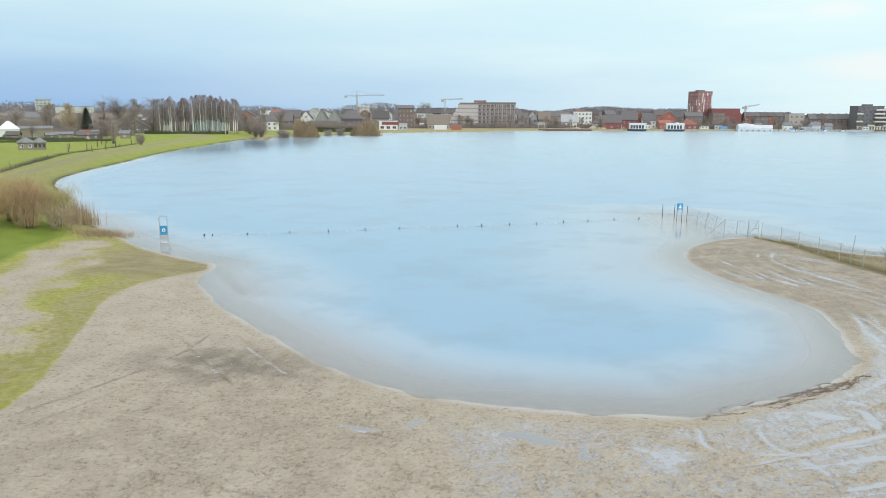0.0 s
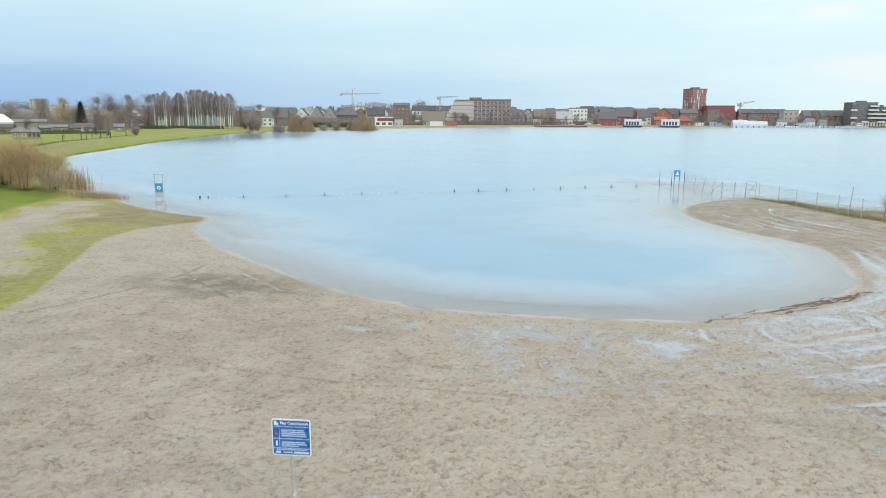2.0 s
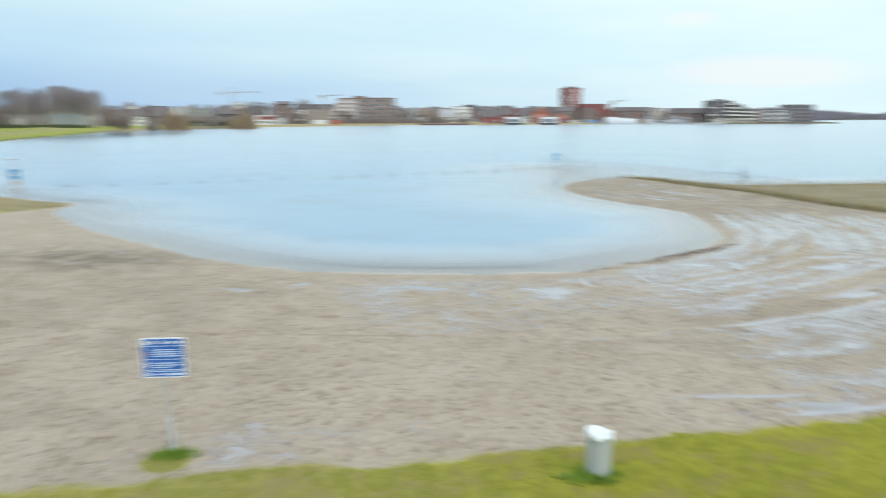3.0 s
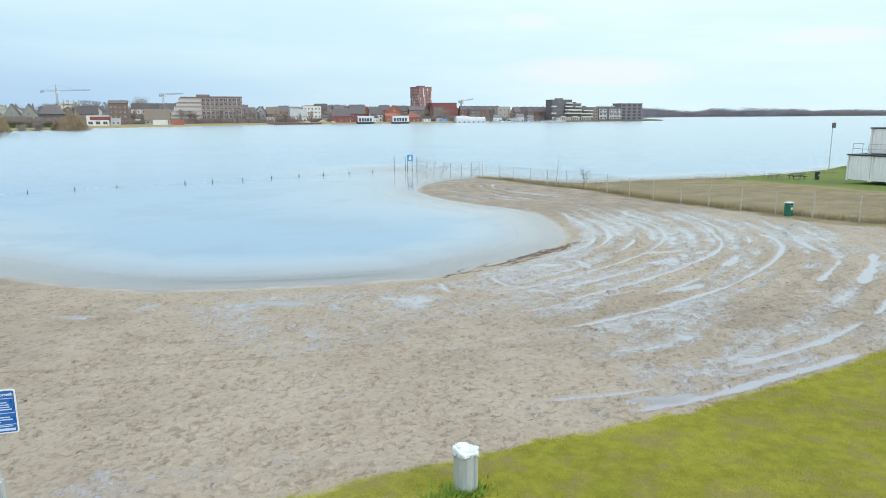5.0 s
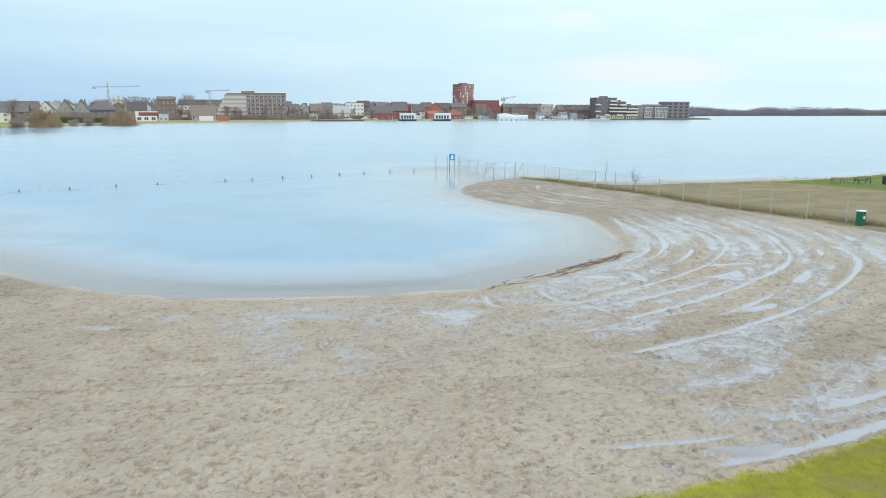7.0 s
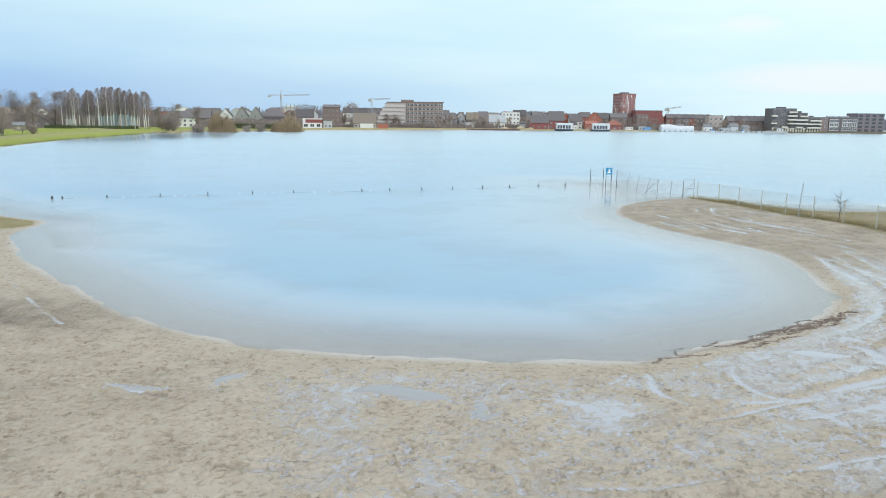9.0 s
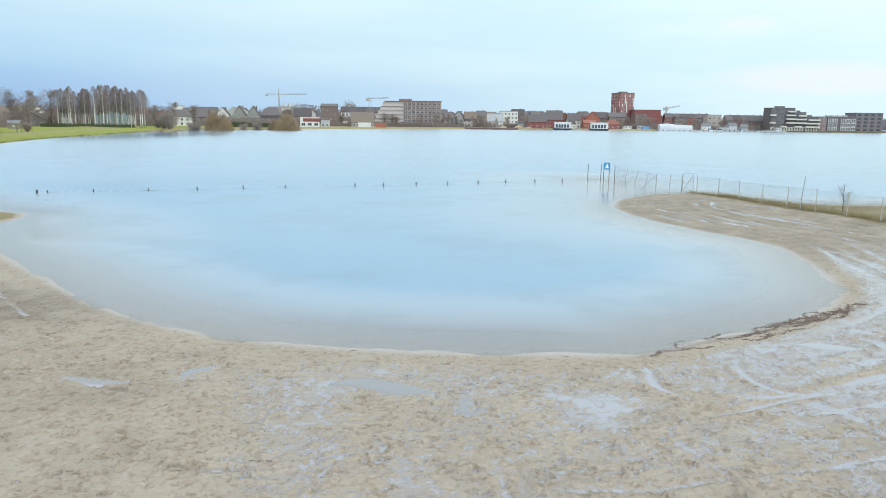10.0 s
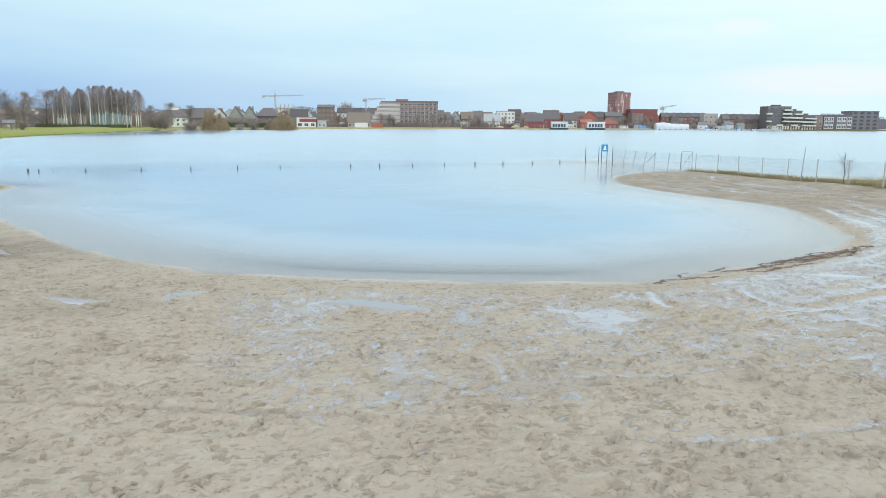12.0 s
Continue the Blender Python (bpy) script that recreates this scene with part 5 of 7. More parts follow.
def blades(spots, height, width, seed, lean=0.4):
    """Grass blades or reeds at (x, y, z) spots."""
    rng = rand(seed)
    b = Build()
    for x, y, z in spots:
        h = height * rng.uniform(0.5, 1.2)
        a = rng.uniform(0, 6.28)
        c, s = math.cos(a), math.sin(a)
        lx, ly = rng.gauss(0, lean) * h, rng.gauss(0, lean) * h
        w = width * rng.uniform(0.6, 1.3)
        b.tri((x - c * w, y - s * w, z - 0.02), (x + c * w, y + s * w, z - 0.02), (x + lx, y + ly, z + h))
    return b
# ---- the town across the lake ----
SHORE_Z = 0.9


def facade_block(name, x, y, w, d, h, turn, wall, floors, cols, label, sides=(0,), win=(1.6, 1.5), frame="frame_white", bands=None, z=None):
    root = thing(name, x, y, z, turn, label, "apartment building", "buildings along the far shore")
    b = Build()
    b.box(-w / 2, w / 2, 0, d, -0.6, h)
    part("wall", b, M[wall], root)
    r = Build()
    r.box(-w / 2 - 0.15, w / 2 + 0.15, -0.15, d + 0.15, h + 0.002, h + 0.45)
    roof = part("roof", r, M["roof_felt"], root)
    fh = h / floors
    if bands:
        for i in range(floors):
            s = Build()
            s.box(-w / 2 - 0.12, w / 2 + 0.12, -0.12, -0.004, i * fh + fh * 0.62, i * fh + fh)
            part("band", s, M[bands], root)
    if cols:
        windows(root, w, fh * 0.22, floors, cols, fh, min(win[0], w / cols * 0.8), min(win[1], fh * 0.6), d, sides, frame)
    return root, roof


# office block with stepped pale bands and a gridded brick wing
office = thing("office_building", -12, 577, SHORE_Z, 0, "long six-storey office with pale bands and a brown gridded wing", "office building", "buildings along the far shore")
office.scale = (1, 1, 0.95)
for i in range(6):
    b, g, x0 = Build(), Build(), -24.5 + 1.75 * i
    z0 = i * 3.35
    b.box(x0, 0.5, 0, 26, z0 - (0.6 if i == 0 else 0), z0 + 2.1)
    part("band", b, M["band"], office)
    g.box(x0 + 0.3, 0.5, 0.35, 26, z0 + 2.1, z0 + 3.35)
    part("window_strip", g, M["brick_buff"] if i != 0 else M["grey_wall"], office)
b = Build()
b.box(-14.2, 0.5, 0.3, 26, 20.1, 21.0)
part("roof_edge", b, M["brick_brown"], office)
wing = Build()
wing.box(0.5, 30.5, 0, 26, -0.6, 20.3)
part("wing", wing, M["brick_brown"], office, "brown brick wing with a pale grid")
b = Build()
b.box(0.3, 30.8, -0.2, 26.2, 20.304, 21.3)
part("parapet", b, M["brick_brown"], office)
b = Build()
b.box(-3, 7, 8, 18, 21.31, 23.0)
part("penthouse", b, M["brick_brown"], office)
fr, pn = window_meshes(2.3, 1.7)
for r in range(6):
    for c in range(9):
        w_ob = part("window", fr, None, office, at=pose(2.3 + 3.25 * c, 0, 0.9 + r * 3.35))
        part("pane", pn, None, w_ob)
for c in range(10):
    b = Build()
    b.box(0.6 + 3.25 * c - 0.2, 0.6 + 3.25 * c + 0.2, -0.3, -0.002, 0, 20.2)
    part("pilaster", b, M["brick_buff"], office)

# brick tower
tower, tower_roof = facade_block("tower_block", 187.5, 651, 14.6, 14.6, 31.0, 18, "tower_brick", 11, 0, "tall red-brown brick tower with white window strips")
pick = rand(19)
fr, pn = window_meshes(1.3, 1.5)
for at in (pose(0, 0, 0), pose(-7.3, 7.3, 0, 0, 0, -90)):
    for c in range(5):
        u = -7.3 + 14.6 * (c + 0.5) / 5
        b = Build()
        b.box(u - 0.95, u + 0.95, -0.12, -0.004, 1.5, 30.4)
        bay = part("bay_strip", b, M["tower_brick"], tower, at=at)
        r = 0
        while r < 10:
            n = pick.choice((1, 1, 2, 3))
            if pick.random() < 0.5:
                b = Build()
                v = pick.choice((-1.05, 0.35))
                b.box(u + v, u + v + 0.75, -0.4, -0.124, 1.9 + r * 2.85, 1.9 + min(r + n, 10) * 2.85 - 0.3)
                part("white_panel", b, M["white_wall"], bay)
            r += n
        for r in range(10):
            part("window", fr, None, bay, at=pose(u, -0.12, 2.3 + r * 2.85))
            part("pane", pn, None, bay, at=pose(u, -0.12, 2.3 + r * 2.85))
b = Build()
b.box(-3.5, 2.5, 4, 10, 31.46, 32.6)
part("roof_house", b, M["brick_dark"], tower_roof)
facade_block("apartment_block", 203, 640, 24, 16, 16.2, 0, "red_paint", 5, 0, "windowless red block with a flat roof")
facade_block("apartment_block", 195, 632, 10, 12, 12.5, 0, "brick_brown", 4, 3, "brown brick block beside the red one", frame="frame_white")

# stepped flats at the water: x, width, height, storeys, window columns, balconies as (storey, from, to)
for x, w, h, floors, cols, decks in ((304.5, 20, 18.6, 6, 7, ((2, -11.0, -6.5), (4, -11.0, -6.5), (1, -2, 3), (3, 2.5, 10.2), (4, 2.5, 10.2), (5, 3.5, 10.2), (2, 2.5, 10.2))), (319.3, 9.6, 15.2, 5, 3, ((1, -4.8, 1), (2, -4.8, 4.8), (3, -4.8, 4.8), (4, -2, 4.8))), (329.6, 11, 11.6, 4, 4, ((1, -5.5, 6.2), (2, -5.5, 6.2), (3, -3.5, 6.2)))):
    root, _ = facade_block("stepped_flats", x, 600, w, 14, h, 0, "flats_dark", floors, cols, "dark stepped flats with pale balconies at the water", win=(1.7, 2.2), frame="brick_buff")
    fh = h / floors
    for i, x0, x1 in decks:
        b = Build()
        b.box(x0, x1, -2.0, -0.15, i * fh - 0.2, i * fh)
        b.box(x0, x1, -2.0, -1.85, i * fh, i * fh + 1.05)
        b.box(x0, x0 + 0.15, -1.85, -0.15, i * fh, i * fh + 1.05)
        b.box(x1 - 0.15, x1, -1.85, -0.15, i * fh, i * fh + 1.05)
        part("balcony", b, M["cream"], root, "pale balcony with a solid parapet")
    b = Build()
    b.box(-w / 2, w / 2, -0.35, -0.18, 2.5, 3.1)
    part("ground_floor_band", b, M["cream"], root)
    for c in range(int(w / 2.2)):
        b = Build()
        b.box(-w / 2 + 0.2 + 2.2 * c, -w / 2 + 1.5 + 2.2 * c, -0.4, -0.18, 0, 2.5)
        part("pier", b, M["cream"], root)
    b = Build()
    b.box(-w * 0.2, w * 0.12, 3, 8, h + 0.46, h + 1.7)
    part("roof_house", b, M["flats_dark"], root)
facade_block("apartment_block", 339, 602, 9, 14, 11.8, 0, "brick_brown", 4, 2, "brown brick flats with tall white windows", win=(1.6, 2.0))
flats, _ = facade_block("apartment_block", 356, 602, 24, 14, 11.9, 0, "brick_dark", 4, 0, "dark flats with large white-framed windows at the water")
for r in range(3):
    for u in (-9.6, -5.4, 1.4, 5.6, 10.2):
        b = Build()
        b.box(u - 1.85, u + 1.85, -0.12, -0.004, 0.9 + 3.4 * r, 3.7 + 3.4 * r)
        frame_ob = part("window", b, M["white_wall"], flats, "broad white window surround")
        for v in (-0.95, 0.75):
            b = Build()
            b.box(u + v - 0.55, u + v + 0.75, -0.15, -0.124, 1.3 + 3.4 * r, 3.3 + 3.4 * r)
            part("pane", b, M["glass"], frame_ob)
facade_block("apartment_block", 379.5, 602, 23, 16, 15.3, 0, "brick_dark", 5, 4, "dark brick block with deep loggias", win=(3.2, 2.0), frame="dark_trim")
b = Build()
for c in range(4):
    b.box(345 + 5 * c, 348 + 5 * c, 606, 609, 12.4, 13.4)
lone("roof_plant", b, M["grey_wall"], 0, 0, SHORE_Z, 0, "pale plant boxes on the flat roof", "roof plant")

# houses, from west to east
H = house
H(-150, 462, 17, 9, 5.6, 4.6, "white_wall", "tiles_dark", "hip", 10, 2, 5, "white villa with a dark hipped roof", win=(1.5, 1.5))
H(-168, 520, 6.5, 8, 13.0, 0, "white_wall", "roof_felt", "flat", 8, 3, 2, "white flat-roofed house behind the villa")
H(-150, 500, 16, 9, 6, 5.5, "brick_brown", "tiles_dark", "gable", 10, 2, 4, "brown brick house with a dark tiled roof")
H(-160, 560, 15, 9, 8, 5.0, "brick_brown", "tiles_dark", "gable", 8, 2, 4, "brown brick house with a steep dark roof")
H(-136, 516, 8.5, 10, 7.5, 5.0, "white_wall", "tiles_dark", "front_gable", 8, 2, 2, "white gabled house with a dark roof")
for gx in (-124.5, -114.8):
    H(gx, 516, 9.3, 12, 6.6, 7.2, "olive_render", "tiles_dark", "front_gable", 8, 2, 4, "grey-green house with a steep gable in a twin pair", win=(1.7, 1.9))
H(-104, 524, 15.5, 11, 7.2, 6.0, "brick_dark", "tiles_dark", "hip", 6, 2, 4, "dark grey house with a dark pyramid roof")
H(-88, 560, 13, 10, 7.5, 5.5, "brick_brown", "tiles_dark", "gable", 6, 2, 4, "brown house with a dark roof among trees")
rw = H(-72.5, 497, 12.8, 9, 6.4, 0, "white_wall", "roof_felt", "flat", 4, 1, 3, "modern white house with a red upper floor", win=(2.6, 1.9))
b = Build()
b.box(-4.5, 6.5, -0.15, 9, 3.5, 5.7)
part("upper_floor", b, M["red_paint"], rw, "red-clad upper storey")
H(-62.5, 500, 5.5, 7, 4.6, 0, "grey_wall", "roof_felt", "flat", 4, 1, 2, "low grey annex beside the white house")
H(-75, 618, 13.5, 12, 15.6, 2.2, "brick_brown", "tiles_dark", "gable", 3, 4, 4, "tall brown brick block with a shallow roof")
for i in range(5):
    H(-64 + 7.3 * i, 640, 7.2, 10, 11.5, 4.2, ("white_wall", "grey_wall", "brick_brown", "white_wall", "brick_buff")[i], "tiles_dark", "gable", 2, 3, 2, "terraced town house with a dark roof and chimney", win=(1.4, 1.8))
H(-40, 533, 16, 12, 3.4, 7.0, "brick_buff", "thatch", "gable", 2, 1, 5, "buff farmhouse under a big brown thatched roof", win=(1.8, 1.6))
for i, (x, y, w, e, r, wall, roof, style, f, c) in enumerate((
        (26, 612, 8, 7.5, 4.6, "brick_dark", "tiles_dark", "gable", 2, 3), (34.5, 618, 8.5, 8, 5, "grey_wall", "tiles_dark", "front_gable", 2, 2), (44, 606, 10, 7, 5.5, "brick_brown", "thatch", "gable", 2, 3),
        (53, 614, 8, 9.5, 4, "brick_buff", "tiles_dark", "gable", 3, 3), (62.5, 586, 12.8, 5.2, 5.6, "white_wall", "grey_wall", "gable", 1, 5), (61, 622, 11, 12.6, 0, "brick_buff", "roof_felt", "flat", 4, 3),
        (77.5, 618, 15, 13.3, 0, "white_wall", "roof_felt", "flat", 4, 5), (88, 640, 11, 11, 4.5, "brick_brown", "tiles_dark", "gable", 3, 3), (93.5, 567, 14.5, 5.2, 5.4, "red_paint", "tiles_dark", "gable", 1, 3),
        (111, 588, 12.4, 7.2, 6.9, "red_paint", "tiles_dark", "gable", 2, 3), (122, 606, 9, 7, 5.5, "orange_paint", "tiles_red", "front_gable", 2, 2), (129, 598, 10.5, 6.5, 5.6, "white_wall", "tiles_dark", "gable", 2, 3),
        (136, 572, 9, 4.6, 2.2, "orange_paint", "tiles_red", "gable", 1, 3), (142.5, 590, 11.2, 8.6, 5.0, "orange_paint", "tiles_red", "front_gable", 2, 3), (154, 612, 12, 9, 4.5, "brick_brown", "tiles_dark", "gable", 3, 3),
        (155, 573, 11.5, 3.6, 3.9, "red_paint", "tiles_red", "hip", 1, 3), (168, 610, 14, 10, 3.2, "brick_brown", "tiles_dark", "gable", 3, 4))):
    H(x, y, w, 9, e, r, wall, roof, style, rand(i).uniform(-8, 3), f, c,
      {"white_wall": "white-walled house near the far quay", "red_paint": "dark red barn-like house near the quay", "orange_paint": "orange-red house with a tiled roof", "grey_wall": "grey house with a dark roof",
       "brick_dark": "dark brick house among bare trees", "brick_buff": "buff brick town house", "brick_brown": "brown brick house with a dark roof"}[wall], win=(1.4, 1.5))
for i in range(6):
    H(223 + 6.6 * i, 640, 6.5, 9, 10.2, 3.2, "brick_red" if i % 3 == 0 else "brick_dark", "tiles_dark", "gable", 0, 3, 2, "brown terraced house in a long row", win=(1.3, 1.5))
H(251, 610, 12, 9, 12.4, 0, "brick_buff", "roof_felt", "flat", 0, 3, 3, "buff house with a flat roof at the marina", win=(1.6, 1.8))
for i in range(5):
    H(268.3 + 6.6 * i, 618, 6.5, 9, 8.2, 4.2, "brick_red" if i % 2 else "brick_brown", "tiles_dark", "gable", 0, 3, 2, "red-brown terraced house with white windows", win=(1.5, 1.3))
# roofs beyond the allotments
low = rand(47)
for i in range(15):
    H(-440 + 15 * i + low.uniform(-4, 4), 512 - 3.2 * i + low.uniform(-12, 10), low.uniform(8, 14), 9, low.uniform(4.5, 7.5), low.uniform(3, 4.5), low.choice(("brick_brown", "white_wall", "brick_buff", "grey_wall")), low.choice(("tiles_dark", "roof_felt", "thatch")),
      low.choice(("gable", "gable", "front_gable")), low.uniform(10, 45), 2, 3, "house with a pale roof beyond the allotments", group="houses beyond the allotments", win=(1.4, 1.3))
# small white and buff outbuildings along the quay
for i in range(26):
    H(-60 + 14.5 * i + low.uniform(-5, 5), 578 + 0.08 * i + low.uniform(0, 16), low.uniform(3.5, 8), 5, low.uniform(2.4, 4.6), low.choice((0, 1.2, 2.0)), low.choice(("white_wall", "white_wall", "brick_buff", "grey_wall", "grey_wall", "frame_white")), low.choice(("roof_felt", "tiles_dark", "grey_wall")),
      "gable" if i % 3 else "flat", low.uniform(-15, 15), 1, 2, "low outbuilding between quay and houses", chimney=False, name="outbuilding", group="outbuildings on the far quay", win=(1.1, 1.1))
# rows further back
back = rand(41)
for i in range(34):
    x = -330 + 17.5 * i + back.uniform(-4, 4)
    y = 700 + back.uniform(-20, 60)
    H(x, y, back.uniform(9, 15), 9, back.uniform(7.5, 11), back.uniform(3.5, 5.5), back.choice(("brick_brown", "brick_brown", "white_wall", "grey_wall", "brick_red", "brick_buff")), back.choice(("tiles_dark", "tiles_dark", "tiles_red")),
      back.choice(("gable", "gable", "front_gable")), back.uniform(-20, 20), 2, 3, "distant town house showing between trees and roofs", group="houses of the town behind", win=(1.4, 1.4))

# hotel and long hall far to the west
facade_block("apartment_block", -586, 900, 18, 14, 25.5, 30, "grey_wall", 8, 4, "pale tower of flats far across the polder", win=(2.2, 1.6))
facade_block("hall", -483, 800, 40, 20, 15.8, 30, "grey_wall", 1, 0, "long pale flat-roofed hall in the distance")

# allotment sheds and farm west of the dyke
H(-212, 300, 8, 8, 4.2, 3.6, "white_wall", "frame_white", "hip", 35, 1, 2, "white pavilion with a pointed white roof", chimney=False, name="pavilion", group="sheds in the allotments")
H(-207, 310, 14.5, 7, 4.4, 1.0, "planks", "roof_felt", "gable", 32, 1, 3, "long low weathered shed with a grey roof", chimney=False, name="shed", group="sheds in the allotments", win=(1.2, 1.0))
H(-151.2, 221.5, 4.6, 4.4, 2.3, 1.7, "planks", "roof_felt", "hip", 34, 1, 2, "weathered garden hut with a slate-grey hipped roof", chimney=False, name="garden_hut", group="sheds in the allotments", win=(0.9, 1.0))
H(-148.2, 224.2, 3.6, 4.0, 2.2, 1.7, "planks", "roof_felt", "hip", 34, 1, 3, "small weathered garden hut with a dark window front", chimney=False, name="garden_hut", group="sheds in the allotments", win=(0.8, 1.3), frame="dark_trim")
H(-161.5, 214, 4.5, 4, 2.3, 1.0, "grey_wall", "roof_felt", "gable", 34, 1, 1, "small grey shed at the field's edge", chimney=False, name="garden_hut", group="sheds in the allotments", win=(0.9, 1.0))
H(-201, 388, 17.5, 11, 3.0, 5.2, "brick_dark", "tiles_dark", "front_gable", 25, 1, 4, "broad dark farmhouse with a low gable", chimney=True, name="farmhouse", group="sheds in the allotments", win=(1.8, 1.4))
H(-192, 330, 9, 6, 2.6, 0.6, "brick_dark", "roof_felt", "gable", 30, 1, 2, "low dark shed beside the hedge", chimney=False, name="shed", group="sheds in the allotments", win=(1.0, 1.0))
H(-187, 300, 7, 5, 2.4, 0.8, "planks", "roof_felt", "gable", 30, 1, 2, "weathered plank shed in the allotments", chimney=False, name="shed", group="sheds in the allotments", win=(1.0, 1.0))
H(-226, 330, 9, 6, 3.2, 1.5, "brick_buff", "tiles_red", "gable", 30, 1, 2, "buff shed with a red roof", chimney=False, name="shed", group="sheds in the allotments", win=(1.0, 1.0))
H(-183.5, 393, 4.8, 4, 4.6, 0, "white_wall", "roof_felt", "flat", 22, 1, 2, "small white block behind the birches", name="shed", group="sheds in the allotments", win=(1.2, 1.2))
plot = rand(29)
for i in range(16):
    x, y = -236 + 4.6 * i + plot.uniform(-2, 2), 282 + plot.uniform(0, 44) + 0.5 * i
    kind_ = plot.choice(("planks", "brick_dark", "grey_wall", "white_wall", "brick_brown"))
    H(x, y, plot.uniform(2.6, 5.0), plot.uniform(2.4, 3.6), plot.uniform(1.9, 2.5), plot.uniform(0.5, 1.4), kind_, plot.choice(("roof_felt", "grey_wall", "tiles_dark", "tiles_red")), "gable", plot.uniform(10, 60), 1, 1,
      {"planks": "weathered plank shed among the allotments", "brick_dark": "dark stained shed among the allotments", "grey_wall": "grey shed among the allotments", "white_wall": "small white-walled shed among the allotments", "brick_brown": "brown shed among the allotments"}[kind_],
      chimney=False, name="shed", group="sheds in the allotments", win=(0.8, 0.8))
gl = thing("glass_building", -164, 404, None, 20, "blue glazed building behind the birch trunks", "office building", "sheds in the allotments")
b = Build()
b.box(-9.2, 9.2, 0, 12, -0.4, 12.0)
part("wall", b, M["blue_glass"], gl)
b = Build()
b.box(-9.5, 9.5, -0.3, 12.3, 12.004, 12.6)
part("roof", b, M["grey_wall"], gl)
for i in range(8):
    b = Build()
    b.box(-9.2 + 2.62 * i - 0.09, -9.2 + 2.62 * i + 0.09, -0.14, -0.004, 0, 12.0)
    part("mullion", b, M["frame_white"], gl)
for zz in (3.6, 7.6):
    b = Build()
    b.box(-9.2, 9.2, -0.2, -0.145, zz, zz + 0.35)
    part("rail", b, M["frame_white"], gl)


# cranes
def crane(x, y, mast, fore, aft, jib_z, colour, turn, label, raised=0.0):
    root = thing("tower_crane", x, y, SHORE_Z, turn, label, "crane", "cranes over the town")

    def lattice(a, b, s, n):
        m = Build()
        a, b = Vector(a), Vector(b)
        d = (b - a).normalized()
        u = d.cross(Vector((0, 1, 0)) if abs(d.y) < 0.9 else Vector((1, 0, 0))).normalized() * s
        w = d.cross(u).normalized() * s
        corner = [u + w, u - w, -u - w, -u + w]
        for c in corner:
            m.tube([a + c, b + c], 0.10, 4)
        for i in range(n):
            p, q = a.lerp(b, i / n), a.lerp(b, (i + 1) / n)
            for j in range(4):
                m.tube([p + corner[j], q + corner[(j + 1) % 4]], 0.07, 3)
        return m

    part("mast", lattice((0, 0, 0), (0, 0, jib_z), 0.55, 14), M[colour], root)
    part("jib", lattice((0, 0, jib_z), (fore, 0, jib_z + raised), 0.38, 14), M[colour], root)
    if aft:
        part("counter_jib", lattice((0, 0, jib_z), (-aft, 0, jib_z), 0.5, 5), M[colour], root)
        b = Build()
        b.box(-aft, -aft + 2.4, -0.8, 0.8, jib_z - 1.9, jib_z - 0.2)
        part("counterweight", b, M["concrete"], root)
    m = Build()
    m.tube([(0, 0, jib_z), (0, 0, mast)], [0.6, 0.15], 4)
    for e in ((fore * 0.62, jib_z + raised * 0.62), (-max(aft, 3) * 0.9, jib_z)):
        m.tube([(0, 0, mast), (e[0], 0, e[1])], 0.06, 3)
    part("tower_head", m, M[colour], root)
    b = Build()
    b.box(0.75, 2.2, -1.6, -0.2, jib_z - 2.4, jib_z - 0.2, 0.1)
    part("cab", b, M["white_wall"], root)
    return root


crane(-133, 700, 32.6, 27, 12.5, 27.5, "crane", 0, "reddish tower crane over a building site", 0.8)
crane(-42.5, 640, 24.2, 16.5, 3, 23.2, "grey_wall", 0, "grey building crane with a short jib", 0.8)
crane(219.5, 640, 19.6, 12, 2.5, 18.2, "crane", 0, "small pale crane beside the brown terraces", 2.0)
site = thing("building_site", -124.5, 700, SHORE_Z, 0, "concrete shell of a building under construction", "building", "buildings along the far shore")
for i in range(5):
    b = Build()
    b.box(-8.4, 8.4, 0, 12, i * 4.0, i * 4.0 + 0.4)
    part("floor_slab", b, M["concrete"], site)
    for j in range(5):
        b = Build()
        b.box(-8 + 4 * j - 0.3, -8 + 4 * j + 0.3, 0.3, 0.9, i * 4.0 + 0.4, i * 4.0 + 4.0)
        part("column", b, M["concrete"], site)
b = Build()
b.box(-6.4, 2.5, 1.2, 11, 0.4, 18)
part("core", b, M["white_wall"], site)

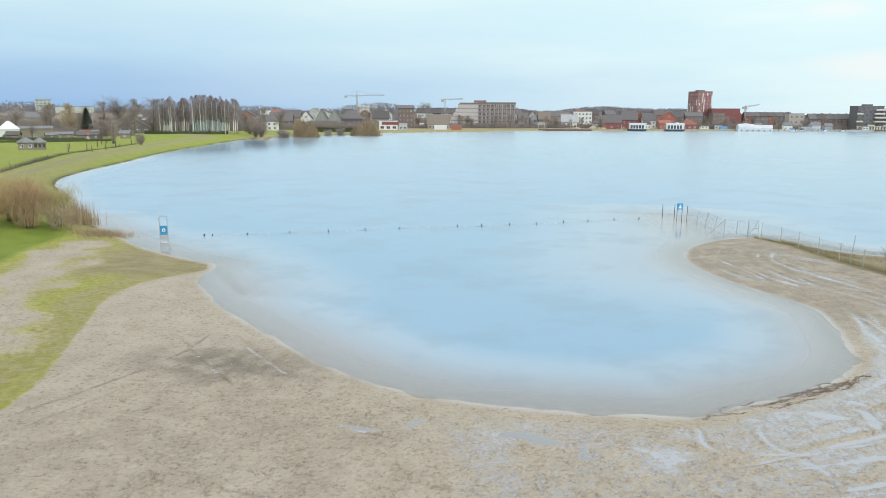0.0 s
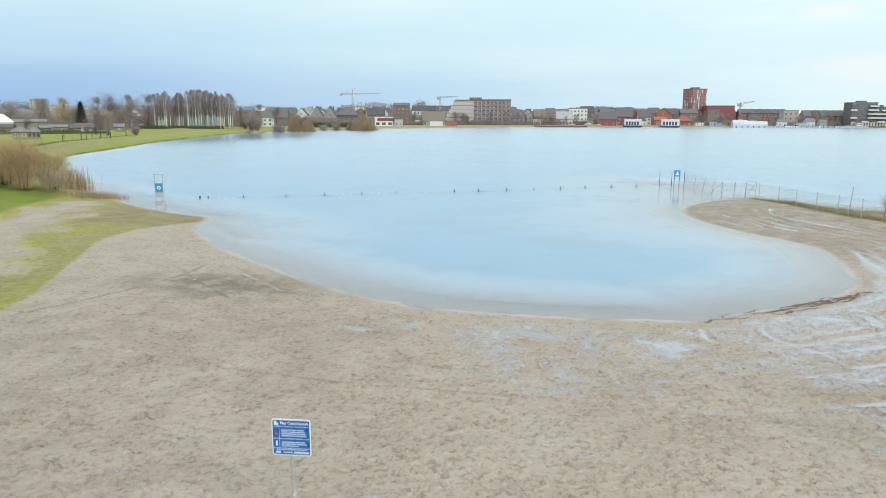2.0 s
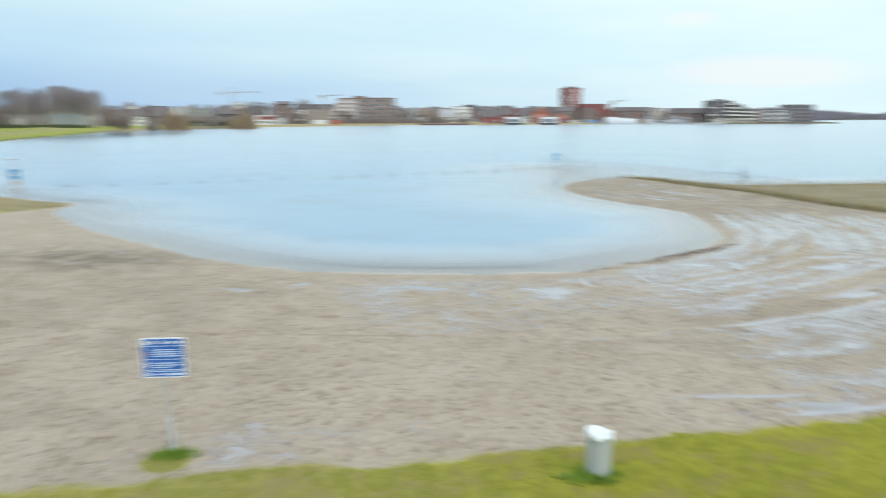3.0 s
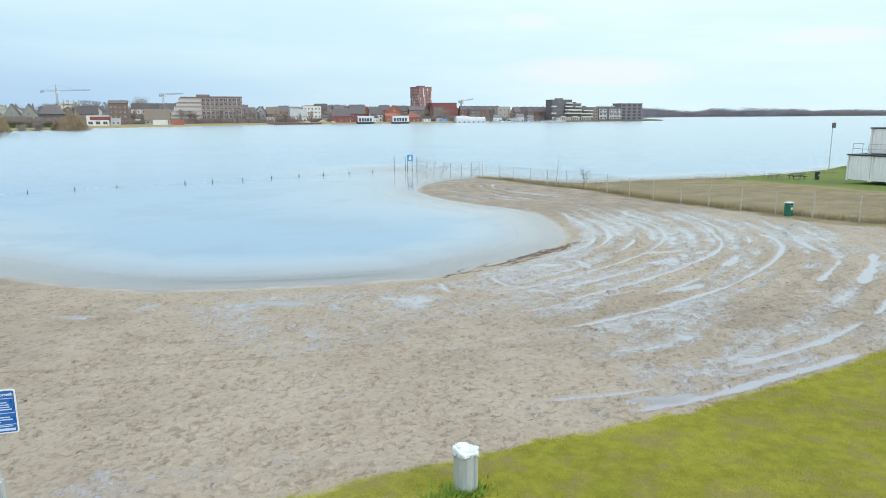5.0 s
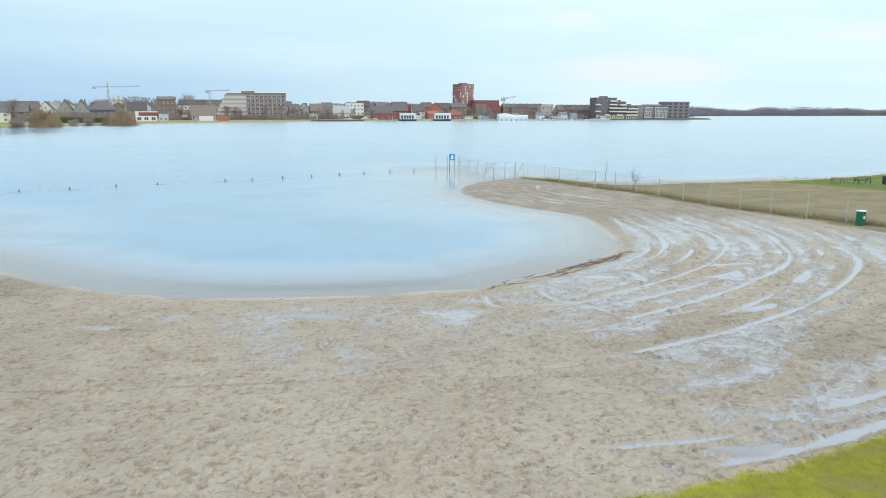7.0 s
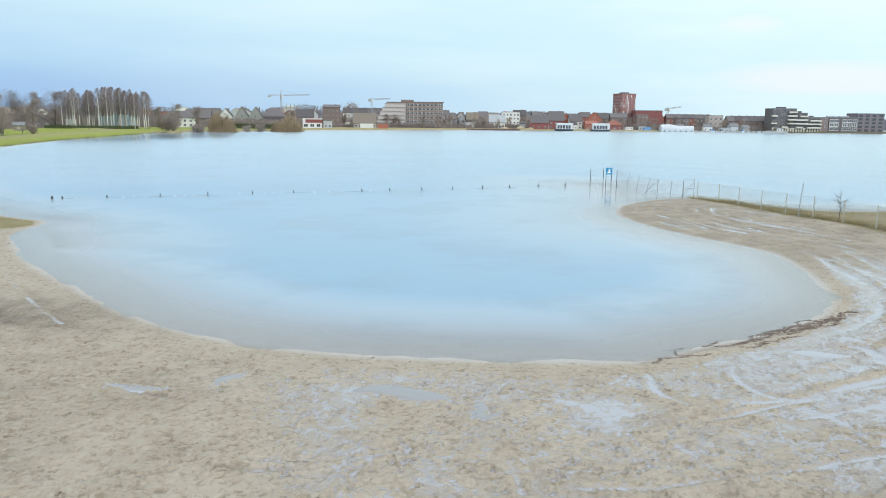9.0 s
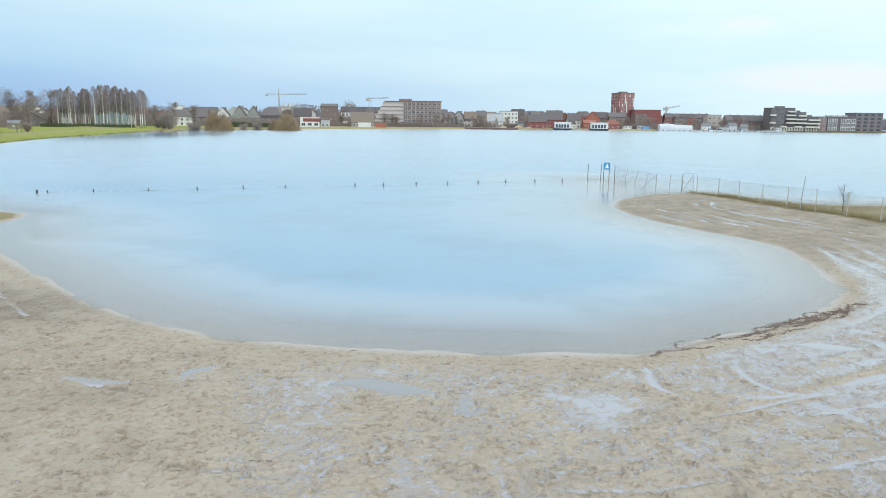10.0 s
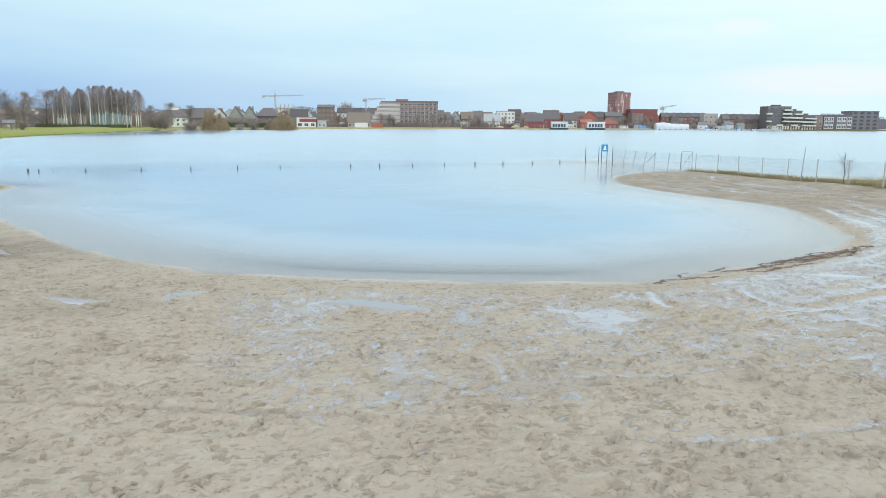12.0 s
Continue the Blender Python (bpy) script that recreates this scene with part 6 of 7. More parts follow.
# quay, boats and site clutter
for x, w in ((110, 14), (138, 14.6)):
    hb = thing("houseboat", x, 549, 0, 0, "white houseboat with dark windows on a dark hull", "houseboat", "houseboats at the quay")
    hb.scale = (1, 1, 1.4)
    b = Build()
    b.loft([[(-w / 2 + 0.6, 0.3, -0.4), (w / 2 - 0.6, 0.3, -0.4), (w / 2 - 0.6, 4.2, -0.4), (-w / 2 + 0.6, 4.2, -0.4)], [(-w / 2, 0, 1.0), (w / 2, 0, 1.0), (w / 2, 4.5, 1.0), (-w / 2, 4.5, 1.0)]])
    part("hull", b, M["hull"], hb)
    b = Build()
    b.box(-w / 2 + 1.2, w / 2 - 0.5, 0.5, 4.1, 1.0, 3.9, 0.1)
    part("cabin", b, M["white_wall"], hb)
    b = Build()
    b.box(-w / 2 + 0.8, w / 2 - 0.2, 0.2, 4.4, 3.904, 4.25, 0.1)
    part("roof", b, M["frame_white"], hb)
    for i in range(5):
        b = Build()
        u = -w / 2 + 2.6 + i * (w - 4.4) / 4.6
        b.box(u - 0.8, u + 0.8, 0.42, 0.496, 1.3, 3.1)
        part("window", b, M["glass"], hb)
wrap = thing("wrapped_barge", 203.5, 567, 0, 0, "long barge wrapped in pale plastic film", "boat")
rings = []
for i in range(15):
    f = i / 14
    u = -13 + 26 * f
    hgt = 5.6 * (0.78 + 0.22 * math.sin(math.pi * min(1, f * 1.6 + 0.15))) + 0.2 * math.sin(i * 2.3)
    rings.append([(u, 3 + 3.0 * math.cos(a), max(-0.3, 0.3 + hgt * math.sin(a) ** 0.6)) if 0 < a < math.pi else (u, 3 + 3.0 * math.cos(a), -0.3) for a in [math.pi * s / 10 for s in range(11)]])
b = Build()
b.loft(rings)
part("film_cover", b, M["film"], wrap)
for i in range(6):
    b = Build()
    b.box(-11 + 4.3 * i, -10.2 + 4.3 * i, -0.25, -0.05, -0.2, 1.1)
    part("fender", b, M["hull"], wrap)
b = Build()
b.box(-20, 20, 0, 5, -0.4, 1.1, 0.05)
lone("pontoon", b, M["rust"], 55, 540, 0, 3, "long rusty flat pontoon at the quay", "pontoon")
b = Build()
b.box(-3.6, 3.6, 0, 2.5, 0, 3.0)
lone("site_container", b, M["orange_paint"], -25.5, 512, None, 0, "red-orange site container near the bank", "container")
b = Build()
b.box(-4.6, 4.6, 0, 2.5, 0, 3.2, 0.06)
lone("site_cabin", b, M["white_wall"], -37, 514, None, 0, "white site cabin beside the red container", "cabin")
b = Build()
b.loft([[(-3.2, 0, 0), (3.2, 0, 0), (3.2, 4, 0), (-3.2, 4, 0)], [(-2.6, 0.4, 2.2), (2.4, 0.5, 2.5), (2.4, 3.5, 2.5), (-2.6, 3.6, 2.1)]])
lone("covered_stack", b, M["tarp_blue"], 183, 578, None, 0, "stack under a light blue tarpaulin", "stack")
heap = rand(5)
for x, w, h in ((66, 6, 1.5), (78, 7, 2.2), (86, 5, 1.4), (148, 5, 1.4)):
    b = Build()
    b.loft([[(w * r * math.cos(a) * (1 + 0.15 * heap.uniform(-1, 1)), 4 * r * math.sin(a), h * zf) for a in [2 * math.pi * s / 12 for s in range(12)]] for r, zf in ((0.6, -0.05), (0.45, 0.45), (0.22, 0.85), (0.05, 1.0))])
    lone("sand_heap", b, M["sandheap"], x, 561, None, 0, "yellowish heap of building sand on the quay", "heap", "sand heaps on the quay", smooth=True)
for i in range(16):
    b = Build()
    b.tube([(0, 0, -0.6), (0, 0, 1.6 + 0.3 * heap.random())], [0.24, 0.2], 6)
    lone("mooring_pile", b, M["post_dark"], 222 + 4.6 * i, 570 + 0.9 * i, 0, 0, "dark mooring pile standing in the water", "pile", "mooring piles off the far quay")
for i, x in enumerate((236, 244, 262, 276)):
    bt = thing("moored_boat", x, 577 + i, 0, 20 * i, "small white boat moored at the quay", "boat", "boats in the marina")
    b = Build()
    b.loft([[(-3, 0.4, -0.2), (2.4, 0.4, -0.2), (3.4, 1.2, -0.2), (2.4, 2.0, -0.2), (-3, 2.0, -0.2)], [(-3.2, 0, 1.0), (2.6, 0, 1.1), (4.2, 1.2, 1.3), (2.6, 2.4, 1.1), (-3.2, 2.4, 1.0)]])
    part("hull", b, M["white_wall"], bt)
    b = Build()
    b.box(-1.6, 1.2, 0.5, 1.9, 1.05, 2.1, 0.15)
    part("cabin", b, M["glass"] if i % 2 else M["tarp_blue"], bt)
q = Build()
q.box(-95, 95, 0, 1.2, -1.0, 1.15)
lone("quay_wall", q, M["concrete"], 205, 575, 0, 4.5, "low grey quay wall along the far water", "wall", kind="structure")

# far woods; the most distant ones carry haze in their colour
woods = (
    ([(-420, 470), (-340, 430), (-280, 400)], 10.0, 30, 7000, 1.5, "mid_wood", "bare garden trees before the far houses"),
    ([(-300, 300), (-262, 318), (-230, 345)], 4.0, 24, 2200, 1.2, "mid_wood", "brown scrub behind the garden huts"),
    ([(455, 690), (560, 925), (780, 1090), (1200, 1110), (1800, 1080)], 14.5, 40, 24000, 3.4, "hazed_far_wood", "grey-purple leafless wood on the far shore"),
    ([(930, 1092), (1010, 1092)], 20.0, 25, 900, 2.6, "hazed_far_wood", "taller leafless trees in the far wood"),
    ([(690, 1060), (740, 1080)], 17.0, 25, 600, 2.6, "hazed_far_wood", "taller leafless trees in the far wood"),
    ([(40, 1260), (300, 1300), (420, 1300)], 25.0, 60, 6000, 5.5, "hazed_far_wood", "long wooded ridge behind the town"),
    ([(-420, 760), (-150, 790), (150, 800), (500, 780)], 14.5, 50, 17000, 1.7, "hazed_far_wood", "bare trees behind the town's roofs"),
    ([(-620, 560), (-420, 520), (-280, 470), (-170, 520)], 14.0, 45, 20000, 1.3, "hazed_far_wood", "bare brown trees beyond the allotments"),
    ([(-900, 900), (-500, 980), (-200, 1000), (0, 1000)], 23.0, 80, 7000, 5.0, "hazed_far_wood", "far tree line on the horizon"),
    ([(-300, 380), (-250, 400), (-205, 420), (-150, 450)], 11.0, 24, 11000, 1.1, "mid_wood", "scrub and bare trees round the farm"),
    ([(-270, 310), (-235, 322), (-205, 335), (-180, 345)], 5.0, 20, 3200, 1.2, "mid_wood", "scrub between the allotment sheds"),
    ([(-60, 605), (20, 632), (120, 640), (330, 650)], 10.0, 25, 7500, 1.7, "mid_wood", "bare garden trees between the houses"),
    ([(-150, 470), (-110, 500), (-80, 520)], 8.0, 20, 3000, 1.4, "mid_wood", "garden scrub round the villas"),
    ([(12, 566), (45, 580), (84, 585)], 6.0, 14, 1900, 1.2, "mid_wood", "thin bare bushes before the far houses"),
    ([(160, 590), (230, 600), (290, 606)], 6.5, 14, 2200, 1.2, "mid_wood", "thin bare bushes behind the marina"),
    ([(-66, 540), (-20, 562), (20, 570)], 5.5, 12, 1700, 1.2, "mid_wood", "thin bare bushes before the office"),
)
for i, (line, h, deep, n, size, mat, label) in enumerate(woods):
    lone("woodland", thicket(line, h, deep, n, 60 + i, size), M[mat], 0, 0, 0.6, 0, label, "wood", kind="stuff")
# ---- trees and scrub of the west shore ----
birches = [birch(20.5, 100 + i) for i in range(4)]
rng = rand(12)
for i in range(52):
    f = i / 51
    x, y = -184 + 42 * f + rng.uniform(-0.9, 0.9), 384 + rng.uniform(-5, 12) + 4 * f
    plant(birches[i % 4], x, y, rng.uniform(0, 360), rng.uniform(0.82, 1.04) * (1 - 0.18 * abs(f - 0.55)), "tall leafless birch with a pale trunk", "birch_tree", "birch grove by the lake")
bare = [bare_tree(12.5, 4.2, 200 + i, "bark_grey", "twig_brown", 0.24, 1700, 0.2, 0.0, 0.045) for i in range(3)]
for x, y, s in ((-229, 425, 1.5), (-219, 428, 1.45), (-197, 404, 1.45), (-236, 420, 1.35), (-132, 392, 0.7), (-228, 352, 1.15), (-214, 362, 1.1), (-192, 372, 1.05), (-184, 350, 0.8), (-205, 345, 0.9), (-152, 268, 0.66), (-149, 272, 0.7), (-154, 275, 0.62), (-146, 266, 0.55), (-239, 372, 1.2), (-250, 360, 1.1),
                (-172, 425, 1.0), (-140, 430, 1.05), (-132, 440, 0.95), (-147, 418, 0.9), (-262, 340, 1.0), (-240, 320, 0.7), (-196, 292, 0.5), (-221, 300, 0.6)):
    plant(bare[int(-x) % 3], x, y, x * 7 % 360, s, "leafless tree among the allotments", "bare_tree", "bare trees on the west shore")
for x, y, s in ((-95, 545, 0.9), (-58, 560, 0.8), (2, 556, 0.75), (14, 552, 0.8), (24, 575, 0.8), (-16, 560, 0.6), (50, 590, 0.75), (175, 600, 0.8), (216, 610, 0.85), (-64, 650, 1.55), (-61, 655, 1.5)):
    plant(bare[int(abs(x)) % 3], x, y, x * 7 % 360, s, "leafless street tree before the far houses", "bare_tree", "bare trees on the far shore")
verge = rand(83)
for i in range(34):
    x = -62 + 11.2 * i + verge.uniform(-4, 4)
    y = (566 if x < 100 else 592) + verge.uniform(-6, 26)
    plant(bare[i % 3], x, y, verge.uniform(0, 360), verge.uniform(0.45, 0.82), "leafless street tree before the far houses", "bare_tree", "bare trees on the far shore")
rust_tree = bare_tree(14.5, 5.6, 230, "bark_grey", "twig_willow", 0.3, 1500, 0.12, 0.0, 0.12)
plant(rust_tree, -219, 358, 20, 1.0, "rounded brown leafless tree", "bare_tree", "bare trees on the west shore")
willows = [willow(15.0, 15.5, 240), willow(13.4, 16.5, 243)]
for x, y, s, n in ((-98.5, 373, 1.0, 0), (-69.5, 401, 1.0, 1), (-77, 406, 0.62, 1)):
    plant(willows[n], x, y, x * 11 % 360, s, "ochre weeping willow at the water's edge", "willow_tree", "willows on the point", category="willow")
scrub = bare_tree(6.5, 3.6, 251, "bark_grey", "twig_brown", 0.1, 2400, 0.05, 0.0, 0.05, stems=5)
for x, y, s in ((-114, 347, 1.05), (-118, 350, 0.85), (-106, 360, 0.9), (-109, 366, 0.8), (-92, 396, 0.75), (-86, 404, 0.8), (-136, 268, 0.5), (-131, 258, 0.45), (-129, 384, 1.0), (-124, 378, 0.8), (-134, 388, 0.9)):
    plant(scrub, x, y, x * 13 % 360, s, "tangled brown bush by the water", "bush", "bushes on the shore", category="bush")
con = thing("conifer", -199.5, 340, None, 0, "dark green pointed conifer", "conifer")
t, c = Build(), Build()
t.tube([(0, 0, -0.1), (0, 0, 13.5)], [0.25, 0.03], 6)
rng = rand(31)
for i in range(2600):
    f = rng.random() ** 0.8
    r = 4.0 * (1 - f) ** 0.8 * rng.uniform(0.4, 1.0) + 0.08
    a = rng.uniform(0, 6.28)
    z = 0.8 + 13.2 * f
    p = Vector((math.cos(a) * r, math.sin(a) * r, z))
    e = Vector((math.cos(a), math.sin(a), -0.35)) * 0.55
    s = Vector((-math.sin(a), math.cos(a), 0.1)) * 0.24
    c.tri(p - s, p + s, p + e)
part("trunk", t, M["bark_grey"], con)
part("crown", c, M["needles"], con)
for line, h, deep, n, label in (([(-190, 378), (-176, 377), (-160, 381), (-146, 386)], 2.4, 2.0, 700, "clipped dark hedge before the birches"), ([(-118, 434), (-104, 438), (-88, 446)], 4.2, 3.0, 900, "dark green hedge by the villa garden"),
                                ([(-238, 300), (-216, 292), (-196, 288), (-176, 296)], 1.8, 2.0, 600, "low hedge round the allotments"), ([(-232, 255), (-205, 262), (-178, 275), (-160, 290)], 1.5, 3.0, 500, "rough hedge along the field")):
    lone("hedge", thicket(line, h, deep, n, len(label), 0.6, 0.9, 0.15), M["hedge"], 0, 0, 0.9, 0, label, "hedge", kind="stuff")
# young trees on stakes in the meadow
for x, y in ((-132.4, 214), (-134, 227), (-125.3, 215), (-140, 244), (-124.6, 222), (-146, 265), (-136, 249), (-139, 266), (-129, 236), (-143, 232)):
    st = thing("staked_sapling", x, y, None, x * 9 % 90, "young tree tied to a dark stake", "sapling", "staked saplings in the meadow")
    b = Build()
    b.tube([(0.2, 0, -0.3), (0.2, 0, 1.7)], [0.1, 0.09], 6)
    part("stake", b, M["post_dark"], st)
    b = Build()
    b.tube([(0, 0, -0.1), (0.02, 0.03, 1.4), (0.05, 0, 2.6)], [0.05, 0.04, 0.012], 5)
    for j in range(6):
        a = j * 2.4
        b.tube([(0.03, 0, 1.3 + 0.18 * j), (math.cos(a) * 0.5, math.sin(a) * 0.5, 1.8 + 0.2 * j)], [0.018, 0.008], 4)
    part("stem", b, M["bark_grey"], st)
b = Build()
for i in range(26):
    y = 128 + 7 * i
    j = min(len(DYKE) - 2, int(i * len(DYKE) / 26))
    b.tube([(DYKE[j][0] - 10.5, DYKE[j][1] + 2, 0.4), (DYKE[j][0] - 10.5, DYKE[j][1] + 2, 1.9)], 0.06, 5)
lone("field_fence", b, M["post_dark"], 0, 0, 0, 0, "row of thin dark posts along the field ditch", "fence", kind="stuff")

# ---- osier, reed and tall grass by the small point ----
osier = bare_tree(6.1, 3.6, 261, "bark_grey", "twig_rust", 0.05, 9500, 0.03, -0.35, 0.012, stems=16)
osier_pale = bare_tree(5.2, 3.0, 262, "bark_grey", "twig_olive", 0.05, 8000, 0.03, -0.35, 0.012, stems=15)
for meshes, x, y, s, label in ((osier, -56.5, 82.5, 0.95, "dense rust-brown osier bush"), (osier_pale, -60.5, 85, 1.0, "dense olive-brown osier bush"), (osier, -60.8, 80.5, 0.78, "dense rust-brown osier bush"), (osier_pale, -55, 86, 0.9, "dense olive-brown osier bush"),
                               (osier, -65, 83.5, 0.95, "dense rust-brown osier bush"), (osier_pale, -66, 90, 1.0, "dense olive-brown osier bush"), (osier_pale, -70, 82, 1.0, "dense olive-brown osier bush")):
    plant(meshes, x * 0.91, y * 0.91, x * 17 % 360, s * 0.77, label + " on the bank", "osier_bush", "osier bushes by the point", category="bush")
grey_bush = bare_tree(3.8, 2.2, 263, "twig_willow", "twig_willow", 0.03, 500, 0.08, 0.0, 0.03, stems=7)
for x, y, s in ((-48.6, 75.6, 0.8), (-47.6, 76.6, 0.65)):
    plant(grey_bush, x, y, x * 31, s, "thin grey leafless bush beside the reeds", "bush", "bushes on the shore", category="bush")
rng = rand(71)


def scatter(n, cx, cy, rx, ry, seed):
    r = rand(seed)
    xs = np.array([r.gauss(cx, rx) for _ in range(n)])
    ys = np.array([r.gauss(cy, ry) for _ in range(n)])
    zs = land(xs, ys, True)[0]
    return list(zip(xs.tolist(), ys.tolist(), np.maximum(zs, -0.15).tolist()))


lone("reeds", blades(scatter(700, -50.3, 82.6, 0.9, 0.8, 72), 2.9, 0.028, 73, 0.12), M["reed"], 0, 0, 0, 0, "stand of pale dry reeds at the waterline", "reeds", kind="stuff")
lone("sedge", blades(scatter(1500, -43.6, 76.0, 1.6, 0.9, 74), 0.75, 0.02, 75, 0.45), M["reed"], 0, 0, 0, 0, "low straw-coloured sedge fringe on the point", "sedge", kind="stuff")

# ---- bathing place: rescue frame, swim line, fence ----
resc = thing("rescue_stand", -33.0, 69.0, -0.1, 8, "grey steel frame with a light blue rescue sign in shallow water", "sign")
for u in (-0.4, 0.4):
    b = Build()
    b.tube([(u, 0, -0.4), (u, 0, 3.5)], 0.055, 8)
    part("post", b, M["steel"], resc)
b = Build()
b.tube([(-0.4, 0, 3.5), (0.4, 0, 3.5)], 0.055, 8)
part("top_bar", b, M["steel"], resc)
b = Build()
b.box(-0.35, 0.35, -0.05, 0.03, 1.62, 2.55)
bd = part("board", b, M["sign_cyan"], resc, "light blue board with a white lifebuoy mark")
b = Build()
ring = [2 * math.pi * s / 20 for s in range(20)]
b.loft([[(0.18 * math.cos(a), -0.055, 2.1 + 0.18 * math.sin(a)) for a in ring], [(0.10 * math.cos(a), -0.055, 2.1 + 0.10 * math.sin(a)) for a in ring]], False)
part("mark", b, M["sign_white"], bd)
b = Build()
b.box(-0.35, 0.35, -0.045, 0.03, 1.12, 1.58)
part("lower_board", b, M["steel"], resc, "grey panel under the blue board")
b = Build()
b.tube([(-0.4, 0, 0.75), (0.4, 0, 0.75)], 0.045, 6)
b.box(-0.34, 0.34, -0.02, 0.02, 0.35, 0.72)
part("splash_plate", b, M["steel"], resc)
for u in (-1, 1):
    b = Build()
    b.tube([(u * 0.4, 0, 0.9), (u * 0.55, 0.5, -0.4)], 0.035, 6)
    part("brace", b, M["steel"], resc)

line_pts = [(-32.1, 76.9, 0.45, 0.15), (-31.2, 77.0, 0.38, 0.09), (-27.5, 78.1, 0.42, 0.09), (-23, 79.7, 0.45, 0.07), (-18.7, 80.9, 0.5, 0.07), (-14.6, 82.5, 0.5, 0.07), (-10.7, 84.2, 0.4, 0.07), (-3.7, 86.2, 0.5, 0.08), (-0.7, 86.9, 0.55, 0.08),
            (2.8, 88.2, 0.5, 0.08), (6.3, 89.4, 0.5, 0.08), (9.8, 90.7, 0.55, 0.09), (13.1, 92, 0.55, 0.09), (16.7, 93.4, 0.5, 0.09), (20.2, 94.7, 0.5, 0.09)]
for x, y, h, r in line_pts:
    b = Build()
    h, r = h * 0.62, r * 0.75
    b.tube([(0, 0, -1.2), (0.01, 0, h - 0.06), (0.01, 0, h)], [r, r * 0.95, r * 0.75], 8)
    lone("swim_line_post", b, M["post_dark"], x, y, 0, 0, "short dark wooden post of the swimming line", "post", "posts of the swimming line")
rope = thing("swim_line", 0, 0, 0.0, 0, "thin rope with small floats strung between the posts", "rope")
b = Build()
for (x0, y0, _, _), (x1, y1, _, _) in zip(line_pts[1:-1], line_pts[2:]):
    b.tube([(x0, y0, 0.012), ((x0 + x1) / 2, (y0 + y1) / 2, -0.02), (x1, y1, 0.012)], 0.005, 4)
part("rope", b, M["post_dark"], rope)
fl = Build()
fl.loft([[(0.07 * math.cos(a) * s, 0.07 * math.sin(a) * s, z) for a in [2 * math.pi * i / 8 for i in range(8)]] for s, z in ((0.4, -0.05), (1, 0), (0.4, 0.05))])
fl_me = fl.mesh("float", M["float_white"], True)
for i, ((x0, y0, _, _), (x1, y1, _, _)) in enumerate(zip(line_pts[1:-1], line_pts[2:])):
    for f in (0.3, 0.5, 0.7):
        part("float", fl_me, None, rope, at=pose(x0 + (x1 - x0) * f, y0 + (y1 - y0) * f, 0.03))

FENCE = [(31.5, 82.0), (32.6, 79.2), (33.0, 75.6), (33.4, 71.9), (33.8, 68.4), (34.3, 65.0), (34.7, 61.5), (35.1, 58.2), (35.5, 55.0), (36.1, 52.2), (36.8, 49.2), (37.3, 46.3), (37.9, 43.4), (38.8, 40.8), (39.6, 38.2), (40.8, 35.5), (42.2, 32.8)]
WATER_FENCE = [(23.7, 96.6, 0, 0), (25.2, 96.2, 0, 0), (26.5, 94.8, 0, 0), (27.0, 92.2, 0.3, 0.1), (27.4, 90.0, 0.4, -0.1), (27.7, 87.2, 0.45, 0.1), (28.1, 84.5, 0.05, 0), (29.2, 83.6, 0.12, 0), (30.3, 83.0, 0.05, 0)]
fence = thing("chain_link_fence", 0, 0, 0, 0, "chain-link fence on slender posts running out into the water", "fence")
tops = []
for i, (x, y, lx, ly) in enumerate(WATER_FENCE + [(x, y, 0.03 * math.sin(3 * x), 0.04 * math.cos(5 * y)) for x, y in FENCE]):
    z0 = ground_at(x, y)
    z1 = 1.95 if i < 3 else 1.75 if i < 6 else max(z0, 0.0) + 1.78
    b = Build()
    b.tube([(x, y, z0 - 0.4), (x + lx * 0.5, y + ly * 0.5, (z0 + z1) / 2), (x + lx, y + ly, z1)], [0.042, 0.04, 0.038] if i > 5 or i < 3 else [0.032, 0.03, 0.028], 8)
    part("post", b, M["post_dark"] if i < 3 else M["post_grey"] if i < 9 else M["post_pale"], fence)
    tops.append((x, y, max(z0, 0.02), x + lx, y + ly, z1 - 0.08))
for a, c in zip(tops[2:-1], tops[3:]):
    base0, base1 = Vector(a[:3]), Vector(c[:3])
    top0, top1 = Vector(a[3:]), Vector(c[3:])
    span = (base1 - base0).length
    b = Build()
    n = int(span / 0.13)
    rise_n = max(4, int(1.7 / 0.13))
    for i in range(-rise_n, n):
        for flip in (False, True):
            s0, s1, z0, z1 = i, i + rise_n, 0.0, 1.0
            if s0 < 0:
                z0, s0 = -i / rise_n, 0
            if s1 > n:
                z1, s1 = (n - i) / rise_n, n
            u0, u1 = (s0 / n, s1 / n) if not flip else (1 - s0 / n, 1 - s1 / n)
            p = base0.lerp(base1, u0).lerp(top0.lerp(top1, u0), z0)
            q = base0.lerp(base1, u1).lerp(top0.lerp(top1, u1), z1)
            b.tube([p, q], 0.0028, 3)
    for f in (0.02, 0.5, 0.98):
        b.tube([base0.lerp(top0, f), base1.lerp(top1, f)], 0.005, 3)
    part("wire_mesh", b, M["wire"], fence)
b = Build()
b.tube([(28.15, 84.5, 1.65), (26.6, 85.3, -0.2)], 0.026, 6)
part("brace", b, M["post_grey"], fence)
for gx, gy in ((30.35, 82.9),):
    gate = Build()
    for p, q in (((gx, gy, 0.1), (gx, gy, 1.95)), ((gx + 0.9, gy - 0.55, 0.1), (gx + 0.9, gy - 0.55, 1.95)), ((gx, gy, 1.95), (gx + 0.9, gy - 0.55, 1.95)), ((gx, gy, 1.0), (gx + 0.9, gy - 0.55, 1.0)), ((gx, gy, 0.1), (gx + 0.9, gy - 0.55, 1.95))):
        gate.tube([p, q], 0.025, 6)
    part("gate_frame", gate, M["steel"], fence)
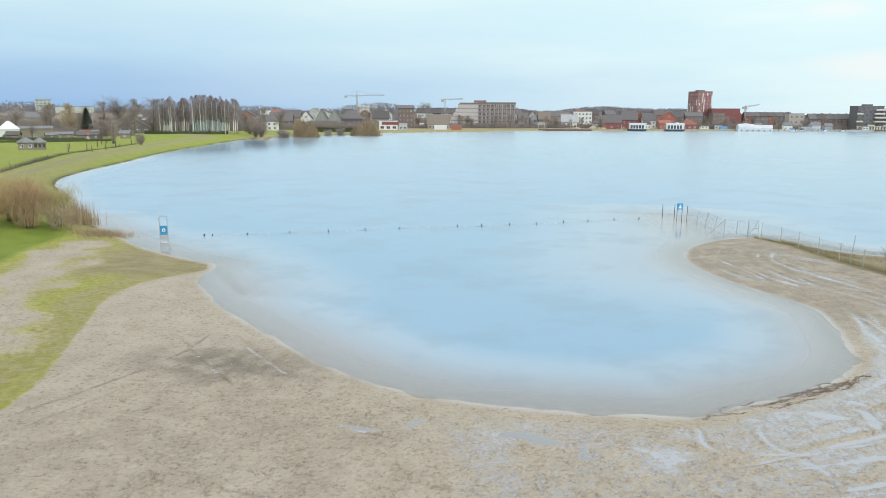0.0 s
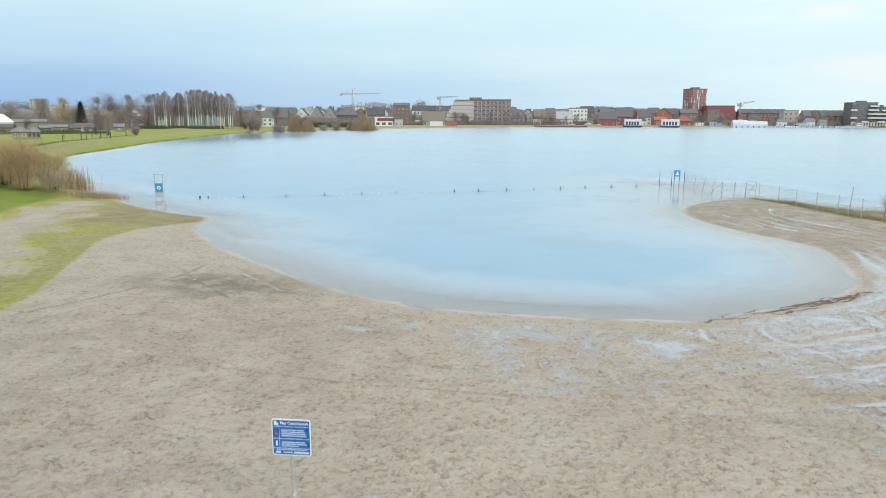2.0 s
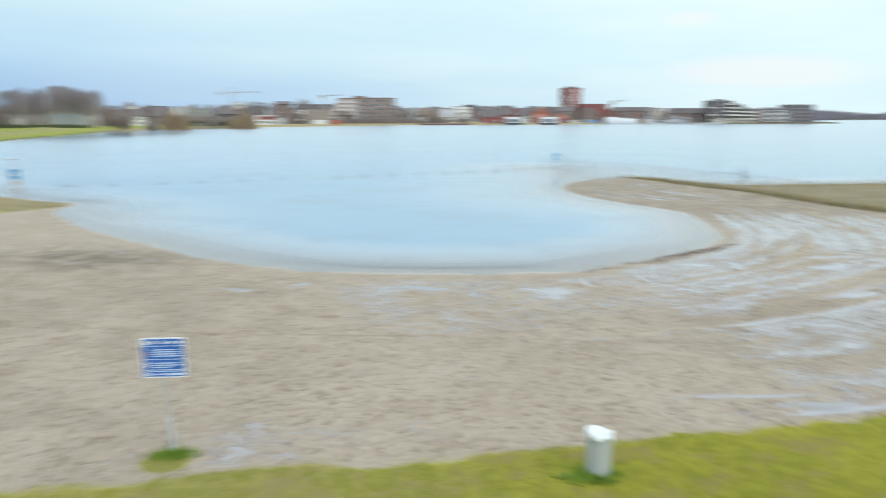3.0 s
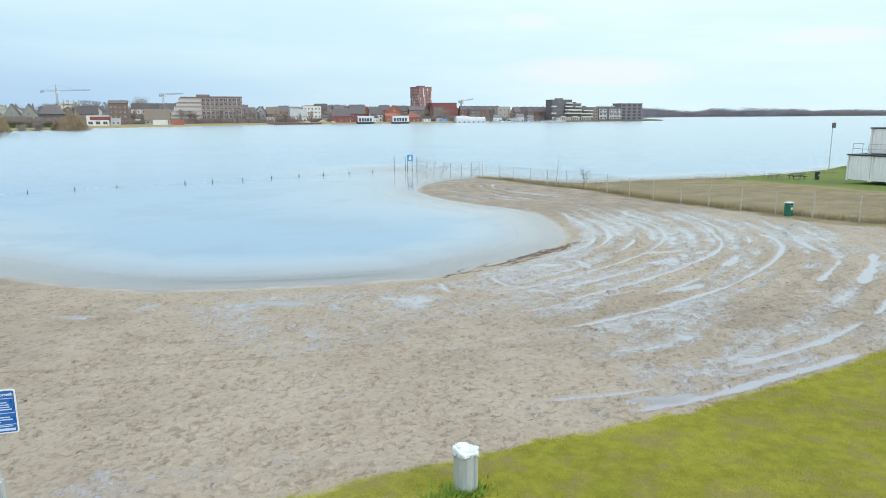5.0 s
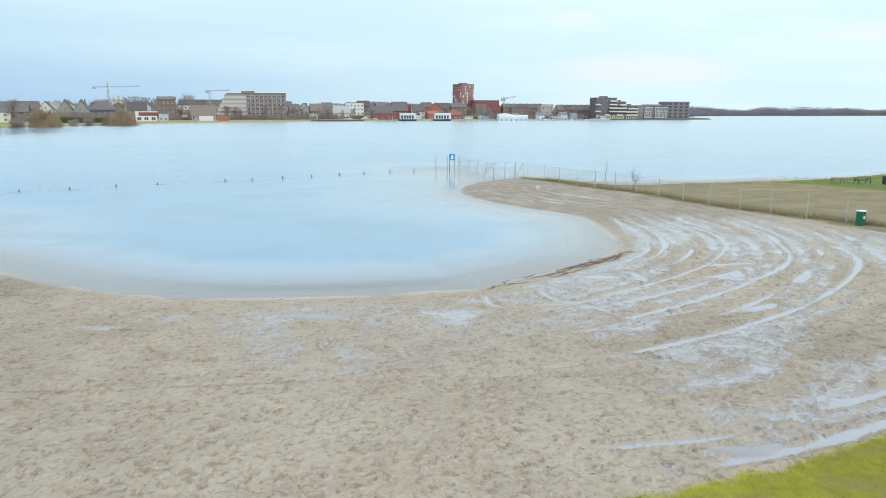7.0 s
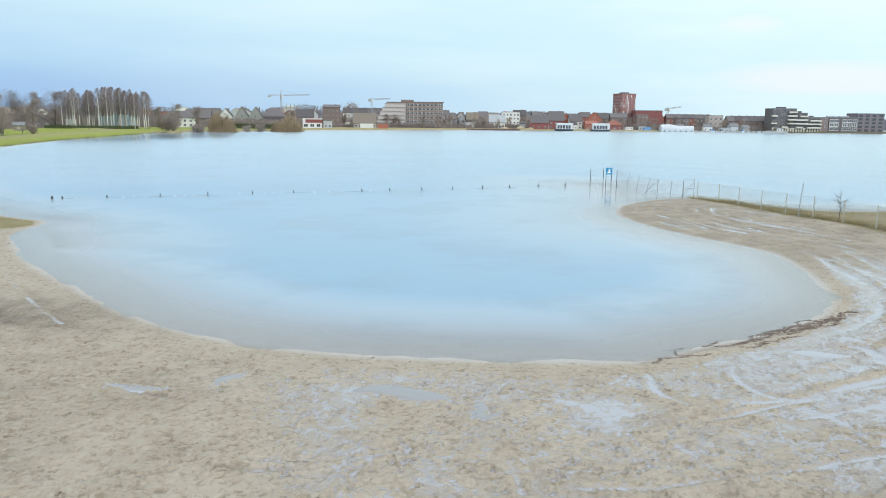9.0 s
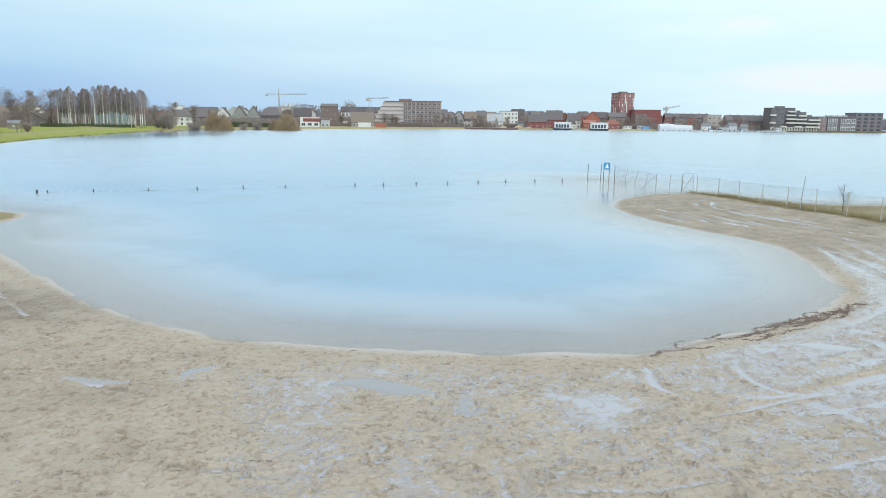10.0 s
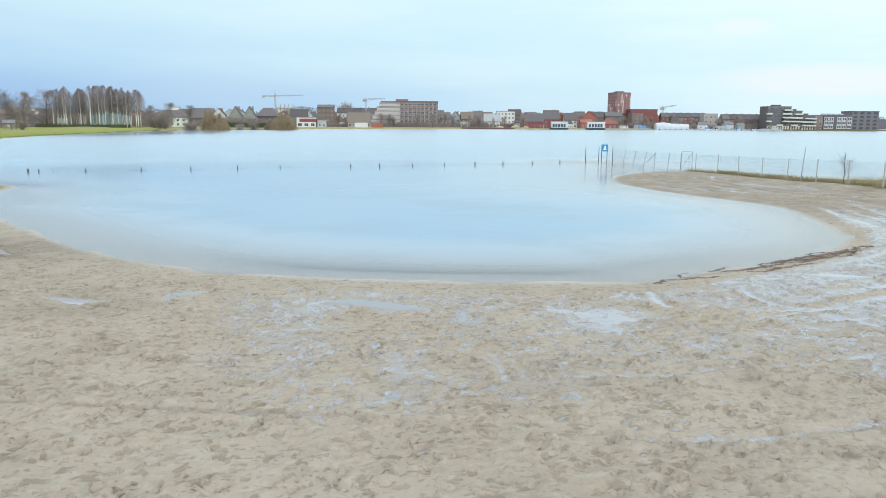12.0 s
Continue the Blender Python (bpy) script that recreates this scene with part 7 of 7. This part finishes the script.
gs = thing("swim_sign", 25.45, 94.6, -0.2, 5, "light blue bathing sign on two dark posts in the water", "sign")
gs.scale = (0.8, 0.8, 0.9)
for u in (-0.42, 0.42):
    b = Build()
    b.tube([(u, 0, -0.8), (u, 0, 2.0)], 0.05, 8)
    part("post", b, M["post_dark"], gs)
b = Build()
b.box(-0.5, 0.5, -0.06, 0.0, 1.85, 2.75)
bd = part("board", b, M["sign_cyan"], gs)
b = Build()
b.plate([(-0.26, -0.066), (0.26, -0.066), (0.26, -0.062), (-0.26, -0.062)], 2.02, 2.18)
b.box(-0.1, 0.16, -0.066, -0.062, 2.18, 2.55)
part("mark", b, M["sign_white"], bd)

# ---- right-hand meadow: containers, tables, bins ----
ux, uy = math.cos(radians(9.5)), math.sin(radians(9.5))


def container(name, s, v, z, length, label, group, strip=False, width=2.44, height=2.6):
    """A corrugated steel box; s and v: metres along and across the stack."""
    x, y = 62.7 + ux * s - uy * v, 51.6 + uy * s + ux * v
    root = thing(name, x, y, z, 9.5, label, "container", group)
    outline, p_ = [], 0.28
    for i in range(int((length - 0.3) / p_)):
        outline += [(0.15 + i * p_ + q_, yy) for q_, yy in ((0.0, 0.045), (0.05, 0.0), (0.14, 0.0), (0.19, 0.045))]
    n_end = int((width - 0.3) / p_)
    for i in range(n_end):
        outline += [(length - xx, 0.15 + i * p_ + q_) for q_, xx in ((0.0, 0.045), (0.05, 0.0), (0.14, 0.0), (0.19, 0.045))]
    for i in reversed(range(int((length - 0.3) / p_))):
        outline += [(0.15 + i * p_ + q_, width - yy) for q_, yy in ((0.19, 0.045), (0.14, 0.0), (0.05, 0.0), (0.0, 0.045))]
    for i in reversed(range(n_end)):
        outline += [(xx, 0.15 + i * p_ + q_) for q_, xx in ((0.19, 0.045), (0.14, 0.0), (0.05, 0.0), (0.0, 0.045))]
    b = Build()
    b.plate(outline, 0.12, height - 0.06)
    part("corrugated_body", b, M["container"], root)
    for cx in (0, length - 0.14):
        for cy in (0, width - 0.14):
            b = Build()
            b.box(cx, cx + 0.14, cy, cy + 0.14, 0, height - 0.04)
            part("corner_post", b, M["container"], root)
    b = Build()
    b.box(-0.06, length + 0.06, -0.06, width + 0.06, height - 0.038, height + 0.08)
    part("roof", b, M["dark_trim"], root, "dark roof edge")
    if strip:
        for i in range(3):
            b = Build()
            b.box(2.4 + 2.2 * i, 4.3 + 2.2 * i, -0.05, -0.003, 1.05, 2.1)
            part("window", b, M["glass"], root)
    return root


for s, v, ln in ((0, 0, 12.19), (12.3, 0, 4.6), (0, 2.5, 12.19)):
    container("storage_container", s, v, 1.0, ln, "white corrugated storage container standing on the grass", "stacked white containers")
container("upper_container", 1.5, 1.3, 1.0 + 2.69, 12.19, "white cabin container stacked on the others", "stacked white containers", True)
rail = thing("deck_railing", 62.7 + ux * 0.2 - uy * 2.4, 51.6 + uy * 0.2 + ux * 2.4, 3.69, 9.5, "thin grey railing on the container deck", "railing")
for u, v in ((0, 2.2), (0, 0.6), (0, -1.9), (1.6, 2.2), (1.6, -1.9)):
    b = Build()
    b.tube([(u, v, 0), (u, v, 1.05)], 0.03, 6)
    part("post", b, M["steel"], rail)
for zz in (0.55, 1.05):
    b = Build()
    b.tube([(1.6, 2.2, zz), (0, 2.2, zz), (0, -1.9, zz), (1.6, -1.9, zz)], 0.022, 6)
    part("rail", b, M["steel"], rail)
pole = thing("flagpole", 62.1, 50.6, None, 0, "slim white pole before the container", "pole")
b = Build()
b.tube([(0, 0, -0.3), (0, 0, 2.6)], 0.05, 8)
part("pole", b, M["sign_white"], pole)
tr = thing("low_trailer", 65.5, 50.5, None, 9.5, "low dark trailer parked beside the container", "trailer")
b = Build()
b.box(-1.6, 1.6, -0.5, 0.5, 0.35, 0.5, 0.03)
part("bed", b, M["dark_trim"], tr)
for u in (-0.9, 0.9):
    for v in (-0.5, 0.5):
        b = Build()
        b.loft([[(u + 0.2 * math.cos(a), v + dv, 0.2 + 0.2 * math.sin(a)) for a in [2 * math.pi * i / 12 for i in range(12)]] for dv in (-0.07, 0.07)])
        part("wheel", b, M["post_dark"], tr)

lamp = thing("floodlight_mast", 81.6, 77.7, None, 0, "slim grey mast with a square floodlight at the shore", "floodlight")
b = Build()
b.tube([(0, 0, -0.3), (0, 0, 3.2), (0.0, 0, 6.0)], [0.07, 0.055, 0.045], 8)
part("mast", b, M["steel"], lamp)
b = Build()
b.box(-0.1, 0.45, -0.12, 0.1, 5.75, 6.45, 0.03)
part("lamp_head", b, M["post_dark"], lamp)


def picnic_table(x, y, turn, length, mat, label):
    root = thing("picnic_table", x, y, None, turn, label, "table", "tables on the sunbathing lawn")
    root.scale = (0.85, 0.85, 0.85)
    for i in range(4):
        b = Build()
        b.box(-length / 2, length / 2, -0.38 + 0.195 * i, -0.205 + 0.195 * i, 0.72, 0.765, 0.008)
        part("tabletop_plank", b, M[mat], root)
    for s in (-1, 1):
        b = Build()
        b.box(-length / 2, length / 2, s * 0.72 - 0.14, s * 0.72 + 0.14, 0.42, 0.465, 0.008)
        part("bench", b, M[mat], root)
        for v in (-1, 1):
            b = Build()
            b.tube([(s * length * 0.36, v * 0.25, 0.72), (s * length * 0.36, v * 0.75, 0.0)], 0.045, 4)
            part("leg", b, M[mat], root)
        b = Build()
        b.box(s * length * 0.36 - 0.03, s * length * 0.36 + 0.03, -0.84, 0.84, 0.36, 0.42)
        part("cross_bar", b, M[mat], root)


picnic_table(61.9, 66.3, -22, 1.7, "planks", "weathered wooden picnic table on the lawn")
picnic_table(63.9, 65.0, -20, 2.0, "dark_green", "long dark green picnic table on the lawn")


def litter_bin(name, x, y, mat, w, h, label, lid):
    root = thing(name, x, y, None, 15, label, "litter bin", "litter bins by the beach")
    b = Build()
    b.box(-w / 2, w / 2, -w / 2, w / 2, 0.0, h * 0.78, 0.03)
    part("body", b, M[mat], root)
    for v in (-1, 1):
        b = Build()
        b.box(v * w / 2 - 0.05 * (v > 0), v * w / 2 + 0.05 * (v < 0), -w / 2 + 0.03, w / 2 - 0.03, h * 0.78, h * 0.92)
        part("side_post", b, M[mat], root)
    b = Build()
    b.loft([[(-w / 2 - 0.02, -w / 2 - 0.02, h * 0.92), (w / 2 + 0.02, -w / 2 - 0.02, h * 0.92), (w / 2 + 0.02, w / 2 + 0.02, h * 0.92), (-w / 2 - 0.02, w / 2 + 0.02, h * 0.92)],
            [(-w / 2, -w / 2, h * 0.97), (w / 2, -w / 2, h * 0.97), (w / 2, w / 2, h * 0.97), (-w / 2, w / 2, h * 0.97)], [(-w * 0.3, -w * 0.3, h), (w * 0.3, -w * 0.3, h), (w * 0.3, w * 0.3, h), (-w * 0.3, w * 0.3, h)]])
    part("lid", b, M[lid], root, "rounded lid")
    b = Build()
    b.box(-w * 0.2, w * 0.2, -w / 2 - 0.02, -w / 2 - 0.004, h * 0.45, h * 0.62)
    part("plate", b, M["sign_white"], root)


litter_bin("litter_bin", 38.9, 39.7, "green_paint", 0.44, 1.02, "green litter bin with a pale lid beside the fence", "bag")
litter_bin("litter_bin", 65.0, 63.2, "dark_trim", 0.38, 0.9, "black litter bin on the lawn", "dark_trim")
for x, y, turn in ((55.5, 71.2, 3), (58.3, 71.2, 0), (61.6, 71.4, 3), (64.4, 71.5, 3), (73.4, 72.5, 10), (76.2, 73.4, 12)):
    b = Build()
    b.tube([(-0.75, 0, -0.3), (-0.75, 0, 0.55), (-0.7, 0, 0.6), (0.7, 0, 0.6), (0.75, 0, 0.55), (0.75, 0, -0.3)], 0.022, 6)
    b.tube([(-0.75, 0, 0.3), (0.75, 0, 0.3)], 0.016, 6)
    lone("cycle_rail", b, M["steel"], x, y, None, turn, "pale grey tubular rail at the lake's edge", "rail", "tubular rails along the shore")
wall = thing("low_barrier", 43.0, 26.9, None, -24, "low white beam barrier on short grey posts in the grass", "barrier")
for u in (-3.0, -1.0, 1.0, 3.0):
    b = Build()
    b.box(u - 0.12, u + 0.12, -0.12, 0.12, -0.3, 0.55, 0.015)
    part("post", b, M["concrete"], wall)
b = Build()
b.box(-3.4, 3.4, -0.2, 0.2, 0.554, 0.82, 0.03)
part("beam", b, M["sign_white"], wall)
b = Build()
b.tube([(0, 0, -0.3), (0.1, 0.0, 1.3), (0.22, 0.02, 2.7)], [0.04, 0.038, 0.036], 8)
lone("leaning_post", b, M["post_grey"], 33.95, 66.6, None, 0, "tall grey post leaning beside the fence", "post")
sap = thing("sapling", 35.0, 62.6, None, 0, "thin bare sapling with upright twigs behind the fence", "sapling")
rng = rand(301)
b = Build()
b.tube([(0, 0, -0.1), (0.04, 0.0, 0.8), (-0.03, 0.02, 1.6), (0.0, 0.02, 2.4)], [0.03, 0.024, 0.014, 0.005], 5)
part("stem", b, M["bark_grey"], sap)
for i in range(38):
    z, a = rng.uniform(0.5, 2.1), rng.uniform(0, 6.28)
    r = rng.uniform(0.35, 1.0) * (1.25 - 0.35 * z)
    b = Build()
    b.tube([(0.01, 0.01, z), (math.cos(a) * r * 0.6, math.sin(a) * r * 0.6, z + r * 0.4), (math.cos(a) * r, math.sin(a) * r, z + r * 0.95)], [0.012, 0.008, 0.004], 3)
    part("twig", b, M["bark_grey"], sap)
rng = rand(90)
spots = []
xs, ys = [], []
for (x0, y0), (x1, y1) in zip(FENCE[1:-1], FENCE[2:]):
    for i in range(520):
        f, o = min(1.0, max(0.0, rng.choice((0.15, 0.4, 0.55, 0.85)) + rng.gauss(0, 0.14))), abs(rng.gauss(0.15, 0.6))
        xs.append(x0 + (x1 - x0) * f + o)
        ys.append(y0 + (y1 - y0) * f + 0.1)
for i in range(1500):
    xs.append(rng.uniform(36, 78))
    ys.append(69.0 + rng.gauss(0, 1.2) + max(0, (xs[-1] - 60) * 0.15))
for i in range(1200):
    xs.append(30.6 + rng.uniform(0, 6))
    ys.append(81.5 - (xs[-1] - 30.6) * 1.9 + rng.gauss(0.2, 0.35))
xs, ys = np.array(xs), np.array(ys)
zs = land(xs, ys)[0]
lone("rough_grass", blades(list(zip(xs.tolist(), ys.tolist(), zs.tolist())), 0.40, 0.016, 91, 0.45), M["straw"], 0, 0, 0, 0, "tall dry grass along the fence and the shore", "grass", kind="stuff")
# ---- foreground: information signs, bins, grass ----
def rounded(w, h, r, n=5):
    pts = []
    for cx, cz, a0 in ((w / 2 - r, h / 2 - r, 0), (-w / 2 + r, h / 2 - r, 90), (-w / 2 + r, -h / 2 + r, 180), (w / 2 - r, -h / 2 + r, 270)):
        pts += [(cx + r * math.cos(radians(a0 + 90 * i / n)), cz + r * math.sin(radians(a0 + 90 * i / n))) for i in range(n + 1)]
    return pts


def text_mesh(body, size, material):
    curve = bpy.data.curves.new("title", "FONT")
    curve.body, curve.size, curve.extrude, curve.align_x = body, size, 0.0008, "LEFT"
    curve.offset = size * 0.018
    ob = bpy.data.objects.new("title_curve", curve)
    scene.collection.objects.link(ob)
    bpy.context.view_layer.update()
    me = bpy.data.meshes.new_from_object(ob.evaluated_get(bpy.context.evaluated_depsgraph_get()))
    bpy.data.objects.remove(ob)
    me.materials.clear()
    me.materials.append(material)
    return me


def info_sign(x, y, turn, label):
    root = thing("information_sign", x, y, None, turn, label, "sign", "information signs by the beach")
    b = Build()
    b.tube([(0.0, 0, 0.6), (-0.02, 0, 2.35)], 0.03, 10)
    part("post", b, M["steel"], root)
    b = Build()
    b.tube([(0.045, 0, -0.3), (0.03, 0, 0.02), (0.012, 0, 0.55), (0.008, 0, 0.72)], [0.055, 0.055, 0.05, 0.05], 10)
    part("ground_sleeve", b, M["bin_grey"], root, "grey ground sleeve")
    b = Build()
    b.tube([(0.008, -0.055, 0.69), (0.008, 0.055, 0.69)], 0.022, 8)
    part("bolt", b, M["frame_white"], root)
    W, Hh, zc = 0.84, 0.82, 2.02
    pan = Build()
    pan.loft([[(px, yy, zc + pz) for px, pz in rounded(W, Hh, 0.05)] for yy in (-0.034, -0.055)])
    panel = part("panel", pan, M["sign_white"], root, "blue panel with a white rim and rounded corners")
    f = Build()
    f.loft([[(px, yy, zc + pz) for px, pz in rounded(W - 0.045, Hh - 0.045, 0.035)] for yy in (-0.0555, -0.0575)])
    part("face", f, M["sign_blue"], panel)
    title = text_mesh("Plas Cattenbroek", 0.088, M["sign_white"])
    part("title", title, None, panel, "white lettering", pose(-0.235, -0.0585, zc + 0.295, 90, 0, 0))
    mark = Build()
    mark.prism([(-0.37, zc + 0.27), (-0.27, zc + 0.27), (-0.27, zc + 0.325), (-0.30, zc + 0.325), (-0.315, zc + 0.365), (-0.37, zc + 0.365)], -0.0595, -0.058)
    part("emblem", mark, M["sign_white"], panel)
    rr = rand(5)
    for zz, n, h in ((0.175, 4, 0.017), (-0.1, 3, 0.017)):
        for i in range(n):
            bar = Build()
            x1 = -0.215 + rr.uniform(0.36, 0.57)
            bar.box(-0.215, x1, -0.0595, -0.058, zc + zz - 0.043 * i - h, zc + zz - 0.043 * i + h * 0.2)
            part("print_line", bar, M["sign_pale"], panel)
    for zz in (-0.028, -0.245, 0.245):
        bar = Build()
        bar.box(-0.385, 0.385, -0.0595, -0.058, zc + zz - 0.006, zc + zz + 0.006)
        part("rule", bar, M["sign_pale"], panel)
    bar = Build()
    bar.box(-0.262, -0.254, -0.0595, -0.058, zc - 0.24, zc + 0.24)
    part("rule", bar, M["sign_pale"], panel)
    b = Build()
    b.prism([(-0.355, zc + 0.06), (-0.285, zc + 0.06), (-0.32, zc + 0.125)], -0.0595, -0.058)
    part("warning_mark", b, M["warn_red"], panel)
    b = Build()
    b.prism([(-0.34, zc - 0.19), (-0.30, zc - 0.19), (-0.30, zc - 0.08), (-0.34, zc - 0.08)], -0.0595, -0.058)
    part("bottle_mark", b, M["sign_white"], panel)
    for i, (x0, x1, z0, z1) in enumerate(((-0.33, 0.33, -0.285, -0.268), (-0.35, -0.24, -0.365, -0.31), (-0.18, 0.02, -0.35, -0.325), (0.05, 0.37, -0.36, -0.315))):
        b = Build()
        b.box(x0, x1, -0.0595, -0.058, zc + z0, zc + z1)
        part("print_line", b, M["sign_pale"], panel)
    return root


info_sign(-3.72, 13.12, -2, "blue information sign on a grey post at the sand's edge")
info_sign(30.0, 20.9, -118, "blue information sign at the far corner of the lawn")


def bag_bin(x, y, turn):
    root = thing("waste_cylinder", x, y, None, turn, "zinc-grey waste cylinder with a white plastic bag over its rim", "litter bin", "waste cylinders on the lawn")
    rr = rand(int(x * 10))
    k_ = 20
    b = Build()
    rings = []
    for z, r in ((-0.05, 0.23), (0.0, 0.235), (0.02, 0.23), (0.45, 0.232), (0.78, 0.235), (0.83, 0.238), (0.84, 0.225), (0.5, 0.22)):
        rings.append([(r * math.cos(a), r * math.sin(a), z) for a in [2 * math.pi * i / k_ for i in range(k_)]])
    b.loft(rings)
    part("cylinder", b, M["bin_grey"], root, smooth=False)
    for a in (0.6, 2.7, 4.8):
        s = Build()
        s.tube([(0.243 * math.cos(a), 0.243 * math.sin(a), 0.01), (0.25 * math.cos(a), 0.25 * math.sin(a), 0.84)], 0.006, 4)
        part("seam", s, M["bin_grey"], root)
    g, rings = Build(), []
    n = 36
    for j, (r, z) in enumerate(((0.240, 0.775), (0.247, 0.80), (0.246, 0.845), (0.232, 0.865), (0.19, 0.845), (0.13, 0.80), (0.05, 0.78))):
        ring_ = []
        for i in range(n):
            a = 2 * math.pi * i / n
            fold = 0.02 * math.sin(5 * a + j) + 0.012 * math.sin(11 * a + 2 * j)
            hang = 0.035 * math.sin(3 * a + 1.0) + 0.02 * rr.uniform(-1, 1) if j == 0 else 0.014 * rr.uniform(-1, 1)
            ring_.append(((r + fold * (1 if j < 5 else 0.4)) * math.cos(a), (r + fold * (1 if j < 5 else 0.4)) * math.sin(a), z + hang + (0.05 * max(0, math.sin(a - 0.9)) if 2 <= j <= 4 else 0)))
        rings.append(ring_)
    g.loft(rings)
    part("bag", g, M["bag"], root, "crumpled white plastic bag", smooth=True)
    kn = Build()
    kn.loft([[(-0.06 + w * math.cos(a), 0.14 + 0.5 * w * math.sin(a), z) for a in [2 * math.pi * i / 8 for i in range(8)]] for w, z in ((0.05, 0.85), (0.085, 0.91), (0.065, 0.945), (0.02, 0.96))])
    part("bag_knot", kn, M["bag"], root, smooth=True)


bag_bin(4.6, 11.35, 20)
bag_bin(29.3, 19.5, 70)

# turf: short blades over the near lawn, thicker clumps round sign and bin
rng = np.random.RandomState(3)
n = 150000
xs, ys = rng.uniform(-13, 31, n), 4.5 + 17 * rng.rand(n)
edge_d = signed(xs, ys, BEACH)
jag = fringe(xs, ys)
keep = (edge_d + jag + rng.normal(0, 0.12, n) > 0.1) & (ys > 5)
xs, ys = xs[keep][:90000], ys[keep][:90000]
zs = land(xs, ys)[0]
lone("lawn_grass", blades(list(zip(xs.tolist(), ys.tolist(), zs.tolist())), 0.055, 0.009, 4, 0.5), M["blade"], 0, 0, 0, 0, "short yellow-green lawn grass beside the beach", "grass", kind="stuff")
lone("sign_tuft", blades(scatter(900, -3.66, 13.0, 0.2, 0.12, 5), 0.10, 0.014, 6, 0.6), M["weed"], 0, 0, 0, 0, "bright green tuft of grass round the sign's foot", "grass", kind="stuff")
lone("bin_tuft", blades(scatter(420, 4.45, 11.2, 0.26, 0.16, 7) + scatter(200, 29.3, 19.5, 0.3, 0.3, 8), 0.15, 0.025, 9, 0.7), M["weed"], 0, 0, 0, 0, "green weeds round the waste cylinder", "weeds", kind="stuff")
ne = 6000
xs, ys = rng.uniform(-13, 31, ne * 6), 9 + 14 * rng.rand(ne * 6)
edge_d = signed(xs, ys, BEACH) + fringe(xs, ys)
keep = np.abs(edge_d - 0.15) < 0.5 * rng.rand(len(xs)) ** 1.5
xs, ys = xs[keep][:ne], ys[keep][:ne]
lone("edge_grass", blades(list(zip(xs.tolist(), ys.tolist(), land(xs, ys)[0].tolist())), 0.09, 0.011, 11, 0.6), M["blade"], 0, 0, 0, 0, "ragged grass fringe at the sand's edge", "grass", kind="stuff")

# wrack: twigs and leaves washed up on the bay's rim
rng = rand(77)
rim_line = smooth_line([(8.9, 31.0), (11.1, 31.9), (12.7, 32.9), (13.8, 33.3), (15.1, 34.2), (16.2, 34.9), (17.6, 35.5), (19.5, 36.6), (21.2, 38.0)], 0.3)
b = Build()
xs, ys = [], []
for i in range(24):
    # a ragged strand of fine litter along the rim
    at_, span, o = rng.random() ** 0.8 * 0.93, rng.uniform(3, 9), rng.gauss(0.0, 0.17)
    j = int(at_ * (len(rim_line) - 2))
    for f in np.arange(0, span, 0.22):
        m = min(len(rim_line) - 2, j + int(f))
        p = rim_line[m] * (1 - f % 1) + rim_line[m + 1] * (f % 1)
        o += rng.gauss(0, 0.05)
        for _ in range(rng.randrange(1, 5)):
            xs.append(p[0] + o * 0.6 + rng.gauss(0, 0.05))
            ys.append(p[1] - o + rng.gauss(0, 0.03))
for i in range(330):
    j = rng.randrange(60, len(LAKE))
    near = [q for q in (LAKE[rng.randrange(len(LAKE))],) if -24 < q[0] < 24 and 31 < q[1] < 62]
    for q in near:
        xs.append(q[0] + rng.gauss(0, 0.5))
        ys.append(q[1] - abs(rng.gauss(0.2, 0.5)))
for i in range(110):
    xs.append(rng.uniform(-22, 28))
    ys.append(rng.uniform(13, 40))
xs, ys = np.array(xs), np.array(ys)
zs, ds = on_sand(xs, ys), signed(xs, ys, LAKE)
for x, y, z, d in zip(xs.tolist(), ys.tolist(), zs.tolist(), ds.tolist()):
    if d < -0.3:
        continue
    a, ln, w = rng.gauss(0.55, 0.5), rng.uniform(0.06, 0.24), rng.uniform(0.005, 0.012)
    c, s = math.cos(a) * ln / 2, math.sin(a) * ln / 2
    b.tube([(x - c, y - s, z + 0.004), (x + rng.gauss(0, 0.02), y + rng.gauss(0, 0.02), z + 0.012), (x + c, y + s, z + 0.004)], [w * 0.5, w, w * 0.4], 3)
lone("wrack_line", b, M["debris"], 0, 0, 0, 0, "dark twigs and leaves washed up round the bay", "wrack", kind="stuff")
